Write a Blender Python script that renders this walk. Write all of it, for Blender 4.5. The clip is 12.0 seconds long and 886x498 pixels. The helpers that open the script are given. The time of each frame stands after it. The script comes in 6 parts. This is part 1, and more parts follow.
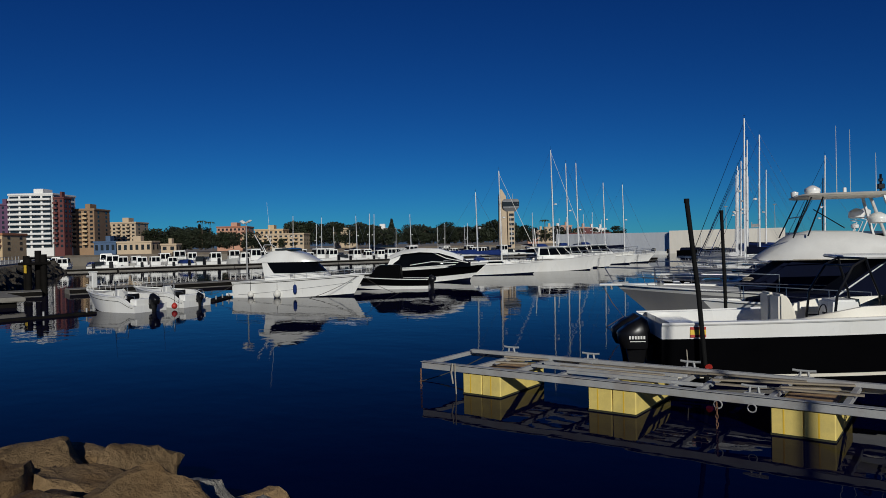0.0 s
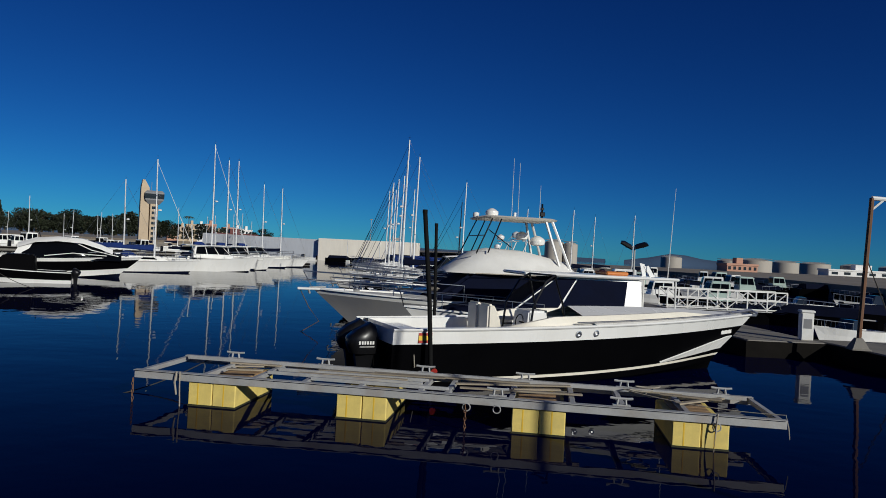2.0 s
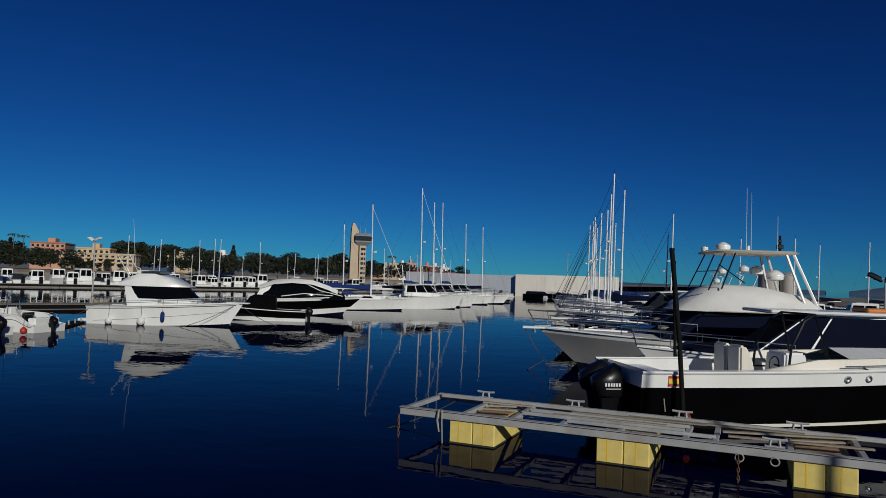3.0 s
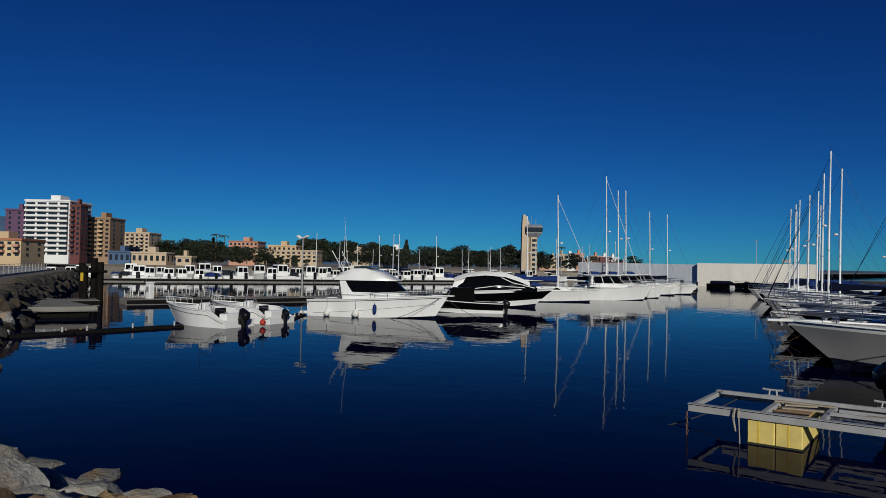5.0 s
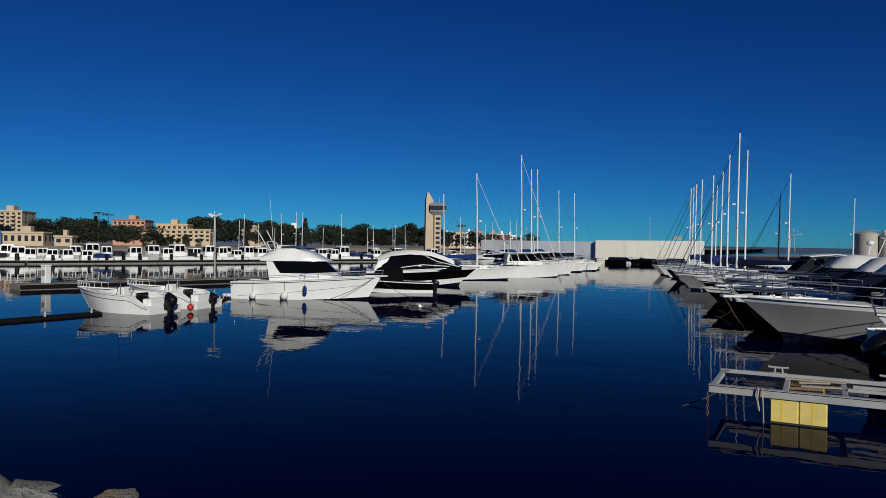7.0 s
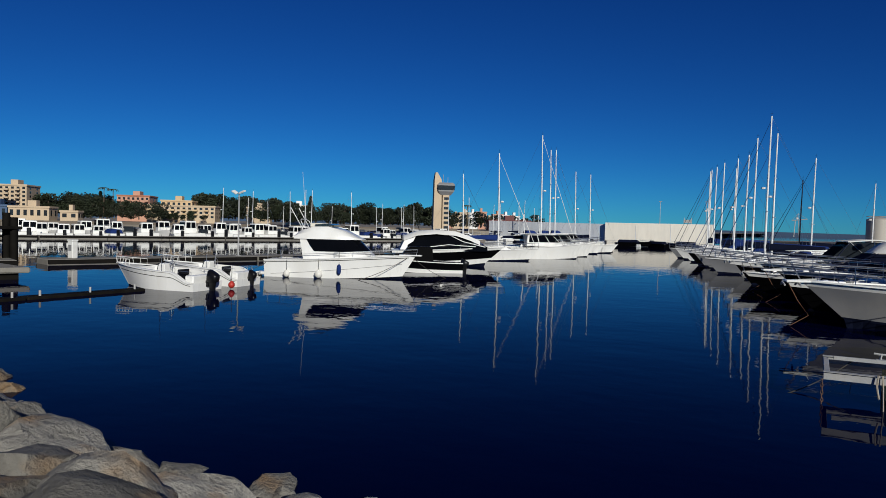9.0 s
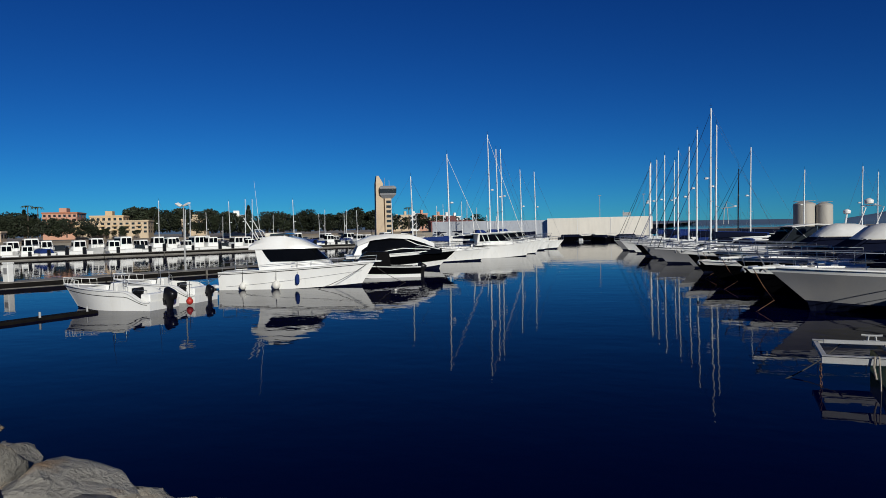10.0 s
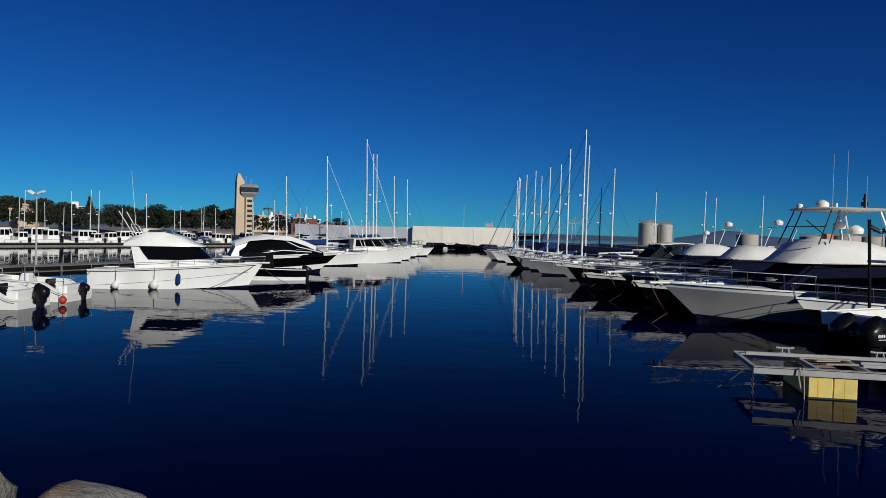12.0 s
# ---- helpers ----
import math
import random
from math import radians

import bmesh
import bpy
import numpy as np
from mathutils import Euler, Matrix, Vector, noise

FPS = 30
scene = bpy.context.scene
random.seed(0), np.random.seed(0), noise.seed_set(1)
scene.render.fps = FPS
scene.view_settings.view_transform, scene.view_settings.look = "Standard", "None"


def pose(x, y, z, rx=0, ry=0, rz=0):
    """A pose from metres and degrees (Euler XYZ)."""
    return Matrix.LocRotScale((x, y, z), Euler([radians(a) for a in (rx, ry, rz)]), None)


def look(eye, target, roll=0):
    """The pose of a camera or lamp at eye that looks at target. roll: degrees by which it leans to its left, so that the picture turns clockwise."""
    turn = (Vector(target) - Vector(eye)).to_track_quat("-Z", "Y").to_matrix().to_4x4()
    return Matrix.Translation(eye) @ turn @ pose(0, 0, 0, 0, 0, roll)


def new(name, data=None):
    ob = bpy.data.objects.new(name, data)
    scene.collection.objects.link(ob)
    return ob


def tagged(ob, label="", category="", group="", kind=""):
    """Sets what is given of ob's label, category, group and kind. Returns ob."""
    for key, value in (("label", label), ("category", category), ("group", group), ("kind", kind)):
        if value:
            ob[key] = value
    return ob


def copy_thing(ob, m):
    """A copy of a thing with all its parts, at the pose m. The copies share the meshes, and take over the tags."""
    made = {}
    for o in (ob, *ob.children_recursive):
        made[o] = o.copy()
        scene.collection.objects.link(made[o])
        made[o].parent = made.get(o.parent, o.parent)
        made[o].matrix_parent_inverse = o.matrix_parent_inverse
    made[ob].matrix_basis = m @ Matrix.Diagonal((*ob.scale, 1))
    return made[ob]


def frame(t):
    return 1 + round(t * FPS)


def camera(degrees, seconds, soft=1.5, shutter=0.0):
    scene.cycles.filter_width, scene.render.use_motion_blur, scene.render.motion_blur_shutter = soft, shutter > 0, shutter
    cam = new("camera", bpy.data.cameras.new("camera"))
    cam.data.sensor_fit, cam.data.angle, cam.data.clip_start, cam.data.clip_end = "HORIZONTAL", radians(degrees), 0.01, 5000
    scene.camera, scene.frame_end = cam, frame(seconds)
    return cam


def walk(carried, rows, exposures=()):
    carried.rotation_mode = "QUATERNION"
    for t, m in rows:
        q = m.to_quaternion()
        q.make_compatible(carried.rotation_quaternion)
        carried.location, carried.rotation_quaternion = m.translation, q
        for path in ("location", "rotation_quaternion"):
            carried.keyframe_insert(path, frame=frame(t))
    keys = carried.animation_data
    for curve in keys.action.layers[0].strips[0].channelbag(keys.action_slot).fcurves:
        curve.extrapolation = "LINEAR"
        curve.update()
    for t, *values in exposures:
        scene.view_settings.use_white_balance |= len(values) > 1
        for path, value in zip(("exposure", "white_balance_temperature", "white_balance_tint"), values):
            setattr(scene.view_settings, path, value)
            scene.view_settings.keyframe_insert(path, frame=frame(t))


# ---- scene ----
cam = camera(64.0, 12.0, soft=0.5)
# seconds, x, y, z, tilt, roll, yaw
PATH = [
    (0.0, 8.906, -12.689, 3.303, 89.487, -1.295, 36.605),
    (0.5, 8.174, -12.584, 3.274, 88.148, 1.695, 32.838),
    (1.0, 7.544, -12.562, 3.242, 87.476, 2.236, 23.293),
    (1.5, 7.097, -12.740, 3.206, 87.227, 2.669, 12.171),
    (2.0, 6.647, -12.950, 3.216, 90.187, 2.885, 8.084),
    (2.5, 6.122, -13.137, 3.270, 91.541, -1.273, 12.049),
    (3.0, 5.538, -13.424, 3.306, 92.372, 1.900, 23.525),
    (3.5, 5.004, -13.740, 3.314, 92.869, 1.378, 29.694),
    (5.5, 2.772, -14.673, 3.271, 91.033, 1.348, 37.031),
    (6.0, 2.136, -14.827, 3.293, 91.325, 0.191, 33.985),
    (6.5, 1.448, -14.849, 3.306, 90.627, -0.067, 30.219),
    (8.5, -0.897, -15.342, 3.255, 88.146, 1.786, 25.401),
    (9.0, -1.310, -15.559, 3.249, 88.097, 1.399, 27.761),
    (9.5, -1.808, -15.678, 3.263, 88.885, 1.524, 27.804),
    (10.0, -2.517, -15.747, 3.300, 88.258, -1.272, 22.889),
    (10.5, -3.311, -15.875, 3.344, 88.762, -0.895, 13.257),
    (11.0, -3.971, -16.010, 3.369, 89.077, -0.718, 4.771),
    (11.5, -4.458, -16.098, 3.360, 88.576, -0.398, 4.317),
    (12.0, -4.738, -16.189, 3.312, 88.714, 1.291, 11.144),
]
walk(cam, [(t, pose(x, y, z, tilt, 0, yaw) @ pose(0, 0, 0, 0, 0, roll)) for t, x, y, z, tilt, roll, yaw in PATH],
     exposures=[(0.0, -0.82), (0.5, -0.57), (1.0, -0.47), (1.5, -0.42), (2.0, -0.57), (2.5, -0.77), (3.0, -0.87), (3.5, -0.92), (5.5, -0.64), (6.5, -0.57), (8.5, -0.39), (9.5, -0.34), (10.0, -0.34), (10.5, -0.39), (11.0, -0.14), (11.5, -0.04), (12.0, -0.39)])

# ---- daylight: clear winter sky, low sun behind the walker ----
SUN_AZ, SUN_EL = 133.0, 21.0   # clockwise from +y, above the horizon
world = bpy.data.worlds.new("sky")
scene.world = world
world.use_nodes = True
wn, wl = world.node_tree.nodes, world.node_tree.links
wn.clear()
sky = wn.new("ShaderNodeTexSky")
sky.sky_type = "NISHITA"
sky.sun_disc = False
sky.sun_elevation, sky.sun_rotation = radians(SUN_EL), radians(SUN_AZ)
sky.altitude, sky.air_density, sky.dust_density, sky.ozone_density = 0, 0.65, 0.0, 2.6
split, join = wn.new("ShaderNodeSeparateColor"), wn.new("ShaderNodeCombineColor")
for channel, power in (("Red", 1.42), ("Green", 1.42), ("Blue", 1.18)):
    deep = wn.new("ShaderNodeMath")
    deep.operation = "POWER"
    deep.inputs[1].default_value = power
    wl.new(split.outputs[channel], deep.inputs[0])
    wl.new(deep.outputs[0], join.inputs[channel])
tint = wn.new("ShaderNodeMix")
tint.data_type, tint.blend_type = "RGBA", "MULTIPLY"
tint.inputs["Factor"].default_value = 1.0
tint.inputs["B"].default_value = (0.046, 0.235, 0.68, 1)
bg = wn.new("ShaderNodeBackground")
bg.inputs["Strength"].default_value = 0.068
wo = wn.new("ShaderNodeOutputWorld")
wl.new(sky.outputs[0], split.inputs["Color"])
wl.new(join.outputs["Color"], tint.inputs["A"])
wl.new(tint.outputs["Result"], bg.inputs["Color"])
wl.new(bg.outputs[0], wo.inputs["Surface"])

sun = new("sun", bpy.data.lights.new("sun", "SUN"))
sun.data.energy, sun.data.angle, sun.data.color = 5.0, radians(0.53), (0.98, 0.97, 0.90)
sun_dir = Vector((math.sin(radians(SUN_AZ)) * math.cos(radians(SUN_EL)), math.cos(radians(SUN_AZ)) * math.cos(radians(SUN_EL)), math.sin(radians(SUN_EL))))
sun.matrix_world = look(sun_dir * 100, (0, 0, 0))

# ---- materials ----
def mat(name, color, rough=0.5, metal=0.0, vary=0.12, scale=3.0, fine=40.0, bump=0.0, stain=None, stain_amount=0.35, spec=0.5, streak=False, per_object=0.0, coat=0.0, world_coords=False):
    """A painted, plastic, stone or metal surface: two scales of tone, an optional stain colour, fine relief."""
    m = bpy.data.materials.new(name)
    m.use_nodes = True
    n, l = m.node_tree.nodes, m.node_tree.links
    b = n["Principled BSDF"]
    b.inputs["Roughness"].default_value, b.inputs["Metallic"].default_value = rough, metal
    b.inputs["Specular IOR Level"].default_value = spec
    b.inputs["Coat Weight"].default_value = coat
    tc = n.new("ShaderNodeTexCoord")
    mp = n.new("ShaderNodeMapping")
    mp.inputs["Scale"].default_value = (1, 1, 0.25) if streak else (1, 1, 1)
    if world_coords:
        l.new(n.new("ShaderNodeNewGeometry").outputs["Position"], mp.inputs["Vector"])
    else:
        l.new(tc.outputs["Object"], mp.inputs["Vector"])
    big, small = n.new("ShaderNodeTexNoise"), n.new("ShaderNodeTexNoise")
    for t, s, d in ((big, scale, 4), (small, fine, 3)):
        t.inputs["Scale"].default_value, t.inputs["Detail"].default_value = s, d
        l.new(mp.outputs[0], t.inputs["Vector"])
    add = n.new("ShaderNodeMath")
    add.operation = "MULTIPLY_ADD"
    l.new(small.outputs["Fac"], add.inputs[0])
    add.inputs[1].default_value = 0.45
    l.new(big.outputs["Fac"], add.inputs[2])
    ramp = n.new("ShaderNodeMapRange")
    l.new(add.outputs[0], ramp.inputs["Value"])
    ramp.inputs["From Min"].default_value, ramp.inputs["From Max"].default_value = 0.4, 1.05
    ramp.inputs["To Min"].default_value, ramp.inputs["To Max"].default_value = 1 - vary, 1 + vary
    out = ramp.outputs[0]
    if per_object:
        info = n.new("ShaderNodeObjectInfo")
        r2 = n.new("ShaderNodeMapRange")
        l.new(info.outputs["Random"], r2.inputs["Value"])
        r2.inputs["To Min"].default_value, r2.inputs["To Max"].default_value = 1 - per_object, 1 + per_object
        mul = n.new("ShaderNodeMath")
        mul.operation = "MULTIPLY"
        l.new(out, mul.inputs[0])
        l.new(r2.outputs[0], mul.inputs[1])
        out = mul.outputs[0]
    sc = n.new("ShaderNodeVectorMath")
    sc.operation = "SCALE"
    sc.inputs[0].default_value = color
    l.new(out, sc.inputs["Scale"])
    col = sc.outputs[0]
    if stain:
        sn = n.new("ShaderNodeTexNoise")
        sn.inputs["Scale"].default_value, sn.inputs["Detail"].default_value = scale * 0.7, 6
        l.new(mp.outputs[0], sn.inputs["Vector"])
        sr = n.new("ShaderNodeMapRange")
        l.new(sn.outputs["Fac"], sr.inputs["Value"])
        sr.inputs["From Min"].default_value, sr.inputs["From Max"].default_value = 0.5, 0.68
        sr.inputs["To Max"].default_value = stain_amount
        mx = n.new("ShaderNodeMix")
        mx.data_type = "RGBA"
        l.new(sr.outputs[0], mx.inputs["Factor"])
        l.new(col, mx.inputs["A"])
        mx.inputs["B"].default_value = (*stain, 1)
        col = mx.outputs["Result"]
    l.new(col, b.inputs["Base Color"])
    rr = n.new("ShaderNodeMapRange")
    l.new(big.outputs["Fac"], rr.inputs["Value"])
    rr.inputs["To Min"].default_value, rr.inputs["To Max"].default_value = max(0.02, rough * 0.8), min(1, rough * 1.2)
    l.new(rr.outputs[0], b.inputs["Roughness"])
    if bump:
        bp = n.new("ShaderNodeBump")
        bp.inputs["Strength"].default_value, bp.inputs["Distance"].default_value = bump, 0.02
        l.new(add.outputs[0], bp.inputs["Height"])
        l.new(bp.outputs[0], b.inputs["Normal"])
    return m


def water_material():
    m = bpy.data.materials.new("harbour_water")
    m.use_nodes = True
    n, l = m.node_tree.nodes, m.node_tree.links
    b = n["Principled BSDF"]
    b.inputs["Base Color"].default_value = (0.0001, 0.0007, 0.017, 1)
    b.inputs["Roughness"].default_value, b.inputs["IOR"].default_value = 0.015, 1.08
    geo = n.new("ShaderNodeNewGeometry")
    last = None
    for k, (sx, sy, strength, dist) in enumerate(((0.35, 0.5, 0.22, 0.05), (1.4, 2.0, 0.17, 0.018), (6.0, 7.5, 0.06, 0.004))):
        mp = n.new("ShaderNodeMapping")
        mp.inputs["Scale"].default_value = (sx, sy, 1)
        mp.inputs["Rotation"].default_value = (0, 0, 0.5 + 0.7 * k)
        l.new(geo.outputs["Position"], mp.inputs["Vector"])
        t = n.new("ShaderNodeTexNoise")
        t.inputs["Scale"].default_value, t.inputs["Detail"].default_value = 1.0, 2
        l.new(mp.outputs[0], t.inputs["Vector"])
        bp = n.new("ShaderNodeBump")
        bp.inputs["Strength"].default_value, bp.inputs["Distance"].default_value = strength, dist
        l.new(t.outputs["Fac"], bp.inputs["Height"])
        if last:
            l.new(last, bp.inputs["Normal"])
        last = bp.outputs[0]
    l.new(last, b.inputs["Normal"])
    return m


def rock_material(name, colour, stain):
    m = mat(name, colour, 0.85, vary=0.5, scale=1.8, fine=14, bump=1.0, stain=stain, stain_amount=0.8, per_object=0.42, spec=0.2, world_coords=True)
    n, l = m.node_tree.nodes, m.node_tree.links
    b = n["Principled BSDF"]
    v = n.new("ShaderNodeTexNoise")
    v.inputs["Scale"].default_value, v.inputs["Detail"].default_value, v.inputs["Roughness"].default_value = 3.5, 8, 0.7
    l.new(n["Geometry"].outputs["Position"], v.inputs["Vector"])
    bp = n.new("ShaderNodeBump")
    bp.inputs["Strength"].default_value, bp.inputs["Distance"].default_value = 0.9, 0.14
    l.new(v.outputs["Fac"], bp.inputs["Height"])
    l.new(n["Bump"].outputs[0], bp.inputs["Normal"])
    l.new(bp.outputs[0], b.inputs["Normal"])
    return m


M_WATER = water_material()
M_ROCK = rock_material("quarry_stone", (0.26, 0.245, 0.215), (0.36, 0.22, 0.10))
M_ROCKBROWN = rock_material("ochre_brown_stone", (0.25, 0.165, 0.085), (0.15, 0.085, 0.035))
# quarry stone darkened in colour for the shaded bank at the far left
M_ROCKSHADE = rock_material("shade_darkened_stone", (0.05, 0.045, 0.038), (0.09, 0.06, 0.03))
M_CONC = mat("weathered_concrete", (0.22, 0.205, 0.18), 0.9, vary=0.22, scale=0.8, fine=22, bump=0.4, stain=(0.16, 0.14, 0.11), spec=0.2)
# sea wall concrete with bluish shade mixed into the colour
M_CONC_MID = mat("shade_tinted_concrete", (0.7, 0.72, 0.74), 0.9, vary=0.12, scale=0.15, fine=2.0, bump=0.3, stain=(0.36, 0.35, 0.33), streak=True, spec=0.2)
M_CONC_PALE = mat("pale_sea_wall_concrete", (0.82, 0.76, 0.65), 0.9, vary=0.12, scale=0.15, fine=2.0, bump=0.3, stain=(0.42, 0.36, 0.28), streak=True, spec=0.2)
M_PATH = mat("promenade_paving", (0.36, 0.34, 0.31), 0.9, vary=0.18, scale=0.7, fine=18, bump=0.3, spec=0.2)
M_WHITE = mat("white_gelcoat", (0.80, 0.79, 0.75), 0.28, vary=0.05, scale=0.9, fine=25, stain=(0.62, 0.58, 0.5), stain_amount=0.25, streak=True, coat=0.2)
M_CREAM = mat("cream_gelcoat", (0.72, 0.67, 0.56), 0.4, vary=0.07, scale=1.0, fine=25)
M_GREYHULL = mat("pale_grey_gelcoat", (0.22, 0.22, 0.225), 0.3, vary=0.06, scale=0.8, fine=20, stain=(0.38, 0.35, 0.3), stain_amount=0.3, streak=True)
M_DECK = mat("nonslip_deck", (0.66, 0.64, 0.58), 0.65, vary=0.1, scale=2.0, fine=60, bump=0.15)
M_TEAK = mat("weathered_teak", (0.33, 0.21, 0.11), 0.65, vary=0.25, scale=2.5, fine=50, bump=0.2)
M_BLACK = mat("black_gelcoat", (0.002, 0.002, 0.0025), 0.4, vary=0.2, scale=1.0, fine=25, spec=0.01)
M_BLACKPLASTIC = mat("black_plastic", (0.006, 0.006, 0.007), 0.3, vary=0.2, scale=4, fine=60, spec=0.25)
M_RUBBER = mat("black_rubber", (0.008, 0.008, 0.008), 0.8, vary=0.3, scale=3, fine=50, bump=0.2, spec=0.1)
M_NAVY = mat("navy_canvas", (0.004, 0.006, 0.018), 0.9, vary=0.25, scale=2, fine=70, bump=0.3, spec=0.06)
M_BLUE = mat("blue_canvas", (0.012, 0.03, 0.13), 0.85, vary=0.2, scale=2, fine=70, bump=0.3, spec=0.1)
M_CANVAS = mat("white_canvas_cover", (0.72, 0.70, 0.65), 0.8, vary=0.1, scale=1.5, fine=60, bump=0.3, stain=(0.5, 0.47, 0.4), stain_amount=0.3)
M_GLASS = mat("tinted_window", (0.003, 0.0035, 0.005), 0.06, vary=0.3, scale=0.8, fine=6, spec=0.04)
M_CLEAR = mat("smoked_acrylic", (0.02, 0.025, 0.03), 0.05, vary=0.2, scale=1, fine=8, spec=0.7)
M_STEEL = mat("stainless_tube", (0.55, 0.55, 0.55), 0.34, metal=1.0, vary=0.1, scale=3, fine=40)
M_GALV = mat("galvanised_steel", (0.38, 0.38, 0.37), 0.6, metal=0.12, vary=0.2, scale=2.5, fine=30, bump=0.15, stain=(0.25, 0.15, 0.08), stain_amount=0.3)
M_ALU = mat("anodised_mast", (0.82, 0.81, 0.78), 0.4, metal=0.0, vary=0.08, scale=1, fine=20)
M_FOAM = mat("yellow_float_foam", (0.72, 0.56, 0.16), 0.8, vary=0.14, scale=3.5, fine=45, bump=0.15, stain=(0.50, 0.40, 0.14), stain_amount=0.5)
M_ALGAE = mat("weed_fringe", (0.03, 0.03, 0.012), 0.9, vary=0.4, scale=8, fine=60, bump=0.5)
M_PLANK = mat("bleached_plank", (0.30, 0.25, 0.18), 0.85, vary=0.25, scale=2.5, fine=40, bump=0.4, per_object=0.2)
M_ROPE = mat("mooring_rope", (0.34, 0.30, 0.24), 0.95, vary=0.3, scale=10, fine=80, bump=0.5)
M_DARKROPE = mat("dark_wet_rope", (0.04, 0.035, 0.03), 0.9, vary=0.3, scale=10, fine=80, bump=0.5)
M_RED = mat("red_paint", (0.42, 0.03, 0.02), 0.5, vary=0.15, scale=3, fine=30)
M_ORANGE = mat("orange_paint", (0.62, 0.20, 0.04), 0.5, vary=0.15, scale=3, fine=30)
M_YELLOWP = mat("yellow_print", (0.75, 0.48, 0.04), 0.5, vary=0.1, scale=3, fine=30)
M_FENDER = mat("white_fender", (0.72, 0.70, 0.64), 0.5, vary=0.12, scale=4, fine=40, stain=(0.4, 0.36, 0.3))
# wet timber; its near black also stands in for shade on quay faces
M_BOOM = mat("dark_timber_and_shade", (0.009, 0.008, 0.007), 0.8, vary=0.4, scale=2, fine=30, bump=0.4, spec=0.05)
M_WHITEPAINT = mat("white_paint", (0.72, 0.71, 0.67), 0.55, vary=0.1, scale=2, fine=30, stain=(0.42, 0.34, 0.26), stain_amount=0.3)
M_GREENPAINT = mat("green_white_paint", (0.34, 0.44, 0.39), 0.55, vary=0.12, scale=2, fine=30)
M_RUST = mat("rusted_steel", (0.17, 0.085, 0.045), 0.8, metal=0.2, vary=0.3, scale=4, fine=40, bump=0.3)
M_TANK = mat("storage_tank_paint", (0.40, 0.37, 0.32), 0.6, vary=0.12, scale=0.12, fine=1.5, stain=(0.3, 0.24, 0.18), streak=True)
M_LEAF = mat("dark_evergreen_leaves", (0.017, 0.024, 0.009), 0.7, vary=0.45, scale=0.6, fine=6, per_object=0.3)
M_PALM = mat("palm_fronds", (0.06, 0.07, 0.025), 0.7, vary=0.4, scale=0.8, fine=6)
M_BARK = mat("brown_bark", (0.11, 0.08, 0.055), 0.9, vary=0.3, scale=1, fine=10, bump=0.4)
# scrub colour shifted to blue to stand in for distance haze
M_HILL = mat("scrub_hill_haze_tint", (0.055, 0.10, 0.17), 0.95, vary=0.25, scale=0.006, fine=0.06)
M_LAND = mat("dry_waterfront_ground", (0.22, 0.19, 0.15), 0.95, vary=0.25, scale=0.05, fine=0.8)
M_BRICKWALL = mat("brown_quay_stone", (0.15, 0.12, 0.09), 0.9, vary=0.25, scale=0.5, fine=5, bump=0.4)
M_PINK = mat("salmon_render", (0.50, 0.27, 0.185), 0.85, vary=0.1, scale=0.2, fine=3)
M_OCHRE = mat("ochre_render", (0.56, 0.40, 0.23), 0.85, vary=0.1, scale=0.2, fine=3)
M_SAND = mat("sandstone_cladding", (0.52, 0.40, 0.27), 0.85, vary=0.12, scale=0.3, fine=4)
M_WALLWHITE = mat("white_render", (0.76, 0.74, 0.70), 0.8, vary=0.06, scale=0.2, fine=3)
M_DARKRED = mat("dark_red_cladding", (0.13, 0.035, 0.03), 0.7, vary=0.15, scale=0.3, fine=4)
M_PURPLE = mat("plum_cladding", (0.11, 0.05, 0.10), 0.7, vary=0.15, scale=0.3, fine=4)
M_BROWNB = mat("brown_brick_render", (0.30, 0.19, 0.11), 0.85, vary=0.15, scale=0.3, fine=4)
M_WINDOW = mat("building_window", (0.02, 0.025, 0.03), 0.15, vary=0.3, scale=0.5, fine=4)
M_SHOPBLUE = mat("blue_shopfront", (0.06, 0.11, 0.2), 0.6, vary=0.2, scale=0.5, fine=4)
M_ROOFTILE = mat("terracotta_tiles", (0.38, 0.15, 0.08), 0.85, vary=0.2, scale=0.5, fine=5)

# ---- mesh tools ----
def part(name, bm, material, parent, label=""):
    """Links a bmesh as one mesh object under a thing or a part; with parent None it stands alone."""
    me = bpy.data.meshes.new(name)
    bmesh.ops.recalc_face_normals(bm, faces=bm.faces)
    bm.to_mesh(me)
    bm.free()
    me.materials.append(material)
    ob = new(name, me)
    ob.parent = parent
    if label:
        tagged(ob, label)
    return ob


def share(name, ob, parent, m):
    """Another object on the mesh of ob."""
    o = new(name, ob.data)
    o.parent = parent
    o.matrix_basis = m
    return o


def smooth(ob, angle=40):
    for p in ob.data.polygons:
        p.use_smooth = True
    ob.data.set_sharp_from_angle(angle=radians(angle))
    return ob


def thing(name, m, label, category, group="", kind=""):
    ob = new(name)
    ob.empty_display_size = 0.3
    ob.matrix_world = m
    return tagged(ob, label, category, group, kind)


def quad(bm, *cs):
    return bm.faces.new([bm.verts.new(c) for c in cs])


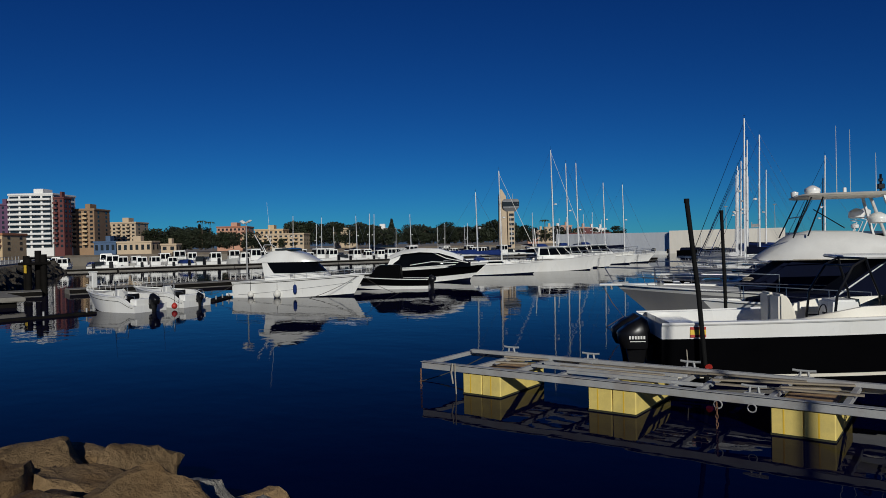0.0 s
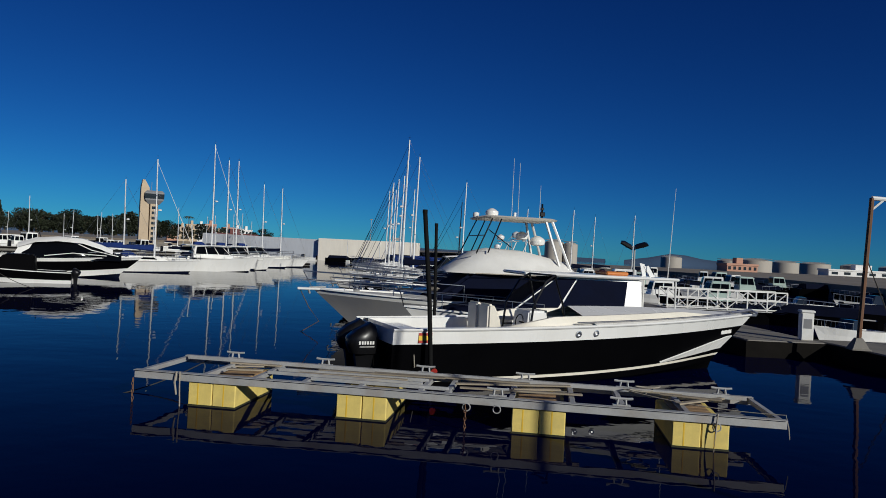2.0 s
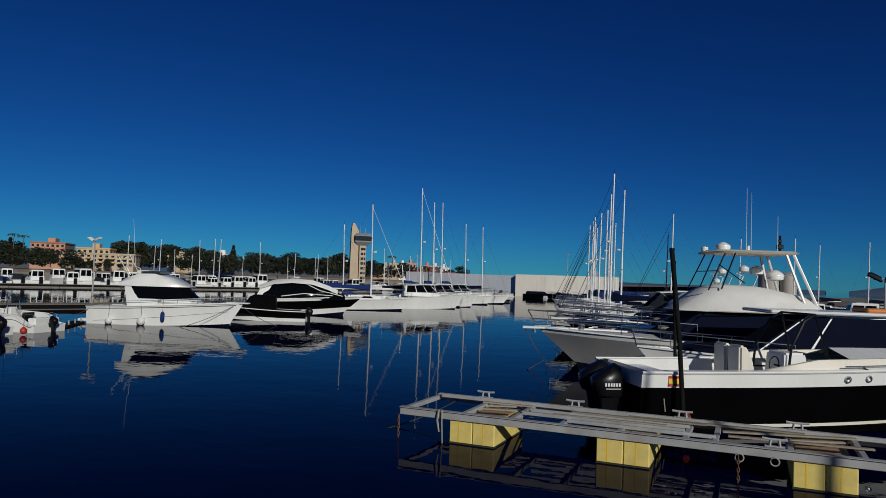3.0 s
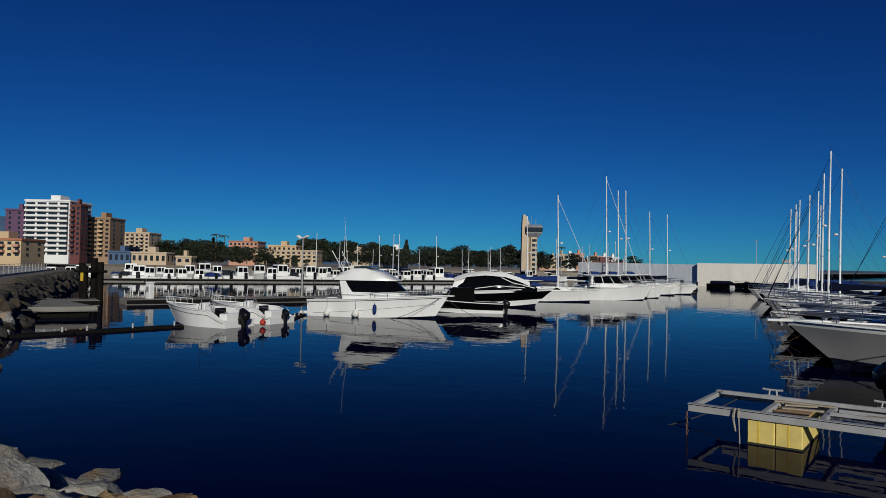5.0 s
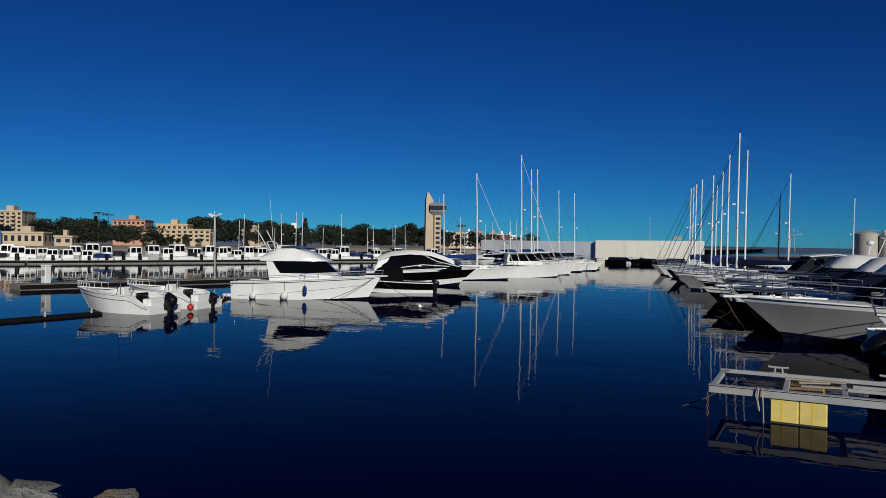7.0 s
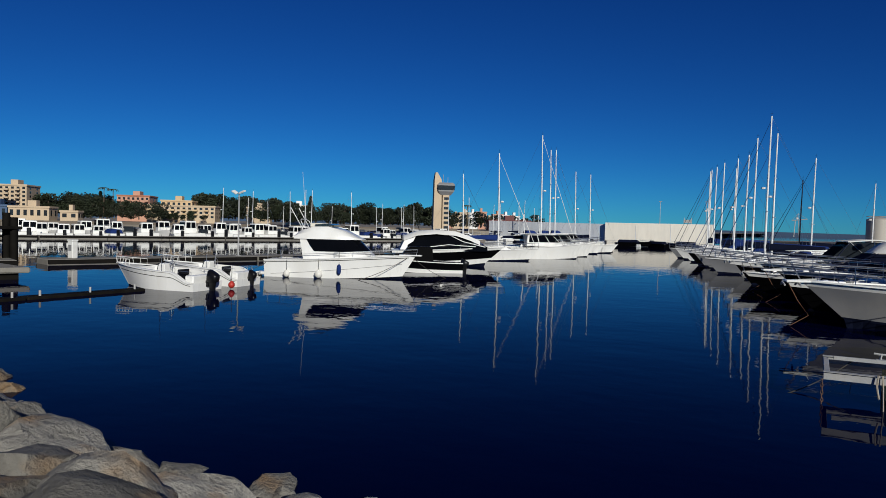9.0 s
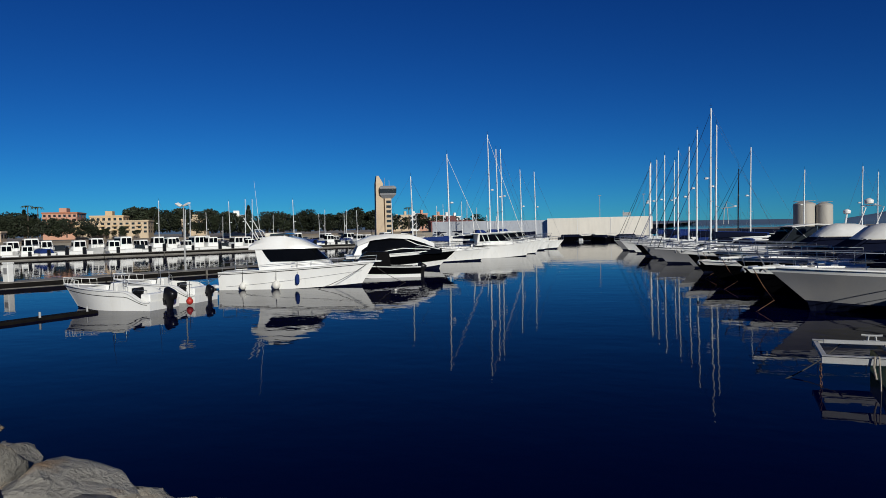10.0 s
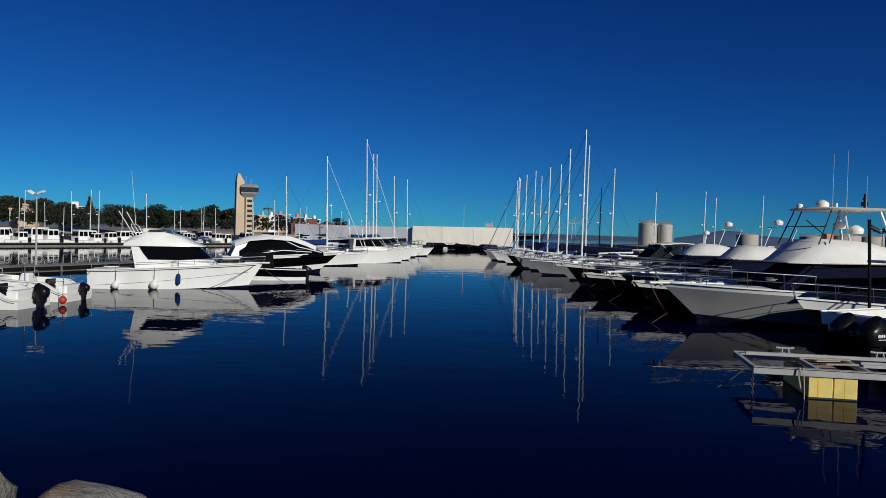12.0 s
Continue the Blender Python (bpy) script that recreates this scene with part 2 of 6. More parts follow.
def box(bm, x0, x1, y0, y1, z0, z1, bevel=0.0, m=None):
    vs = [bm.verts.new(c) for c in ((x0, y0, z0), (x1, y0, z0), (x1, y1, z0), (x0, y1, z0), (x0, y0, z1), (x1, y0, z1), (x1, y1, z1), (x0, y1, z1))]
    fs = [bm.faces.new([vs[i] for i in f]) for f in ((3, 2, 1, 0), (4, 5, 6, 7), (0, 1, 5, 4), (1, 2, 6, 5), (2, 3, 7, 6), (3, 0, 4, 7))]
    if bevel:
        es = {e for f in fs for e in f.edges}
        r = bmesh.ops.bevel(bm, geom=list(es), offset=bevel, segments=1, affect="EDGES")
        vs = list({v for f in r["faces"] for v in f.verts} | {v for v in vs if v.is_valid})
    if m:
        for v in vs:
            v.co = m @ v.co
    return vs


def loft(bm, rings, caps=True, closed=True):
    rows = [[bm.verts.new(p) for p in r] for r in rings]
    n = len(rows[0])
    for a, b in zip(rows, rows[1:]):
        for i in range(n if closed else n - 1):
            j = (i + 1) % n
            bm.faces.new((a[i], a[j], b[j], b[i]))
    if caps and closed:
        bm.faces.new(rows[0])
        bm.faces.new(rows[-1])
    return rows


def tube(bm, pts, r, n=6, r1=None, caps=True):
    pts = [Vector(p) for p in pts]
    rings, up = [], Vector((0, 0, 1))
    for i, p in enumerate(pts):
        d = (pts[min(i + 1, len(pts) - 1)] - pts[max(i - 1, 0)]).normalized()
        a = d.cross(up)
        if a.length < 0.05:
            a = d.cross(Vector((1, 0, 0)))
        a.normalize()
        b = d.cross(a)
        rr = r if r1 is None else r + (r1 - r) * i / (len(pts) - 1)
        rings.append([p + rr * (math.cos(2 * math.pi * k / n) * a + math.sin(2 * math.pi * k / n) * b) for k in range(n)])
    loft(bm, rings, caps)


def rods(name, lines, r, material, parent, label="", n=6, r1=None):
    """Each line a tube of its own under parent."""
    for pts in lines:
        b = B()
        tube(b, pts, r, n, r1)
        smooth(part(name, b, material, parent, label), 60)


def lathe(bm, profile, n=16, c=(0, 0, 0), axis="z"):
    rings = []
    for r, h in profile:
        ring = []
        for k in range(n):
            a = 2 * math.pi * k / n
            p = Vector((r * math.cos(a), r * math.sin(a), h))
            if axis == "x":
                p = Vector((h, r * math.cos(a), r * math.sin(a)))
            ring.append(p + Vector(c))
        rings.append(ring)
    loft(bm, rings)


def sag(a, b, drop, n=8):
    a, b = Vector(a), Vector(b)
    return [a.lerp(b, i / n) - Vector((0, 0, drop * 4 * (i / n) * (1 - i / n))) for i in range(n + 1)]


def B():
    return bmesh.new()


class Frustum:
    """A cabin-like block: bottom rectangle and a top rectangle set in from it; panes can be laid on its faces."""

    def __init__(s, x0, x1, w, z0, z1, fore=0.0, aft=0.0, side=0.0, w_fore=None):
        wf = w if w_fore is None else w_fore
        s.c = {"a0": (x0, w / 2, z0), "f0": (x1, wf / 2, z0), "a1": (x0 + aft, w / 2 - side, z1), "f1": (x1 - fore, wf / 2 - side, z1)}

    def p(s, k, sign=1):
        x, y, z = s.c[k]
        return Vector((x, y * sign, z))

    def mesh(s, bm, bevel=0.05):
        ks = (("a0", 1), ("f0", 1), ("f0", -1), ("a0", -1), ("a1", 1), ("f1", 1), ("f1", -1), ("a1", -1))
        vs = [bm.verts.new(s.p(*k)) for k in ks]
        fs = [bm.faces.new([vs[i] for i in f]) for f in ((3, 2, 1, 0), (4, 5, 6, 7), (0, 1, 5, 4), (1, 2, 6, 5), (2, 3, 7, 6), (3, 0, 4, 7))]
        if bevel:
            bmesh.ops.bevel(bm, geom=list({e for f in fs for e in f.edges}), offset=bevel, segments=2, affect="EDGES")
        return bm

    def face(s, which):
        if which in ("l", "r"):
            g = 1 if which == "l" else -1
            return s.p("a0", g), s.p("f0", g), s.p("f1", g), s.p("a1", g)
        k = "f" if which == "f" else "a"
        return s.p(k + "0", -1), s.p(k + "0", 1), s.p(k + "1", 1), s.p(k + "1", -1)

    def pane(s, bm, which, u0, u1, v0, v1, u0t=None, u1t=None, out=0.05):
        a, b, c, d = s.face(which)
        nrm = (b - a).cross(d - a).normalized()
        mid = (a + b + c + d) / 4
        ctr = sum((s.p(k, g) for k in s.c for g in (1, -1)), Vector()) / 8
        if nrm.dot(mid - ctr) < 0:
            nrm = -nrm
        f = lambda u, v: a.lerp(b, u).lerp(d.lerp(c, u), v)
        q = [f(u0, v0), f(u1, v0), f(u1 if u1t is None else u1t, v1), f(u0 if u0t is None else u0t, v1)]
        loft(bm, [[p - nrm * 0.01 for p in q], [p + nrm * out for p in q]])
        return bm


class Hull:
    """A boat's hull along +x, bow ahead, waterline at z = 0."""

    def __init__(s, L, beam, z_stern, z_bow, rake=0.9, draft=0.35, full=2.3, chine=0.16, flare=0.86, n=18, sheer=1.8):
        s.L, s.beam, s.zs, s.zb, s.rake, s.draft, s.full, s.ch, s.flare, s.n, s.sheer = L, beam, z_stern, z_bow, rake, draft, full, chine, flare, n, sheer

    def half(s, u):
        k = max(0.0, (u - 0.35) / 0.65)
        return max(0.015, s.beam / 2 * (0.93 + 0.07 * min(1, u / 0.35)) * (1 - k ** s.full))

    def gz(s, u):
        return s.zs + (s.zb - s.zs) * u ** s.sheer

    def pt(s, u, f, side=1):
        """f: 0 at the chine, 1 at the gunwale; u: 0 stern, 1 bow."""
        z0 = -0.04 + s.ch * u ** 2.5
        z = z0 + (s.gz(u) - z0) * f
        b = s.half(u)
        bc = b * (s.flare - 0.34 * u ** 3)
        y = bc + (b - bc) * f ** (1.0 + 0.7 * u)
        x = u * (s.L - s.rake) + s.rake * u ** 3 * (0.12 + 0.88 * f)
        return Vector((x, side * max(0.012, y), z))

    def keel(s, u):
        z = -s.draft + (s.draft - 0.0) * u ** 4
        return Vector((u * (s.L - s.rake) + 0.05 * s.rake * u ** 3, 0, z - 0.05))

    def us(s, u0=0.0, u1=1.0):
        return [u0 + (u1 - u0) * (1 - (1 - i / s.n) ** 1.25) for i in range(s.n + 1)]

    def bottom(s, bm):
        loft(bm, [[s.pt(u, 0, 1), s.keel(u), s.pt(u, 0, -1)] for u in s.us()], closed=False)
        a = [s.pt(0, 0, 1), s.keel(0), s.pt(0, 0, -1)]
        quad(bm, *a)
        return bm

    def band(s, bm, f0, f1, u0=0.0, u1=1.0, out=0.0, steps=4, transom=True):
        fs = [f0 + (f1 - f0) * i / steps for i in range(steps + 1)]
        for side in (1, -1):
            loft(bm, [[s.pt(u, f, side) + Vector((0, side * out, 0)) for f in fs] for u in s.us(u0, u1)], closed=False)
        if transom and u0 == 0:
            quad(bm, s.pt(0, f0, 1), s.pt(0, f0, -1), s.pt(0, f1, -1), s.pt(0, f1, 1))
        return bm

    def deck(s, bm, u0=0.0, u1=1.0, drop=0.03, inset=0.02, camber=0.05):
        rows = []
        for u in s.us(u0, u1):
            p, q = s.pt(u, 1, 1), s.pt(u, 1, -1)
            w = max(0.008, p.y - inset)
            rows.append([Vector((p.x, w, p.z - drop)), Vector((p.x, 0, p.z - drop + camber * w)), Vector((p.x, -w, p.z - drop))])
        loft(bm, rows, closed=False)
        return bm

    def well(s, bm, u0, u1, floor, rim=0.22):
        """A sunk cockpit: rim strips, inner walls and floor."""
        rows = []
        us = s.us(u0, u1)
        for u in us:
            p = s.pt(u, 1, 1)
            w = max(0.02, p.y - rim)
            rows.append([Vector((p.x, p.y, p.z)), Vector((p.x, w, p.z + 0.02)), Vector((p.x, w, floor)), Vector((p.x, -w, floor)), Vector((p.x, -w, p.z + 0.02)), Vector((p.x, -p.y, p.z))])
        loft(bm, rows, closed=False)
        for r in (rows[0], rows[-1]):
            quad(bm, r[1], r[2], r[3], r[4])
        return bm

    def rail(s, bm, f=1.0, r=0.035, u0=0.0, u1=1.0, up=0.0):
        for side in (1, -1):
            tube(bm, [s.pt(u, f, side) + Vector((0, side * 0.015, up)) for u in s.us(u0, u1)], r, 5)
        return bm

    def pulpit(s, t, material, u0=0.6, h=0.55, r=0.016, over=0.15, mid=True):
        us = [u0 + (1 - u0) * i / 8 for i in range(9)]
        path = [s.pt(u, 1, 1) * 1 + Vector((0, -0.06, h)) for u in us]
        for i, u in enumerate(us):
            path[i].y = max(path[i].y, 0.06)
        path[-1].x += over
        bm = B()
        tube(bm, [s.pt(u0, 1, 1) + Vector((0, -0.06, 0))] + path + [Vector((p.x, -p.y, p.z)) for p in reversed(path)] + [s.pt(u0, 1, -1) + Vector((0, 0.06, 0))], r, 5)
        if mid:
            for g in (1, -1):
                tube(bm, [Vector((p.x, p.y * g, p.z - h * 0.5)) for p in path], r * 0.7, 4)
        rail = part("bow_rail", bm, material, t)
        for i in (2, 4, 6, 8):
            for g in (1, -1):
                bm = B()
                tube(bm, [s.pt(us[i], 1, g), Vector((path[i].x, path[i].y * g, path[i].z))], r * 0.8, 4)
                part("stanchion", bm, material, rail)


class QuarterHull(Hull):
    """A small open boat's hull whose sheer sweeps down in an S at the stern quarter."""

    def gz(s, u):
        k = min(1.0, max(0.0, (u - 0.04) / 0.24))
        mid = s.zs + 0.62 * (s.zb - s.zs)
        return s.zs + (mid - s.zs) * k * k * (3 - 2 * k) + (s.zb - mid) * u ** 2


def base_boat(t, h, side=None, bottom=None, deck=None, rub=None, bands=()):
    """Bottom, sides (in bands, each with its own colour), deck and rubbing strake of a boat."""
    part("hull_bottom", h.bottom(B()), bottom or M_NAVY, t)
    for f0, f1, m, label in bands or ((0.0, 1.0, side or M_WHITE, ""),):
        smooth(part("hull_side", h.band(B(), f0, f1), m, t, label), 30)
    if deck:
        smooth(part("deck", h.deck(B()), deck, t), 30)
    part("rub_rail", h.rail(B()), rub or M_WHITE, t)


def outboard(parent, x, y, z, s=1.0, cowl=None, marked=True, tilt=0.0):
    e = new("outboard_engine")
    e.parent = parent
    e.matrix_basis = pose(x, y, z, 0, tilt, 0)
    tagged(e, "black outboard engine clamped to the transom")
    b = B()
    prof = [(-0.02, 0.30, 0.24), (0.12, 0.36, 0.27), (0.32, 0.37, 0.27), (0.48, 0.32, 0.23), (0.56, 0.20, 0.15)]
    rings = []
    for zz, rx, ry in prof:
        rings.append([Vector((s * (-0.34 + rx * math.copysign(abs(math.cos(a)) ** 0.7, math.cos(a)) - 0.1 * zz), s * ry * math.copysign(abs(math.sin(a)) ** 0.7, math.sin(a)), s * (zz + 0.12 * math.cos(a) * (zz > 0.4)))) for a in [2 * math.pi * k / 16 for k in range(16)]])
    loft(b, rings)
    smooth(part("cowling", b, cowl or M_BLACKPLASTIC, e), 50)
    b = B()
    loft(b, [[Vector((s * (-0.34 + dx * wx), s * dy * wy, s * zz)) for dx, dy in ((1, 0.6), (0.3, 1), (-0.8, 0.5), (-0.8, -0.5), (0.3, -1), (1, -0.6))] for zz, wx, wy in ((0, 0.26, 0.18), (-0.35, 0.18, 0.10), (-0.8, 0.15, 0.07), (-1.0, 0.2, 0.05))])
    smooth(part("leg", b, cowl or M_BLACKPLASTIC, e), 40)
    b = B()
    box(b, -0.12 * s, 0.04, -0.14 * s, 0.14 * s, -0.3 * s, 0.06 * s, 0.015)
    part("clamp_bracket", b, M_BLACKPLASTIC, e)
    if marked:
        for g in (1, -1):
            b = B()
            for k in range(6):
                box(b, s * (-0.52 + 0.062 * k), s * (-0.48 + 0.062 * k), g * 0.262 * s - 0.012, g * 0.262 * s + 0.012, s * 0.2, s * 0.27)
            box(b, -0.5 * s, -0.16 * s, g * 0.262 * s - 0.01, g * 0.262 * s + 0.01, s * 0.14, s * 0.155)
            part("marking", b, M_WHITEPAINT, e, "white bars of a printed marking")
    return e


def fender(m, r=0.14, h=0.55, material=None, label="white inflatable fender hanging at a hull side", ball=False):
    t = thing("fender", m, label, "fender", "fenders on the moored boats")
    b = B()
    prof = [(0.03, -h / 2), (r * 0.75, -h * 0.42), (r, -h * 0.25), (r, h * 0.25), (r * 0.75, h * 0.42), (0.03, h / 2)]
    if ball:
        prof = [(0.03, -r)] + [(r * math.sin(a), -r * math.cos(a)) for a in (0.5, 1.0, 1.57, 2.1, 2.6)] + [(0.05, r * 1.15)]
    lathe(b, prof, 14)
    smooth(part("bladder", b, material or M_FENDER, t))
    b = B()
    tube(b, [(0, 0, h / 2 - 0.05), (0.01, 0.01, h / 2 + 0.7)], 0.012, 5)
    part("lanyard", b, M_DARKROPE, t)
    return t

# ---- water, shore and quays ----
b = B()
quad(b, (-2500, -2500, 0), (2500, -2500, 0), (2500, 2500, 0), (-2500, 2500, 0))
tagged(part("water", b, M_WATER, None), "calm dark blue harbour water with slight ripples", "water", kind="structure")

SHORE = [(60, -5.5), (20, -6.4), (8, -6.4), (4.5, -6.7), (1.6, -7.2), (0.2, -7.8), (-1, -8.3), (-3, -8.7), (-5, -8.95), (-7, -8.95), (-9, -9.0), (-11, -8.95), (-14, -7.8), (-17, -6.9), (-22, -4.9), (-28, -2.2), (-36, 2.0), (-62, 16.0), (-100, 38.0), (-150, 62.0)]


def shore_at(k, off, z):
    """A point off metres inland of the waterline's vertex k."""
    w = 1 if off < 4.5 else 4
    a, c = Vector(SHORE[max(0, k - w)]), Vector(SHORE[min(len(SHORE) - 1, k + w)])
    d = (c - a).normalized()
    nrm = Vector((d.y, -d.x))
    if nrm.y > 0:
        nrm = -nrm
    p = Vector(SHORE[k]) + nrm * off
    return Vector((p.x, p.y, z))


b = B()
loft(b, [[shore_at(k, o, z) for o, z in (((-1.2, -1.2), (0.3, -0.25), (3.9, 1.05), (4.4, 1.6), (8.4, 1.62)) if SHORE[k][0] > -19 else ((-1.2, -1.2), (0.2, -0.25), (1.1, 1.2), (1.5, 1.6), (8.4, 1.62)))] for k in range(len(SHORE))], closed=False)
tagged(part("bank", b, M_BRICKWALL, None), "dark rubble bank under the boulders", "bank", kind="structure")
b = B()
loft(b, [[shore_at(k, o, z) for o, z in ((4.6, 1.6), (4.6, 1.78), (4.9, 1.78), (4.92, 1.72), (11.0, 1.72), (11.0, 1.58))] for k in range(len(SHORE))], closed=False)
tagged(part("promenade", b, M_PATH, None), "grey paved promenade with a raised kerb along the harbour", "pavement", kind="structure")
b = B()
loft(b, [[shore_at(k, 10.9, 1.69), Vector((SHORE[k][0] * 1.6, -160 + 0.1 * k, 1.69))] for k in range(len(SHORE))], closed=False)
tagged(part("road", b, M_LAND, None), "dry grey ground behind the promenade", "ground", kind="structure")

# land round the harbour basin
b = B()
pts = [(-150, 62), (-128, 66), (-122, 78), (-118, 110), (-108, 150), (-96, 168), (-88, 176), (-60, 210)]
back = [(-700, 60), (-900, 200), (-900, 500), (-900, 700), (-700, 900), (-400, 1100), (-200, 1200), (-60, 1200)]
loft(b, [[Vector((x, y, -0.5)), Vector((x, y, 1.9)), Vector((x - 0.6, y + 0.4, 1.9)), Vector((bx, by, 3.2))] for (x, y), (bx, by) in zip(pts, back)], closed=False)
tagged(part("shore_ground", b, M_LAND, None), "waterfront land behind a low brown stone quay wall", "ground", kind="structure")
b = B()
loft(b, [[Vector((x - 3, y + 2, 1.8)), Vector((x - 3, y + 2, 2.35)), Vector((x - 3.5, y + 2.4, 2.35)), Vector((x - 3.5, y + 2.4, 1.8))] for x, y in pts[:-1]])
tagged(part("wall_waterfront", b, M_BRICKWALL, None), "long low brown stone wall along the far waterfront", "wall", kind="structure")
b = B()
loft(b, [[Vector((x, y, -0.5)), Vector((x, y, 1.7)), Vector((x + 40, y + 30, 1.8)), Vector((x + 900, y + 500, 2.4))] for x, y in ((40, -2), (42, 40), (40, 90), (26, 122), (4, 132), (-20, 150))], closed=False)
tagged(part("port_ground", b, M_LAND, None), "flat industrial port ground beyond the berths", "ground", kind="structure")

# sea wall across the harbour mouth: a lit face and a return with shade tinted into its colour
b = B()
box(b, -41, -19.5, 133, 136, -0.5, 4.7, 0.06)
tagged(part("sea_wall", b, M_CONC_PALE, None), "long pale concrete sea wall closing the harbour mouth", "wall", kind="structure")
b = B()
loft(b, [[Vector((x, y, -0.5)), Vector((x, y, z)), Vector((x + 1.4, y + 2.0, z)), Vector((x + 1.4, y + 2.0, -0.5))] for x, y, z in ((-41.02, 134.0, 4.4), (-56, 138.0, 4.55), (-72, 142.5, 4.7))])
tagged(part("sea_wall_return", b, M_CONC_MID, None), "set-back length of pale concrete sea wall with a bluish shade tint in its colour", "wall", kind="structure")
for x in (-34.5, -27.5):
    b = B()
    box(b, x - 0.04, x + 0.04, 132.96, 133.0, 0.2, 4.6)
    tagged(part("trim", b, M_CONC_MID, None), "vertical joint cover on the sea wall", "trim", kind="structure")


def floating_pier(pts, w, z=0.5, name="pier", label="grey concrete floating pier on the water"):
    for i, (a, c) in enumerate(zip(pts, pts[1:])):
        a, c = Vector(a), Vector(c)
        d = c - a
        m = Matrix.Translation((a.x, a.y, 0)) @ Matrix.Rotation(math.atan2(d.y, d.x), 4, "Z")
        t = thing(name, m, label, "pier", kind="structure")
        n = max(1, round(d.length / 8))
        l = d.length / n
        first = None
        for k in range(n):
            if first is None:
                b = B()
                box(b, 0.03, l - 0.03, -w / 2, w / 2, -0.3, z, 0.05)
                first = part("pontoon_segment", b, M_CONC, t)
            else:
                share("pontoon_segment", first, t, pose(l * k, 0, 0))
        # on high piers the strip covers the whole side, blackening it as shade
        b = B()
        for g in (1, -1):
            box(b, 0.03, d.length - 0.03, g * (w / 2 + 0.004) - 0.05 + 0.05 * g, g * (w / 2 + 0.004) + 0.05 + 0.05 * g, -0.2 if z > 0.55 else z - 0.3, z - 0.03)
        part("fender_shade_strip", b, M_BOOM, t, "dark timber rubbing strip, on high piers extended as painted side shade")
        if z > 0.55:
            # added black panel that paints the end face as shaded
            b = B()
            box(b, -0.09, 0.02, -w / 2 - 0.1, w / 2 + 0.1, -0.2, z - 0.03)
            part("end_shade_panel", b, M_BOOM, t, "black panel across the pier end standing in for shade")


b = B()
loft(b, [[Vector((x, y, z)) for x, y in ((-39.0, 0.3), (-36.4, 6.4), (-45.0, 8.3), (-54.0, 8.0))] for z in (0.34, 0.62)])
bmesh.ops.bevel(b, geom=b.edges[:], offset=0.05, segments=2, affect="EDGES")
tagged(part("landing", b, M_CONC, None), "worn grey concrete landing at the foot of the bank", "quay", kind="structure")
# added black block: the shade under the slab as dark colour
b = B()
loft(b, [[Vector((x, y, z)) for x, y in ((-39.3, 0.6), (-36.9, 6.1), (-45.0, 7.9), (-53.6, 7.7))] for z in (-0.5, 0.342)])
tagged(part("landing_shade_block", b, M_BOOM, None), "black block below the landing slab standing in for the bank's shade", "quay", kind="structure")
floating_pier([(-51.5, 3), (-47.6, 12.3)], 3.0, 0.38)
floating_pier([(-47.2, 13.9), (-42.5, 28.5), (-39, 47), (-34.5, 66), (-30, 92)], 2.6, 0.38)
floating_pier([(-107, 34), (-98, 46), (-87, 70), (-80, 88), (-66, 118)], 2.4, 0.5)
floating_pier([(15.5, 14.0), (13.2, 26), (9.5, 46), (4, 76), (0, 108)], 3.0, 0.6)
floating_pier([(17.3, 12.6), (42, 18)], 5.5, 0.62)

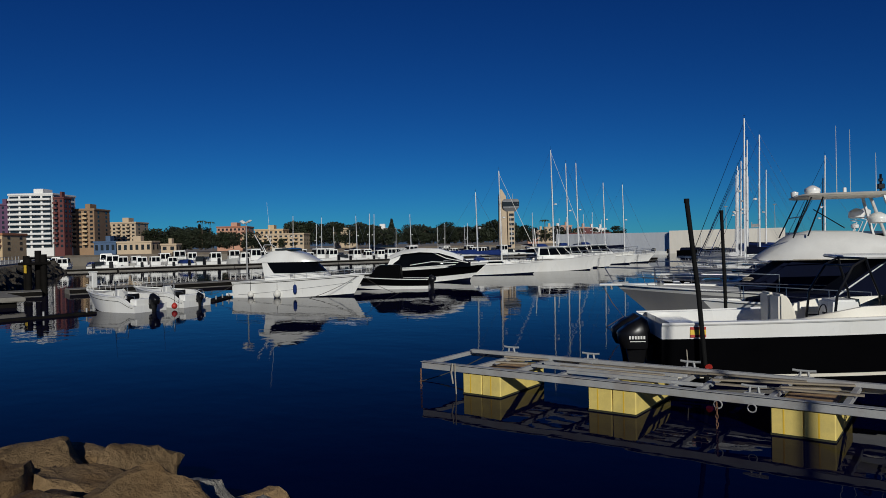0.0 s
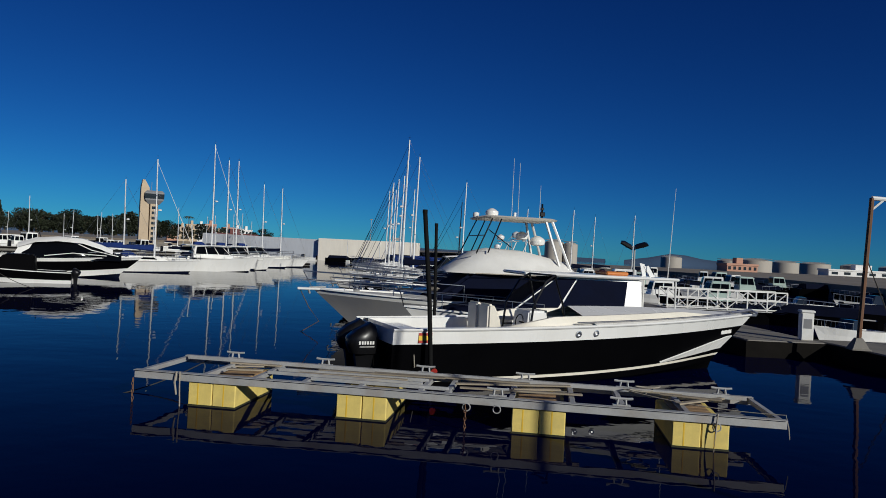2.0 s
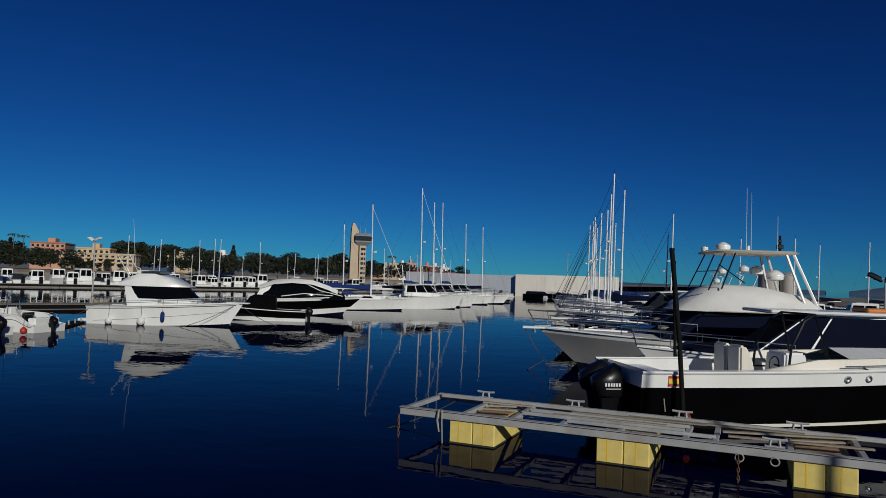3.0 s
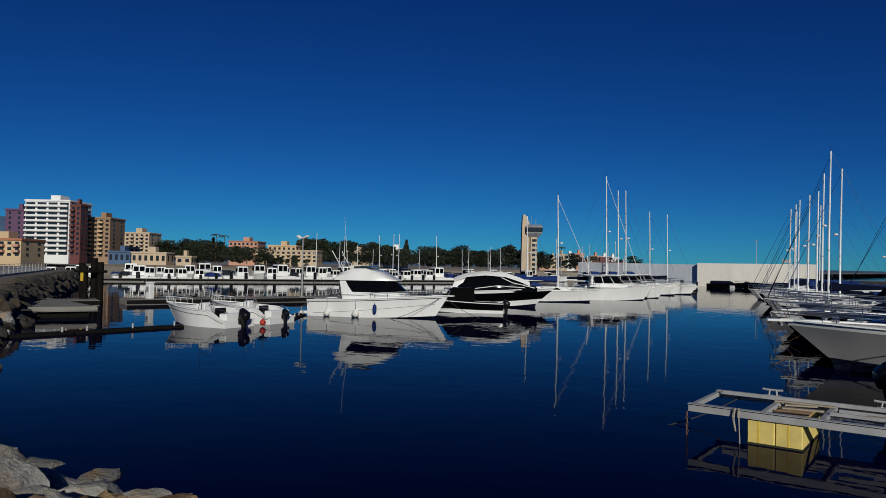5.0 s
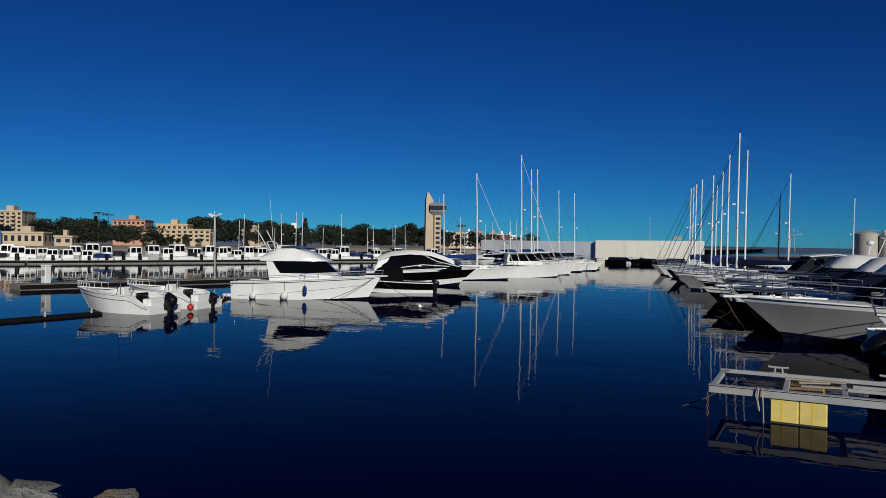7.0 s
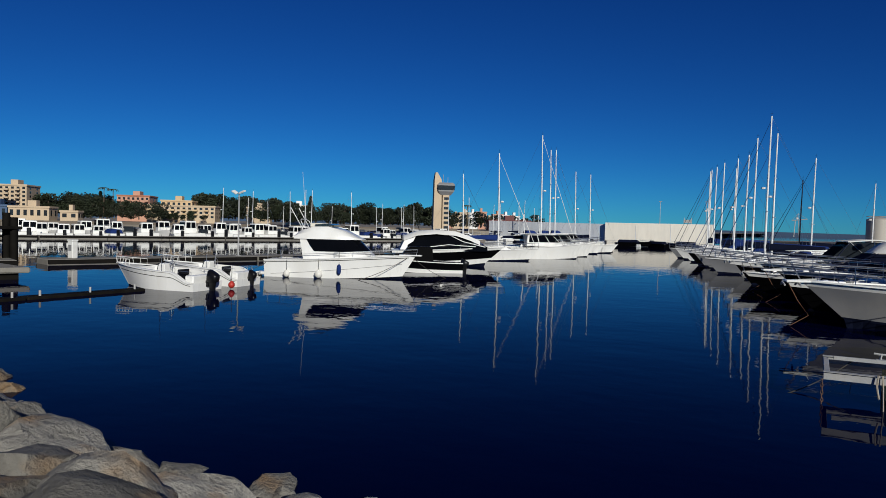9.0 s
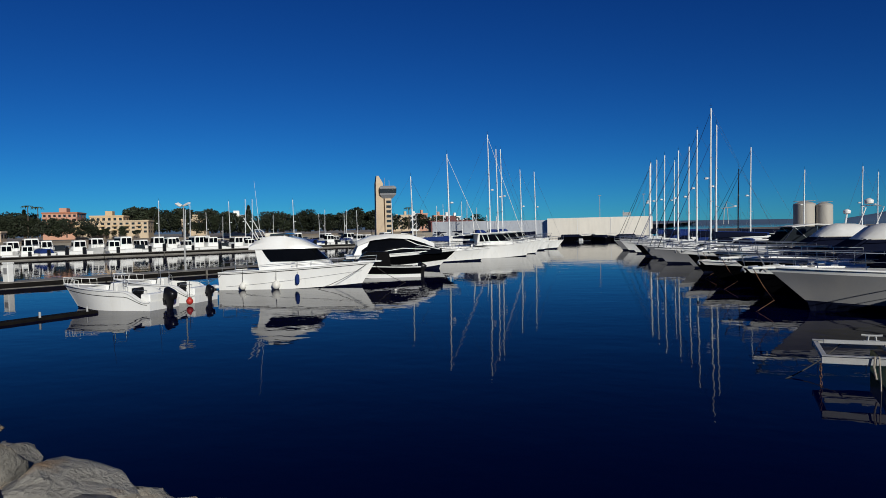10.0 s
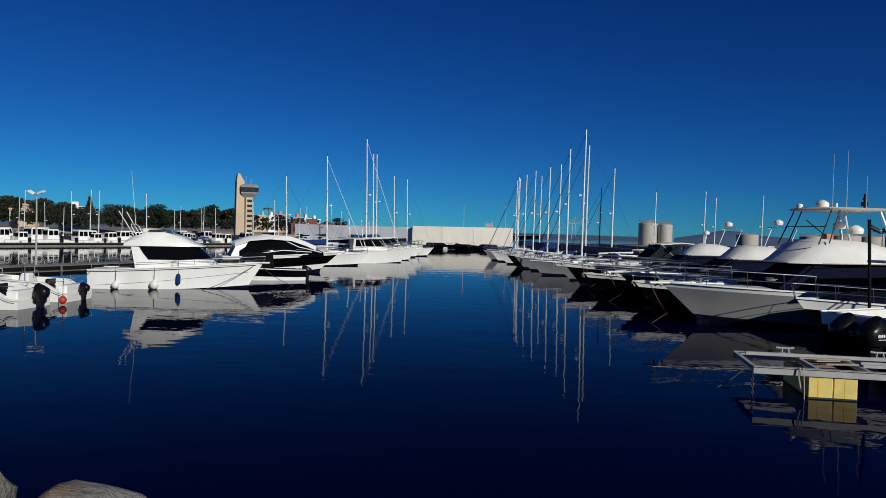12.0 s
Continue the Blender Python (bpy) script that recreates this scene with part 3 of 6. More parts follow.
# ---- the near pontoon skeleton ----
def pontoon():
    t = thing("pontoon_frame", pose(-1.1, -0.1, 0), "stripped floating pontoon of galvanised beams on yellow foam floats", "pontoon")
    L, W, Z = 12.0, 2.0, 0.62
    for y, name in ((0.0, "front_beam"), (W, "rear_beam")):
        b = B()
        box(b, 0, L, y - 0.03, y + 0.03, Z - 0.15, Z, 0.006)
        box(b, 0, L, y - 0.07, y + 0.07, Z, Z + 0.012)
        part(name, b, M_GALV, t)
    b = B()
    box(b, 0.2, L - 0.2, W - 0.32, W - 0.24, Z - 0.02, Z + 0.06, 0.006)
    part("cable_channel", b, M_GALV, t)
    for x in (0.06, 1.35, 2.35, 3.35, 4.45, 5.6, 6.1, 7.3, 8.4, 9.3, 10.4, 11.94):
        b = B()
        box(b, x - 0.05, x + 0.05, 0.05, W - 0.04, Z - 0.1, Z - 0.01, 0.006)
        part("cross_member", b, M_GALV, t)
    for x0, x1, y in ((2.4, 5.55, 0.75), (2.5, 5.6, 1.15), (3.4, 6.1, 0.45)):
        b = B()
        box(b, x0, x1, y - 0.03, y + 0.03, Z - 0.03, Z + 0.035, 0.004)
        part("stringer", b, M_GALV, t)
    # floats: two blocks each, a joint between them
    for x in (1.1, 4.05, 7.32, 10.12):
        f = new("float_block")
        f.parent = t
        f.matrix_basis = pose(x, 0.02, 0)
        tagged(f, "yellow foam float in two blocks with a weedy waterline")
        for x0, x1 in ((0.0, 0.485), (0.495, 0.96)):
            b = B()
            box(b, x0, x1, 0.0, W - 0.1, -0.35, 0.46, 0.018)
            part("foam_block", b, M_FOAM, f)
        b = B()
        box(b, -0.004, 0.964, -0.006, W - 0.094, -0.1, 0.035, 0.004)
        part("weed_fringe", b, M_ALGAE, f)
        for xs in (0.2, 0.72):
            b = B()
            box(b, xs - 0.012, xs + 0.012, -0.003, 0.001, 0.035, 0.44)
            part("seam", b, M_YELLOWP, f)
    # cleats
    for i, (x, y) in enumerate(((1.15, W), (3.2, W), (5.4, W), (7.5, W), (9.5, W), (11.4, W), (7.05, 0.12), (9.25, 0.12))):
        c = new("mooring_cleat")
        c.parent = t
        c.matrix_basis = pose(x, y, Z + 0.012)
        b = B()
        box(b, -0.16, 0.16, -0.05, 0.05, 0, 0.02, 0.005)
        part("foot", b, M_GALV, c)
        rods("neck", [[(xx, 0, 0.015), (xx * 0.8, 0, 0.12)] for xx in (-0.08, 0.08)], 0.025, M_GALV, c)
        b = B()
        tube(b, [(-0.2, 0, 0.135), (-0.1, 0, 0.125), (0.1, 0, 0.125), (0.2, 0, 0.135)], 0.024, 6)
        part("horn", b, M_GALV, c)
    rods("mooring_ring", [[(x + 0.07 * math.cos(a), -0.05, Z - 0.2 + 0.07 * math.sin(a)) for a in [k * math.pi / 5 for k in range(11)]] for x in (6.5, 7.05, 10.85)], 0.012, M_GALV, t, n=5)


def loose_planks():
    rows = ((1.55, 1.1, 2.1, 1.3, 0.0), (1.6, 0.6, 2.3, 0.75, 0.02), (1.3, 1.45, 2.4, 1.5, 0.0), (3.0, 0.9, 5.2, 1.0, 0.0), (3.3, 1.25, 5.9, 1.4, 0.02), (6.2, 0.7, 8.4, 1.35, 0.06),
            (6.3, 0.55, 8.6, 0.75, 0.02), (7.3, 0.9, 8.2, 1.2, 0.0), (10.3, 0.6, 11.3, 1.5, 0.02), (10.1, 1.3, 11.2, 1.1, 0.05), (4.4, 1.55, 7.6, 1.62, 0.0), (9.6, 1.7, 11.0, 1.75, 0.0))
    for x0, y0, x1, y1, dz in rows:
        a, c = Vector((x0 - 1.1, y0 - 0.1, 0)), Vector((x1 - 1.1, y1 - 0.1, 0))
        d = c - a
        b = B()
        box(b, 0, d.length, -0.055, 0.055, 0, 0.03, 0.004)
        ob = part("plank", b, M_PLANK, None)
        ob.matrix_world = Matrix.Translation((a.x, a.y, 0.615 + dz)) @ Matrix.Rotation(math.atan2(d.y, d.x), 4, "Z")
        tagged(ob, "loose sun-bleached plank lying across the pontoon frame", "plank", "loose planks on the pontoon")
    for x0, w in ((0.05, 0.85), (6.3, 0.8), (9.15, 0.7)):
        t = thing("duckboard", pose(x0, 0.3, 0.46), "short brown boarded panel resting on a float", "boards", "boarded panels on the pontoon")
        for k in range(5):
            b = B()
            box(b, 0, w, k * 0.27, k * 0.27 + 0.24, 0, 0.03, 0.004)
            part("board", b, M_TEAK, t)


pontoon()
loose_planks()


def rope(name, pts, r, material, label, category="rope"):
    b = B()
    tube(b, pts, r, 5)
    return tagged(smooth(part(name, b, material, None)), label, category)


def chain(x, y, z0, z1, label):
    t = thing("hanging_chain", pose(x, y, z1), label, "chain", "chains hanging from the pontoon")
    n = max(3, int((z0 - z1) / 0.07))
    first = None
    for k in range(n):
        m = pose(0.004 * (k % 3), 0, 0.035 + 0.07 * k, 0, 0, 90 * (k % 2))
        if first is None:
            b = B()
            tube(b, [(0.02 * math.cos(a), 0, 0.045 * math.sin(a)) for a in [i * math.pi / 4 for i in range(9)]], 0.009, 4)
            first = part("link", b, M_RUST, t)
            first.matrix_basis = m
        else:
            share("link", first, t, m)


chain(-1.12, -0.14, 0.5, -0.1, "rusty chain hanging into the water at the pontoon's corner")
chain(5.38, -0.17, 0.48, -0.1, "rusty chain hanging below the pontoon's front beam")
rope("hanging_rope", [(-0.13, -0.18, 0.66), (-0.12, -0.2, 0.4), (-0.1, -0.19, -0.1)], 0.016, M_ROPE, "frayed rope tied round the front beam")
rope("hanging_rope", [(-0.2, -0.18, 0.66), (-0.22, -0.2, 0.45), (-0.18, -0.2, 0.22)], 0.02, M_ROPE, "short frayed rope end on the front beam")
rope("hanging_rope", [(9.75, -0.18, 0.66), (9.72, -0.2, 0.3), (9.7, -0.2, -0.1)], 0.014, M_ROPE, "thin rope hanging from the front beam")
rope("mooring_line", sag((8.3, 1.2, 0.72), (10.9, -0.05, 0.7), 0.08) + [Vector((10.93, -0.12, 0.5)), Vector((10.95, -0.13, 0.3))], 0.009, M_ROPE, "pale mooring line lying over the pontoon's end")
rope("coiled_line", [(8.55 + 0.2 * math.cos(a) + 0.02 * a, 1.25 + 0.16 * math.sin(a), 0.66 + 0.012 * a) for a in [i * 0.5 for i in range(26)]], 0.014, M_ROPE, "tangled coil of pale rope on the pontoon")
rope("mooring_line", sag((-0.5, 1.9, 0.6), (-1.9, 0.3, -0.05), 0.1), 0.012, M_DARKROPE, "dark line running from the pontoon into the water")

# ---- two leaning mooring posts ----
for (x, y), (x1, y1, z1), r, lab in (((4.3, 3.25), (3.92, 3.05, 4.1), 0.052, "black leaning steel mooring post beside the dark boat"), ((3.72, 6.9), (3.6, 6.95, 3.95), 0.045, "thin black mooring post behind the dark boat")):
    t = thing("mooring_post", pose(x, y, 0), lab, "post")
    b = B()
    tube(b, [(0, 0, -1), ((x1 - x) * 0.5, (y1 - y) * 0.5, z1 * 0.5), (x1 - x, y1 - y, z1)], r, 10)
    smooth(part("shaft", b, M_RUBBER, t))
    b = B()
    tube(b, [(x1 - x, y1 - y, z1 - 0.04), (x1 - x, y1 - y, z1 + 0.05)], r * 1.12, 10)
    part("cap", b, M_RUBBER, t)
    b = B()
    tube(b, [(0, -r, 0.45), (0.0, -r - 0.09, 0.45)], 0.07, 8)
    part("tag", b, M_RED if r > 0.05 else M_RUBBER, t)

# ---- boats ----
def at(stern, bow):
    """The pose of a boat whose stern and bow lie over these places."""
    d = Vector(bow) - Vector(stern)
    return Matrix.Translation((stern[0], stern[1], 0)) @ Matrix.Rotation(math.atan2(d.y, d.x), 4, "Z"), d.length


def dark_speedboat():
    m, L = at((2.6, 4.1), (13.35, 11.0))
    t = thing("speedboat", m, "long black-hulled open speedboat with white deck and outboards", "boat")
    h = Hull(L, 3.0, 1.36, 1.68, rake=1.9, draft=0.4, full=2.6, chine=0.3, flare=0.9, n=24, sheer=1.6)
    base_boat(t, h, rub=M_WHITE, bottom=M_BLACK, bands=((0.0, 0.12, M_BLACK, ""), (0.12, 0.17, M_CREAM, "pale stripe above the waterline"), (0.17, 0.76, M_BLACK, "glossy black hull side"), (0.76, 1.0, M_WHITE, "white gunwale band")))
    b = B()
    for g in (1, -1):
        loft(b, [[h.pt(u, 0.17 + 0.1 * k, g) + Vector((0, 0.015 * g, 0)), h.pt(u, 0.19 + 0.34 * k, g) + Vector((0, 0.06 * g, 0)), h.pt(u, 0.21 + 0.34 * k, g) + Vector((0, 0.015 * g, 0))] for u, k in ((0.74, 0.0), (0.8, 0.25), (0.86, 0.5), (0.92, 0.78), (0.97, 1.0), (0.99, 1.0))], closed=False)
    part("spray_rail", b, M_WHITE, t, "white spray rail sweeping up under the bow")
    b = B()
    for g in (1, -1):
        loft(b, [[h.pt(u, 1, g) + Vector((0, -g * 0.26, 0.0)), h.pt(u, 1, g) + Vector((0, -g * 0.32, 0.24 * min(1, (u - 0.28) * 8) * min(1, (0.93 - u) * 6))), h.pt(u, 1, g) + Vector((0, -g * 0.42, 0.24 * min(1, (u - 0.28) * 8) * min(1, (0.93 - u) * 6))), h.pt(u, 1, g) + Vector((0, -g * 0.46, -0.05))] for u in [0.28 + 0.65 * i / 16 for i in range(17)]], closed=False)
    smooth(part("bulwark", b, M_CREAM, t, "cream inner bulwark along the side decks"), 40)
    smooth(part("cockpit", h.well(B(), 0.02, 0.5, 0.55, 0.32), M_WHITE, t), 30)
    smooth(part("foredeck", h.deck(B(), 0.5, 1.0, 0.0, 0.02, 0.28), M_WHITE, t), 30)
    b = B()
    tube(b, [h.pt(u, 1, -1) + Vector((0, 0.12, 0.1)) for u in h.us(0.45, 0.97)], 0.018, 5)
    tube(b, [h.pt(u, 1, 1) + Vector((0, -0.12, 0.1)) for u in h.us(0.45, 0.97)], 0.018, 5)
    part("toe_rail", b, M_STEEL, t)
    b = B()
    box(b, 0.25, 1.1, -1.0, 1.0, 0.55, 1.28, 0.08)
    part("engine_well", b, M_WHITE, t)
    for y in (-0.52, 0.12):
        b = B()
        rings = [[Vector((2.9 + dx, y + dy, z)) for dx, dy in ((0, 0), (0.42 - c, 0), (0.42 - c, 0.56), (0, 0.56))] for z, c in ((0.55, 0), (1.45, 0.02), (1.75, 0.14), (1.92, 0.26))]
        loft(b, rings)
        bmesh.ops.bevel(b, geom=b.edges[:], offset=0.05, segments=2, affect="EDGES")
        smooth(part("seat", b, M_CREAM, t, "cream padded bolster seat"))
    b = B()
    fr = Frustum(4.1, 5.0, 0.95, 0.55, 1.75, 0.25, 0.1, 0.08)
    fr.mesh(b)
    cons = part("console", b, M_WHITE, t)
    b = B()
    fr.pane(b, "f", 0.1, 0.9, 0.5, 1.0)
    part("windscreen", b, M_CLEAR, cons)
    b = B()
    tube(b, [(4.02 + 0.03 * math.sin(a), 0.19 * math.cos(a) - 0.2, 1.45 + 0.19 * math.sin(a)) for a in [i * math.pi / 7 for i in range(15)]], 0.015, 5)
    tube(b, [(4.02, -0.2, 1.45), (4.2, -0.2, 1.4)], 0.025, 5)
    part("steering_wheel", b, M_BLACKPLASTIC, cons)
    b = B()
    for y in (-0.72, 0.72):
        tube(b, [(4.0, y, 0.9), (4.12, y, 1.9), (4.5, y * 0.93, 2.55), (4.8, y * 0.9, 2.72)], 0.03, 6)
        tube(b, [(5.2, y, 0.9), (5.05, y, 1.9), (4.85, y * 0.93, 2.5), (4.8, y * 0.9, 2.72)], 0.03, 6)
        tube(b, [(4.05, y, 1.3), (5.15, y, 1.3)], 0.022, 6)
    tube(b, [(4.8, -0.66, 2.72), (4.8, 0.66, 2.72)], 0.03, 6)
    tube(b, [(4.5, -0.67, 2.55), (4.5, 0.67, 2.55)], 0.025, 6)
    smooth(part("console_arch", b, M_BLACKPLASTIC, t, "black tubular arch over the console"))
    for x in (5.05, 5.62):
        b = B()
        lathe(b, [(0.09, 0), (0.09, 0.02), (0.06, 0.025), (0.05, 0.01), (0.01, 0.0)], 12)
        p = part("port_light", b, M_STEEL, t)
        y = h.pt(x / (L - 1.9), 0.87, -1)
        p.matrix_basis = pose(x, y.y - 0.01, y.z, 95, 0, 0)
    for k, y in enumerate((-0.5, 0.3)):
        outboard(t, -0.06, y, 0.74, 1.06, tilt=0)
    q = h.pt(0.06, 0.87, -1)
    b = B()
    box(b, 0, 0.34, -0.012, 0.012, -0.1, 0.1)
    fl = part("flag_sticker", b, M_YELLOWP, t, "red and yellow flag sticker on the white band")
    fl.matrix_basis = pose(0.62, q.y - 0.012, q.z)
    b = B()
    for z in (-0.085, 0.085):
        box(b, 0.0, 0.34, -0.015, 0.015, z - 0.03, z + 0.03)
    part("stripe", b, M_RED, fl)
    b = B()
    for k in range(7):
        u = 0.93 + 0.006 * k
        p = h.pt(u, 0.66, -1)
        box(b, p.x - 0.03, p.x + 0.03, p.y - 0.02, p.y + 0.02, p.z - 0.06, p.z + 0.06)
    part("registration", b, M_WHITEPAINT, t, "white registration marks")
    b = B()
    tube(b, [(L - 0.9, 0, 1.72), (L - 0.1, 0.0, 1.82), (L + 0.22, 0, 1.7)], 0.06, 6)
    box(b, L - 0.5, L + 0.15, -0.08, 0.08, 1.62, 1.72, 0.02)
    part("anchor_roller", b, M_STEEL, t)
    b = B()
    tube(b, [(0.55, -1.3, 0.95), (0.55, -1.42, 0.5)], 0.012, 4)
    part("hanging_line", b, M_ROPE, t)


def cabin_cruiser_c():
    m, L = at((11.6, 12.8), (2.3, 9.4))
    t = thing("cabin_cruiser", m, "white cabin cruiser with dark covered side windows and bow rail", "boat")
    h = Hull(L, 3.2, 1.05, 1.4, rake=1.3, full=2.2, n=20)
    # black lower band paints the shadow below the deck edge
    base_boat(t, h, deck=M_DECK, bands=((0.0, 0.72, M_BLACK, "lower hull blackened to stand in for shadow"), (0.72, 1.0, M_WHITE, "white gunwale band")))
    fr = Frustum(2.2, 7.0, 2.5, 1.15, 2.62, 2.0, 0.0, 0.18, 2.0)
    cab = smooth(part("cabin", fr.mesh(B(), 0.07), M_WHITE, t))
    for g in ("l", "r"):
        b = B()
        fr.pane(b, g, 0.16, 0.66, 0.3, 0.93, 0.18, 0.74)
        part("side_window", b, M_NAVY, cab, "side window under a dark cover")
        b = B()
        fr.pane(b, g, 0.68, 0.98, 0.22, 0.94, 0.77, 0.98)
        part("side_window", b, M_NAVY, cab, "forward window under a dark cover")
    b = B()
    fr.pane(b, "f", 0.03, 0.97, 0.1, 0.97)
    part("windscreen", b, M_NAVY, cab, "windscreen under a dark cover")
    b = B()
    box(b, 0.9, 6.3, -1.2, 1.2, 2.6, 2.7, 0.04)
    part("roof", b, M_WHITE, t)
    b = B()
    for y in (-1.1, 1.1):
        tube(b, [(1.0, y, 1.1), (1.0, y, 2.62)], 0.03, 6)
    part("roof_post", b, M_WHITE, t)
    h.pulpit(t, M_STEEL, 0.62, 0.5)
    b = B()
    loft(b, [[Vector((x, w, 1.32)), Vector((x, w * 0.7, 1.32 + hh)), Vector((x, -w * 0.7, 1.32 + hh)), Vector((x, -w, 1.32))] for x, w, hh in ((6.2, 1.0, 0.3), (7.5, 0.9, 0.26), (8.6, 0.55, 0.1))])
    smooth(part("coachroof", b, M_NAVY, t, "low coachroof under a dark cover"))
    for y, a in ((-0.5, -12), (0.1, 10)):
        b = B()
        loft(b, [[Vector((-0.05, -0.03, 0)), Vector((0.1, -0.03, 0)), Vector((0.1, 0.03, 0)), Vector((-0.05, 0.03, 0))], [Vector((0.12, -0.02, 0.42)), Vector((0.3, -0.02, 0.42)), Vector((0.3, 0.02, 0.42)), Vector((0.12, 0.02, 0.42))]])
        p = part("roof_fin", b, M_WHITE, t)
        p.matrix_basis = pose(1.3, y, 2.68, 0, a)
    b = B()
    tube(b, [(1.2, 0.9, 2.7), (1.05, 0.9, 5.7)], 0.016, 5, 0.005)
    part("whip_antenna", b, M_WHITEPAINT, t)
    b = B()
    box(b, 2.4, 3.2, -0.5, 0.5, 2.7, 2.82, 0.04)
    part("roof_hatch", b, M_ORANGE, t, "faded orange life raft canister on the roof")


def hardtop(t, x0, x1, w, z, thick=0.12, mtl=None):
    b = B()
    rings = []
    for zz, g in ((z, 0.06), (z + thick * 0.5, 0.0), (z + thick, 0.12)):
        rings.append([Vector((x, y, zz)) for x, y in ((x0 + g, -w / 2 + g + 0.2), (x0 + g + 0.2, -w / 2 + g), (x1 - g - 0.2, -w / 2 + g), (x1 - g, -w / 2 + g + 0.2), (x1 - g, w / 2 - g - 0.2), (x1 - g - 0.2, w / 2 - g), (x0 + g + 0.2, w / 2 - g), (x0 + g, w / 2 - g - 0.2))])
    loft(b, rings)
    return smooth(part("hardtop", b, mtl or M_CREAM, t), 35)


def dome(t, x, y, z, r, name="radar_dome"):
    b = B()
    lathe(b, [(r * 0.5, -0.12), (r * 0.9, -0.08), (r, 0.05), (r * 0.95, 0.2 * r + 0.06), (r * 0.7, r * 0.62), (r * 0.3, r * 0.85), (0.01, r * 0.9)], 14, (x, y, z))
    return smooth(part(name, b, M_WHITE, t))


def sportfisher(stern, bow, tower=True, canvas=M_CANVAS, side=M_GREYHULL, label="", zb=1.62, beam=4.0, z_canvas=(2.45, 3.4)):
    m, L = at(stern, bow)
    t = thing("motor_yacht", m, label, "yacht")
    h = Hull(L, beam, 1.25, zb, rake=1.7, draft=0.5, full=3.2, chine=0.35, flare=0.84, n=22, sheer=2.0)
    base_boat(t, h, side=side, deck=M_DECK, rub=M_WHITE, bands=((0.0, 0.06, M_NAVY, "dark boot stripe"), (0.06, 0.86, side, ""), (0.86, 1.0, M_WHITE, "white gunwale band")))
    k = L / 11.5
    fr = Frustum(2.0 * k, 7.4 * k, beam * 0.82, 1.35, z_canvas[0] + 0.02, 1.7 * k, 0.0, 0.12, beam * 0.6)
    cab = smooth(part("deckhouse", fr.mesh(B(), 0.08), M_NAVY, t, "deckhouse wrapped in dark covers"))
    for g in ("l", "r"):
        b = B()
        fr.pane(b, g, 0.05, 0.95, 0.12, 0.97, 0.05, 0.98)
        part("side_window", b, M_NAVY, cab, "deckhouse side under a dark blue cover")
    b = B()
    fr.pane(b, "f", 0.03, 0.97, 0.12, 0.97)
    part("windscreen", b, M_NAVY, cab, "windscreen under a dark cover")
    z0, z1 = z_canvas
    b = B()
    rings = []
    for x, w, zt in ((1.6, 0.80, 0.12), (2.2, 0.82, 0.62), (3.6, 0.80, 0.95), (5.0, 0.74, 1.0), (5.6, 0.66, 0.85), (6.5, 0.5, 0.2), (6.7, 0.42, 0.05)):
        x, w, zt = (x if tower else 2.2 + (x - 1.6) * 0.72) * k, w * beam / 2 * (1.0 if tower else 0.84), z0 + (z1 - z0) * zt
        rings.append([Vector((x, -w, z0)), Vector((x, -w * 0.97, z0 + (zt - z0) * 0.45)), Vector((x, -w * 0.72, zt - 0.04 * (zt - z0))), Vector((x, 0, zt + 0.04)), Vector((x, w * 0.72, zt - 0.04 * (zt - z0))), Vector((x, w * 0.97, z0 + (zt - z0) * 0.45)), Vector((x, w, z0))])
    loft(b, rings)
    fl = smooth(part("flybridge_cover", b, canvas, t, "white canvas cover over the flybridge"), 50)
    b = B()
    tube(b, [Vector((x * k, g * beam * 0.405, z0 + 0.02)) for g in (1,) for x in (1.6, 3, 4.5, 5.8)], 0.02, 5)
    tube(b, [Vector((x * k, -beam * 0.405, z0 + 0.02)) for x in (1.6, 3, 4.5, 5.8)], 0.02, 5)
    part("lacing", b, M_ROPE, fl)
    h.pulpit(t, M_STEEL, 0.6, 0.62, 0.018, 0.35)
    b = B()
    box(b, L - 1.2, L + 0.55, -0.22, 0.22, zb - 0.06, zb + 0.02, 0.02)
    part("bow_platform", b, M_WHITE, t)
    bow_clutter(t, L, zb, int(L * 100))
    b = B()
    tube(b, [(L + 0.45, 0, zb - 0.04), (L + 0.1, 0.05, zb - 0.7), (L - 0.3, 0.02, 0.4), (L + 0.5, 0.0, -0.1)], 0.014, 4)
    part("anchor_chain", b, M_RUST, t)
    if tower:
        zt = 4.55
        hardtop(t, 2.5 * k, 5.4 * k, 2.5, zt)
        for y in (-1.1, 1.1):
            rods("hardtop_leg", ([(2.0 * k, y * 1.3, 2.6), (2.75 * k, y, zt + 0.03)], [(2.5 * k, y * 1.3, 2.85), (3.0 * k, y, zt + 0.03)]), 0.055, M_WHITE, t, "white raked hardtop leg")
            rods("hardtop_strut", ([(5.7 * k, y * 1.1, 3.2), (5.1 * k, y, zt)], [(5.25 * k, y * 1.1, 3.25), (4.75 * k, y, zt)]), 0.026, M_BLACKPLASTIC, t)
        rods("hardtop_strut", ([(5.4 * k, -1.1, 3.9), (5.4 * k, 1.1, 3.9)], [(3.6 * k, -1.0, 3.5), (4.6 * k, -1.0, 4.2)]), 0.02, M_BLACKPLASTIC, t)
        dome(t, 4.9 * k, 0.3, zt + 0.2, 0.26)
        dome(t, 5.3 * k, -0.5, zt + 0.18, 0.13)
        dome(t, 3.3 * k, -0.7, 3.95, 0.26, "satellite_dome")
        dome(t, 2.7 * k, -0.5, 3.75, 0.32, "satellite_dome")
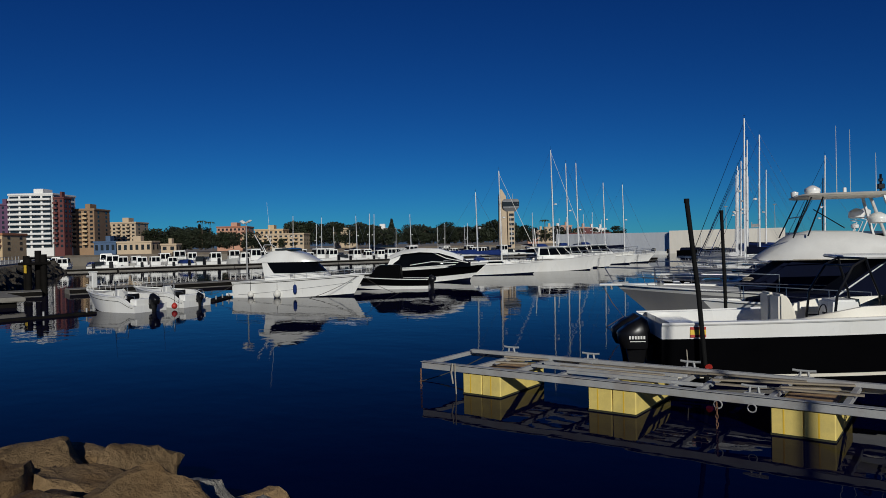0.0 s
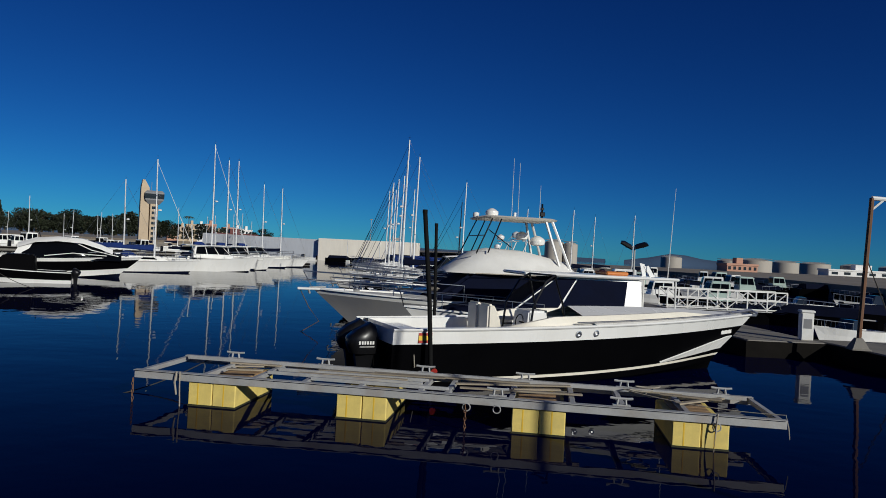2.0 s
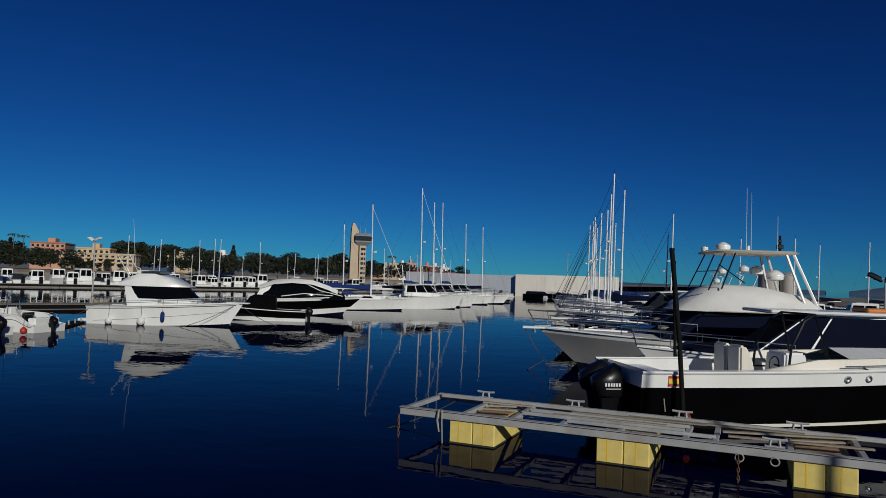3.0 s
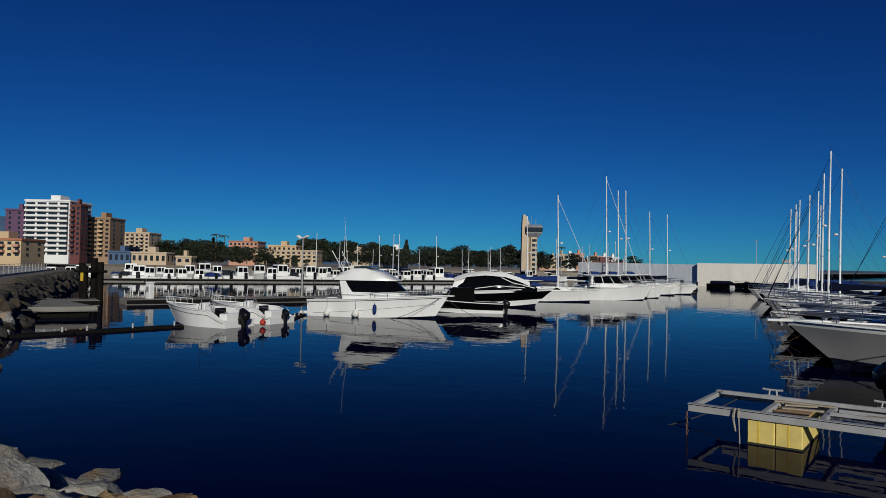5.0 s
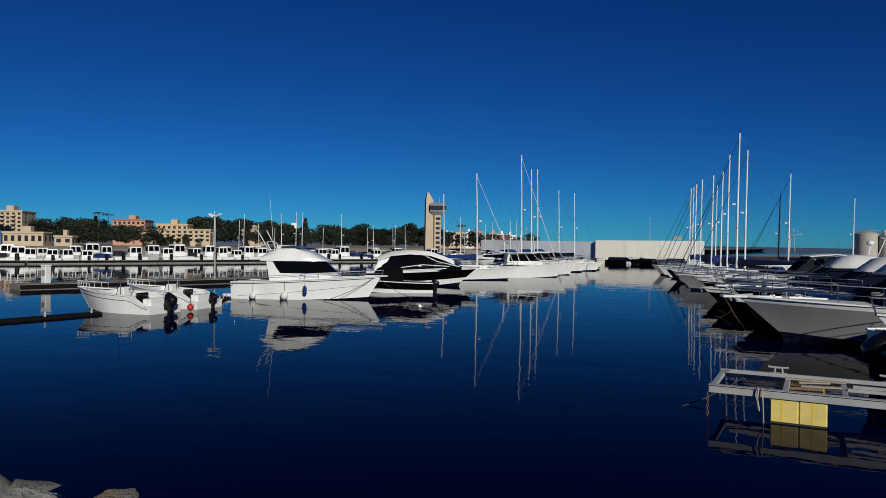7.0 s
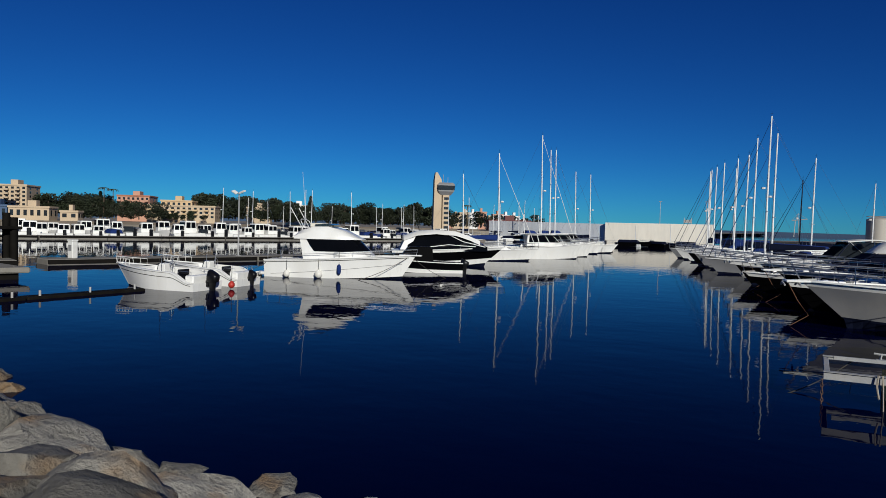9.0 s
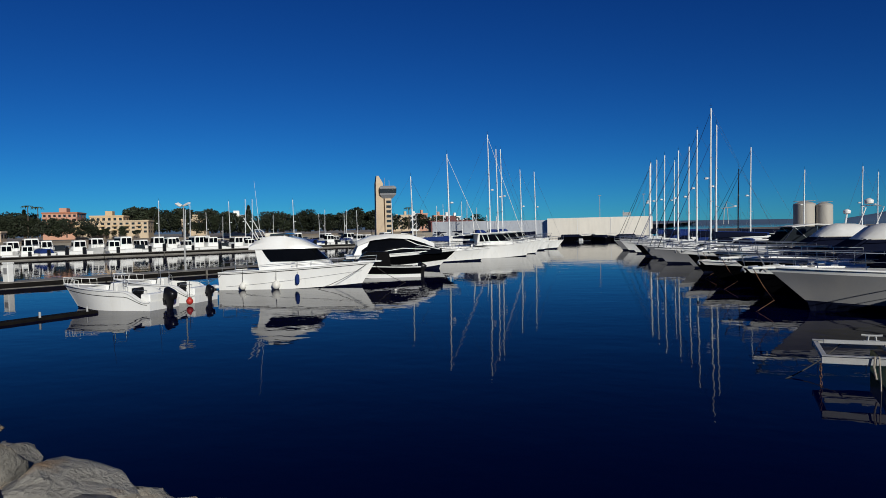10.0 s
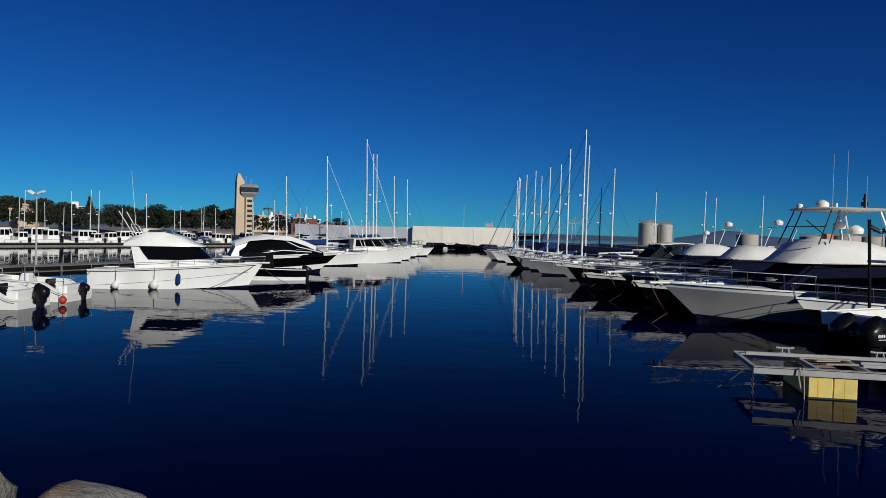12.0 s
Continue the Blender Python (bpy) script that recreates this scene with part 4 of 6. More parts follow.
        rods("whip_antenna", [[(x * k, y, zt), (x * k, y, zz)] for x, y, zz in ((4.3, 0.9, 6.9), (3.4, -1.0, 7.0), (3.0, 0.4, 6.0))], 0.014, M_WHITEPAINT, t, n=4, r1=0.006)
        b = B()
        tube(b, [(2.75 * k, 0, zt), (2.75 * k, 0, zt + 0.75)], 0.04, 6)
        box(b, 2.75 * k - 0.1, 2.75 * k + 0.1, -0.1, 0.1, zt + 0.25, zt + 0.42, 0.02)
        box(b, 2.75 * k - 0.06, 2.75 * k + 0.06, -0.06, 0.06, zt + 0.5, zt + 0.6, 0.01)
        part("light_mast", b, M_BLACKPLASTIC, t)
        b = B()
        box(b, 3.7 * k, 3.8 * k, -0.4, -0.3, zt + 0.1, zt + 0.36, 0.02)
        part("horn", b, M_WHITE, t)
    else:
        b = B()
        for y in (-1.2, 1.2):
            tube(b, [(3.0 * k, y, z1 - 0.1), (2.6 * k, y, z1 + 0.9), (2.9 * k, y * 0.9, z1 + 1.0)], 0.03, 6)
        tube(b, [(2.9 * k, -1.1, z1 + 1.0), (2.9 * k, 1.1, z1 + 1.0)], 0.03, 6)
        smooth(part("radar_arch", b, M_WHITE, t))
        dome(t, 2.9 * k, 0, z1 + 1.2, 0.24)
    return t


def bow_clutter(t, L, zb, seed):
    """Anchor, windlass, hatch and fairlead rollers on a foredeck."""
    r = random.Random(seed)
    b = B()
    lathe(b, [(0.12, 0), (0.14, 0.08), (0.08, 0.14), (0.13, 0.2), (0.02, 0.24)], 10, (L * 0.86, 0, zb - 0.04))
    smooth(part("windlass", b, M_STEEL, t), 40)
    b = B()
    box(b, L * 0.68, L * 0.68 + 0.6, -0.3, 0.3, zb + 0.06, zb + 0.16, 0.03)
    part("deck_hatch", b, M_CLEAR, t)
    b = B()
    tube(b, [(L - 0.5, 0.06, zb + 0.06), (L + 0.12, 0.06, zb + 0.02)], 0.035, 6)
    tube(b, [(L + 0.1, -0.22, zb - 0.16), (L + 0.14, 0.06, zb - 0.04), (L + 0.1, 0.34, zb - 0.16)], 0.04, 6)
    part("anchor", b, M_GALV, t)
    for g in (1, -1):
        b = B()
        tube(b, [(L * 0.8, g * 0.5, zb + 0.04), (L * 0.8 + 0.22, g * 0.46, zb + 0.04)], 0.03, 5)
        part("mooring_cleat", b, M_STEEL, t)
    b = B()
    x, y = L * 0.6, r.uniform(-0.3, 0.3)
    tube(b, [(x + 0.25 * math.cos(a), y + 0.22 * math.sin(a), zb + 0.1 + 0.008 * a) for a in [i * 0.6 for i in range(24)]], 0.018, 4)
    part("coiled_line", b, M_ROPE, t)


def open_cruiser(stern, bow, label, side=M_BLACK, bimini=False, beam=2.9, zb=1.3, dark_cover=True):
    m, L = at(stern, bow)
    t = thing("motorboat", m, label, "boat", "motorboats in the right-hand row")
    h = Hull(L, beam, 0.95, zb, rake=1.3, full=2.2, n=16)
    base_boat(t, h, deck=M_DECK, rub=M_WHITE, bands=((0.0, 0.8, side, "dark hull side" if side == M_BLACK else ""), (0.8, 1.0, M_WHITE, "white gunwale band")))
    fr = Frustum(L * 0.12, L * 0.56, beam * 0.78, 1.0, 1.85, L * 0.14, 0.1, 0.15, beam * 0.6)
    smooth(part("cockpit_cover", fr.mesh(B(), 0.12), M_NAVY if dark_cover else M_CANVAS, t, "dark canvas cockpit cover" if dark_cover else "white canvas cockpit cover"))
    b = B()
    loft(b, [[Vector((L * u, w, zb - 0.12)), Vector((L * u, w * 0.7, zb - 0.12 + hh)), Vector((L * u, -w * 0.7, zb - 0.12 + hh)), Vector((L * u, -w, zb - 0.12))] for u, w, hh in ((0.5, beam * 0.36, 0.36), (0.66, beam * 0.3, 0.28), (0.82, beam * 0.14, 0.1))])
    smooth(part("coachroof", b, M_WHITE, t))
    h.pulpit(t, M_STEEL, 0.58, 0.55)
    bow_clutter(t, L, zb, int(L * 100))
    if bimini:
        b = B()
        for y in (-1, 1):
            yy = y * beam * 0.4
            for pts in ([(L * 0.3, yy, 1.6), (L * 0.16, yy, 2.9)], [(L * 0.3, yy, 1.6), (L * 0.3, yy, 2.95)], [(L * 0.3, yy, 1.6), (L * 0.42, yy, 2.85)], [(L * 0.5, yy, 1.6), (L * 0.42, yy, 2.85)]):
                tube(b, pts, 0.02, 5)
        part("bimini_frame", b, M_STEEL, t)
        b = B()
        loft(b, [[Vector((L * x, y * beam * 0.4, z - 0.03 * y * y)) for y in (-1, -0.5, 0, 0.5, 1)] + [Vector((L * x, y * beam * 0.4, z + 0.03)) for y in (1, 0.5, 0, -0.5, -1)] for x, z in ((0.14, 2.88), (0.3, 3.0), (0.43, 2.86))])
        smooth(part("bimini_top", b, M_CANVAS, t))
        b = B()
        for g in (1, -1):
            quad(b, (L * 0.42, g * beam * 0.4, 2.83), (L * 0.52, g * beam * 0.37, 1.75), (L * 0.2, g * beam * 0.4, 1.75), (L * 0.16, g * beam * 0.4, 2.85))
        part("side_curtain", b, M_CLEAR, t)
        b = B()
        tube(b, [(L * 0.13, 0, 1.5), (L * 0.1, 0, 3.6)], 0.05, 6)
        part("radar_post", b, M_WHITE, t)
        dome(t, L * 0.1, 0, 3.7, 0.22)
    return t


def sailboat(stern, bow, mast, label, side=M_WHITE, cover=M_BLUE, beam=3.1, mast_at=0.56, genoa=True, dark_mast=False, group="sailing boats at the piers", headsail=None):
    m, L = at(stern, bow)
    t = thing("sailboat", m, label, "sailboat", group)
    h = Hull(L, beam, 0.95, 1.2, rake=1.1, draft=0.5, full=1.9, chine=0.1, flare=0.8, n=12)
    base_boat(t, h, deck=M_DECK, bands=((0.0, 0.1, M_NAVY, "dark boot stripe"), (0.1, 1.0, side, "")))
    fr = Frustum(L * 0.3, L * 0.7, beam * 0.6, 1.0, 1.45, L * 0.1, 0.1, 0.12, beam * 0.4)
    cab = smooth(part("coachroof", fr.mesh(B(), 0.06), M_WHITE, t))
    for g in ("l", "r"):
        b = B()
        fr.pane(b, g, 0.15, 0.75, 0.35, 0.75)
        part("side_window", b, M_GLASS, cab)
    b = B()
    box(b, L * 0.06, L * 0.29, -beam * 0.3, beam * 0.3, 1.0, 1.25, 0.05)
    part("cockpit_coaming", b, M_WHITE, t)
    fr2 = Frustum(L * 0.26, L * 0.4, beam * 0.5, 1.42, 1.85, L * 0.06, 0.02, 0.1)
    smooth(part("sprayhood", fr2.mesh(B(), 0.1), cover, t))
    mx = L * mast_at
    b = B()
    tube(b, [(mx, 0, 1.3), (mx - 0.03, 0, mast * 0.5), (mx - 0.12, 0, mast)], 0.085, 8, 0.05)
    mm = smooth(part("mast", b, M_BLACKPLASTIC if dark_mast else M_ALU, t))
    for f in (0.4, 0.68):
        b = B()
        tube(b, [(mx - 0.1, -0.55 * (1.25 - f), mast * f), (mx, 0, mast * f + 0.05), (mx - 0.1, 0.55 * (1.25 - f), mast * f)], 0.025, 4)
        part("spreader", b, M_ALU, mm)
    b = B()
    tube(b, [(mx - 0.12, 0, mast), (mx - 0.12, 0, mast + 0.4)], 0.008, 4)
    box(b, mx - 0.22, mx - 0.02, -0.005, 0.005, mast + 0.2, mast + 0.215)
    part("wind_vane", b, M_BLACKPLASTIC, mm)
    b = B()
    lathe(b, [(0.01, -0.1), (0.16, -0.06), (0.16, 0.06), (0.01, 0.1)], 8, (mx + 0.28, 0, mast * 0.55))
    part("radar_dome", b, M_WHITE, mm)
    b = B()
    tube(b, [(mx - 0.05, 0, 2.05), (L * 0.12, 0, 2.0)], 0.06, 6)
    bo = part("boom", b, M_ALU, t)
    b = B()
    loft(b, [[Vector((x, r * math.cos(a), 2.2 + 1.5 * r * math.sin(a))) for a in [k * math.pi / 4 for k in range(8)]] for x, r in ((mx - 0.12, 0.2), (mx - 0.8, 0.17), (L * 0.3, 0.13), (L * 0.13, 0.07))])
    smooth(part("sail_cover", b, cover, bo, "furled mainsail under its cover"))
    b = B()
    tube(b, [(L - 0.25, 0, 1.25), (mx - 0.1, 0, mast - 0.3)], 0.03 if genoa else 0.008, 6, 0.014)
    part("forestay", b, (headsail or cover) if genoa else M_STEEL, t, "furled headsail on the forestay" if genoa else "")
    b = B()
    tube(b, [(0.1, 0, 1.0), (mx - 0.12, 0, mast)], 0.007, 4)
    for g in (1, -1):
        tube(b, [(mx - 0.1, g * beam * 0.45, 1.05), (mx - 0.05, g * 0.3, mast * 0.68), (mx - 0.1, 0, mast)], 0.006, 4)
        tube(b, [(mx + 0.2, g * beam * 0.45, 1.05), (mx, 0, mast * 0.66)], 0.006, 4)
    part("rigging", b, M_STEEL, t)
    h.pulpit(t, M_STEEL, 0.75, 0.55, 0.016, 0.0)
    return t


def centre_console(stern, bow, label, beam=2.2, engine=True, size=0.82):
    m, L = at(stern, bow)
    t = thing("open_motorboat", m, label, "boat", "small open boats at the boom")
    h = QuarterHull(L, beam, 0.36, 1.08, rake=0.8, draft=0.25, full=2.3, chine=0.12, flare=0.97, n=28)
    base_boat(t, h, side=M_WHITE)
    b = B()
    for g in (1, -1):
        tube(b, [h.pt(u, 0.74, g) + Vector((0, g * 0.006, 0)) for u in h.us(0.03, 0.97)], 0.013, 4)
    part("styling_line", b, M_BLACKPLASTIC, t)
    smooth(part("cockpit", h.well(B(), 0.02, 0.72, 0.2, 0.2), M_WHITE, t), 30)
    smooth(part("foredeck", h.deck(B(), 0.72, 1.0, 0.01, 0.02, 0.1), M_DECK, t), 30)
    fr = Frustum(L * 0.42, L * 0.53, 0.62, 0.25, 1.15, 0.2, 0.04, 0.08)
    c = part("console", fr.mesh(B(), 0.04), M_WHITE, t)
    b = B()
    fr.pane(b, "f", 0.1, 0.9, 0.55, 1.0)
    part("windscreen", b, M_CLEAR, c)
    b = B()
    tube(b, [(L * 0.38, 0.16 * math.cos(a), 1.12 + 0.16 * math.sin(a)) for a in [k * math.pi / 6 for k in range(13)]], 0.014, 5)
    tube(b, [(L * 0.44, -0.36, 0.6), (L * 0.44, -0.36, 1.5), (L * 0.44, 0.36, 1.5), (L * 0.44, 0.36, 0.6)], 0.018, 5)
    part("grab_rail", b, M_STEEL, c)
    b = B()
    box(b, L * 0.25, L * 0.33, -0.4, 0.4, 0.25, 0.66, 0.06)
    box(b, L * 0.25, L * 0.265, -0.38, 0.38, 0.66, 0.92, 0.03)
    part("helm_seat", b, M_BLACKPLASTIC, t)
    b = B()
    tube(b, [(L * 0.47, 0.3, 1.2), (L * 0.45, 0.3, 2.5)], 0.012, 5, 0.006)
    part("whip_antenna", b, M_BLACKPLASTIC, t)
    for g in (1, -1):
        b = B()
        tube(b, [(L * 0.06, g * beam * 0.34, 0.5), (L * 0.06, g * beam * 0.34, 0.86), (L * 0.16, g * beam * 0.4, 0.9), (L * 0.2, g * beam * 0.42, 0.62)], 0.016, 5)
        part("stern_rail", b, M_STEEL, t)
    b = B()
    box(b, L * 0.03, L * 0.12, -beam * 0.36, beam * 0.36, 0.25, 0.7, 0.05)
    part("stern_bench", b, M_WHITE, t)
    h.pulpit(t, M_WHITEPAINT, 0.8, 0.3, 0.014, 0.0, False)
    if engine:
        outboard(t, 0.0, 0, 0.42, size, marked=False)
    return t


def flybridge_boat():
    m, L = at((-30.5, 17.7), (-22.3, 20.9))
    t = thing("flybridge_cruiser", m, "white flybridge cruiser with a black wraparound windscreen", "boat")
    h = Hull(L, 3.2, 1.0, 1.42, rake=0.9, draft=0.4, full=2.1, chine=0.2, flare=0.9, n=20, sheer=1.3)
    base_boat(t, h, side=M_WHITE, deck=M_DECK, rub=M_WHITE)
    b = B()
    for g in (1, -1):
        tube(b, [h.pt(u, 0.9, g) + Vector((0, g * 0.008, 0)) for u in h.us(0.0, 0.97)], 0.02, 4)
    part("rubbing_strip", b, M_BLACKPLASTIC, t, "thin black rubbing strip under the gunwale")
    b = B()
    for g in (1, -1):
        tube(b, [h.pt(u, 0.2 + 0.42 * u, g) + Vector((0, g * 0.006, 0)) for u in h.us(0.05, 0.95)], 0.012, 4)
    part("styling_line", b, M_GREYHULL, t)
    b = B()
    box(b, -0.6, 0.05, -1.3, 1.3, 0.1, 0.28, 0.05)
    part("swim_platform", b, M_WHITE, t)

    def outline(z, out=0.0, aft=0.0):
        k = (z - 1.1) / 1.2
        fore = [(4.4, 1.24), (5.4, 1.1), (6.2, 0.78), (6.55, 0.3)]
        side = [(2.3 + aft - 0.25 * k, 1.25 + out - 0.1 * k)] + [(2.3 + (x - 2.3) * (1 - 0.3 * k) + out, y + out - 0.1 * k * y) for x, y in fore]
        return [Vector((x, y, z)) for x, y in side] + [Vector((x, -y, z)) for x, y in reversed(side)]

    b = B()
    loft(b, [outline(z) for z in (1.1, 1.5, 1.9, 2.3)])
    cab = smooth(part("deckhouse", b, M_WHITE, t), 30)
    b = B()
    loft(b, [outline(z, 0.025, aft) for z, aft in ((1.56, 0.75), (1.9, 0.55), (2.27, 0.4))])
    smooth(part("wrap_window", b, M_GLASS, cab, "continuous black wraparound window"), 30)
    b = B()
    rings = []
    for x, w, zt in ((1.7, 1.2, 2.5), (2.0, 1.25, 2.72), (2.8, 1.25, 3.0), (3.7, 1.2, 3.02), (4.5, 1.08, 2.8), (5.3, 0.8, 2.42), (5.65, 0.5, 2.3)):
        rings.append([Vector((x, -w, 2.27)), Vector((x, -w * 0.96, 2.27 + (zt - 2.27) * 0.6)), Vector((x, -w * 0.75, zt)), Vector((x, w * 0.75, zt)), Vector((x, w * 0.96, 2.27 + (zt - 2.27) * 0.6)), Vector((x, w, 2.27))])
    loft(b, rings)
    fb = smooth(part("flybridge", b, M_WHITE, t), 40)
    b = B()
    loft(b, [[Vector((x, y * w, z)) for y in (-1, -0.6, 0, 0.6, 1)] + [Vector((x, y * w, z + 0.1)) for y in (1, 0.6, 0, -0.6, -1)] for x, w, z in ((2.9, 0.9, 3.04), (3.7, 0.88, 3.08), (4.0, 0.8, 3.02))])
    part("flybridge_screen", b, M_CLEAR, fb)
    b = B()
    tube(b, [(2.2, -0.8, 2.9), (2.0, -0.8, 3.3), (1.9, -0.5, 3.42), (1.9, 0.5, 3.42), (2.0, 0.8, 3.3), (2.2, 0.8, 2.9)], 0.025, 6)
    tube(b, [(1.95, 0.3, 3.4), (1.7, 0.3, 6.3)], 0.014, 4, 0.006)
    part("radar_arch", b, M_WHITE, t)
    h.pulpit(t, M_STEEL, 0.52, 0.35, 0.016, 0.1)
    b = B()
    box(b, L - 1.0, L + 0.35, -0.2, 0.2, 1.38, 1.46, 0.02)
    part("bow_platform", b, M_WHITE, t)
    rods("rod_holder", [[(2.1, y, 2.8), (1.35, y * 1.1, 4.1)] for y in (-0.7, 0.7)], 0.028, M_WHITEPAINT, t)
    for y in (-1.2, 1.2):
        b = B()
        tube(b, [(0.15, y, 1.0), (0.15, y, 1.55), (1.6, y, 1.6), (2.2, y, 1.45)], 0.018, 5)
        tube(b, [(0.9, y, 1.0), (0.9, y, 1.57)], 0.014, 4)
        part("cockpit_rail", b, M_STEEL, t)
    rods("side_rail", [[h.pt(u, 1, g) + Vector((0, -0.1 * g, 0.3)) for u in (0.3, 0.42, 0.54)] for g in (1, -1)], 0.014, M_STEEL, t)
    b = B()
    box(b, 2.5, 3.3, -0.7, 0.7, 2.95, 3.2, 0.06)
    part("flybridge_seat", b, M_CREAM, fb, "low cream seat on the flybridge")
    b = B()
    box(b, 6.9, 7.5, -0.3, 0.3, 1.4, 1.5, 0.03)
    part("deck_hatch", b, M_CLEAR, t)
    # the side that faces the walkway is the starboard one
    for u, ball in ((0.18, False), (0.42, True)):
        p = m @ (h.pt(u, 0.12, -1) + Vector((0, -0.18, 0.12)))
        fender(Matrix.Translation(p), 0.2 if not ball else 0.24, 0.5, ball=True, label="round white fender hanging at the cruiser's side")
    p = m @ (h.pt(0.56, 0.45, -1) + Vector((0, -0.1, 0)))
    fender(Matrix.Translation(p), 0.12, 0.6, M_BLUE, "dark blue fender hanging at the cruiser's side")


def cruiser_lines():
    """Dark lines from the flybridge cruiser's bow down to the water and along to its stern."""
    m, L = at((-30.5, 17.7), (-22.3, 20.9))
    for a, c, d in (((L - 0.5, -0.3, 1.25), (L - 3.0, -2.0, 0.0), 0.12), ((L - 0.2, 0.0, 1.3), (L + 1.6, 1.8, 0.0), 0.15), ((0.2, -1.4, 0.9), (-0.9, -2.6, 0.3), 0.1)):
        rope("mooring_line", sag(m @ Vector(a), m @ Vector(c), d), 0.016, M_DARKROPE, "dark mooring line hanging from the white cruiser")


def black_cruiser():
    m, L = at((-31.3, 32.6), (-23.7, 37.6))
    t = thing("sport_cruiser", m, "black and white sport cruiser with a raked dark coupe roof", "boat")
    h = Hull(L, 3.6, 1.25, 1.6, rake=1.7, draft=0.4, full=2.2, chine=0.35, flare=0.86, n=20)
    base_boat(t, h, deck=M_WHITE, rub=M_WHITE, bands=((0.0, 0.32, M_WHITE, "white lower hull"), (0.32, 0.84, M_BLACK, "black topsides"), (0.84, 1.0, M_WHITE, "white gunwale band")))
    b = B()
    rings = []
    for x, w, zt in ((1.2, 1.45, 1.9), (2.0, 1.5, 2.55), (3.4, 1.5, 2.7), (5.0, 1.4, 2.62), (6.4, 1.2, 2.15), (7.6, 0.9, 1.62)):
        rings.append([Vector((x, -w, 1.25)), Vector((x, -w * 0.97, 1.25 + (zt - 1.25) * 0.6)), Vector((x, -w * 0.7, zt)), Vector((x, w * 0.7, zt)), Vector((x, w * 0.97, 1.25 + (zt - 1.25) * 0.6)), Vector((x, w, 1.25))])
    loft(b, rings)
    r = smooth(part("coupe_roof", b, M_GLASS, t, "dark glazed coupe superstructure"), 35)
    b = B()
    loft(b, [[Vector((x, -w * 1.17, z - 0.24)), Vector((x, -w * 0.85, z + 0.1)), Vector((x, w * 0.85, z + 0.1)), Vector((x, w * 1.17, z - 0.24))] for x, w, z in ((0.9, 1.2, 2.25), (2.0, 1.3, 2.66), (3.4, 1.3, 2.8), (5.0, 1.2, 2.7), (6.2, 1.02, 2.32), (7.0, 0.86, 1.98))])
    smooth(part("roof_panel", b, M_WHITE, r))
    b = B()
    for g in (1, -1):
        tube(b, [(4.4, g * 1.2, 2.55), (5.6, g * 1.25, 2.0), (7.4, g * 0.98, 1.6)], 0.035, 5)
        tube(b, [(2.6, g * 1.53, 1.5), (4.4, g * 1.5, 1.75), (6.6, g * 1.22, 1.62)], 0.03, 5)
    part("window_frame", b, M_WHITE, r)
    h.pulpit(t, M_STEEL, 0.66, 0.4, 0.016)
    b = B()
    for g in (1, -1):
        loft(b, [[Vector((0.6, g * 1.42, 1.3)), Vector((1.3, g * 1.42, 1.3)), Vector((1.3, g * 1.34, 1.3)), Vector((0.6, g * 1.34, 1.3))], [Vector((1.0, g * 1.3, 2.12)), Vector((1.9, g * 1.3, 2.45)), Vector((1.9, g * 1.2, 2.45)), Vector((1.0, g * 1.2, 2.12))]])
    part("quarter_panel", b, M_WHITE, t, "white raked panel closing the cockpit side")
    b = B()
    tube(b, [(2.2, 0.2, 2.8), (2.1, 0.2, 3.15)], 0.03, 6)
    part("light_mast", b, M_BLACKPLASTIC, t)


def black_tender():
    m, L = at((-23.1, 28.6), (-28.6, 25.0))
    t = thing("tender", m, "black and white open tender with twin black outboards", "boat")
    h = Hull(L, 2.3, 0.68, 1.0, rake=1.0, draft=0.25, n=20)
    base_boat(t, h, rub=M_WHITE, bands=((0.0, 0.35, M_WHITE, ""), (0.35, 1.0, M_BLACK, "black topsides")))
    smooth(part("cockpit", h.well(B(), 0.06, 0.8, 0.3, 0.18), M_BLACKPLASTIC, t), 30)
    smooth(part("foredeck", h.deck(B(), 0.8, 1.0), M_WHITE, t), 30)
    fr = Frustum(L * 0.3, L * 0.7, 1.6, 0.6, 1.75, 0.9, 0.1, 0.15)
    smooth(part("canvas_top", fr.mesh(B(), 0.1), M_BLACK, t, "dark canvas spray top"))
    for y in (-0.4, 0.4):
        outboard(t, 0, y, 0.5, 0.68, marked=False)


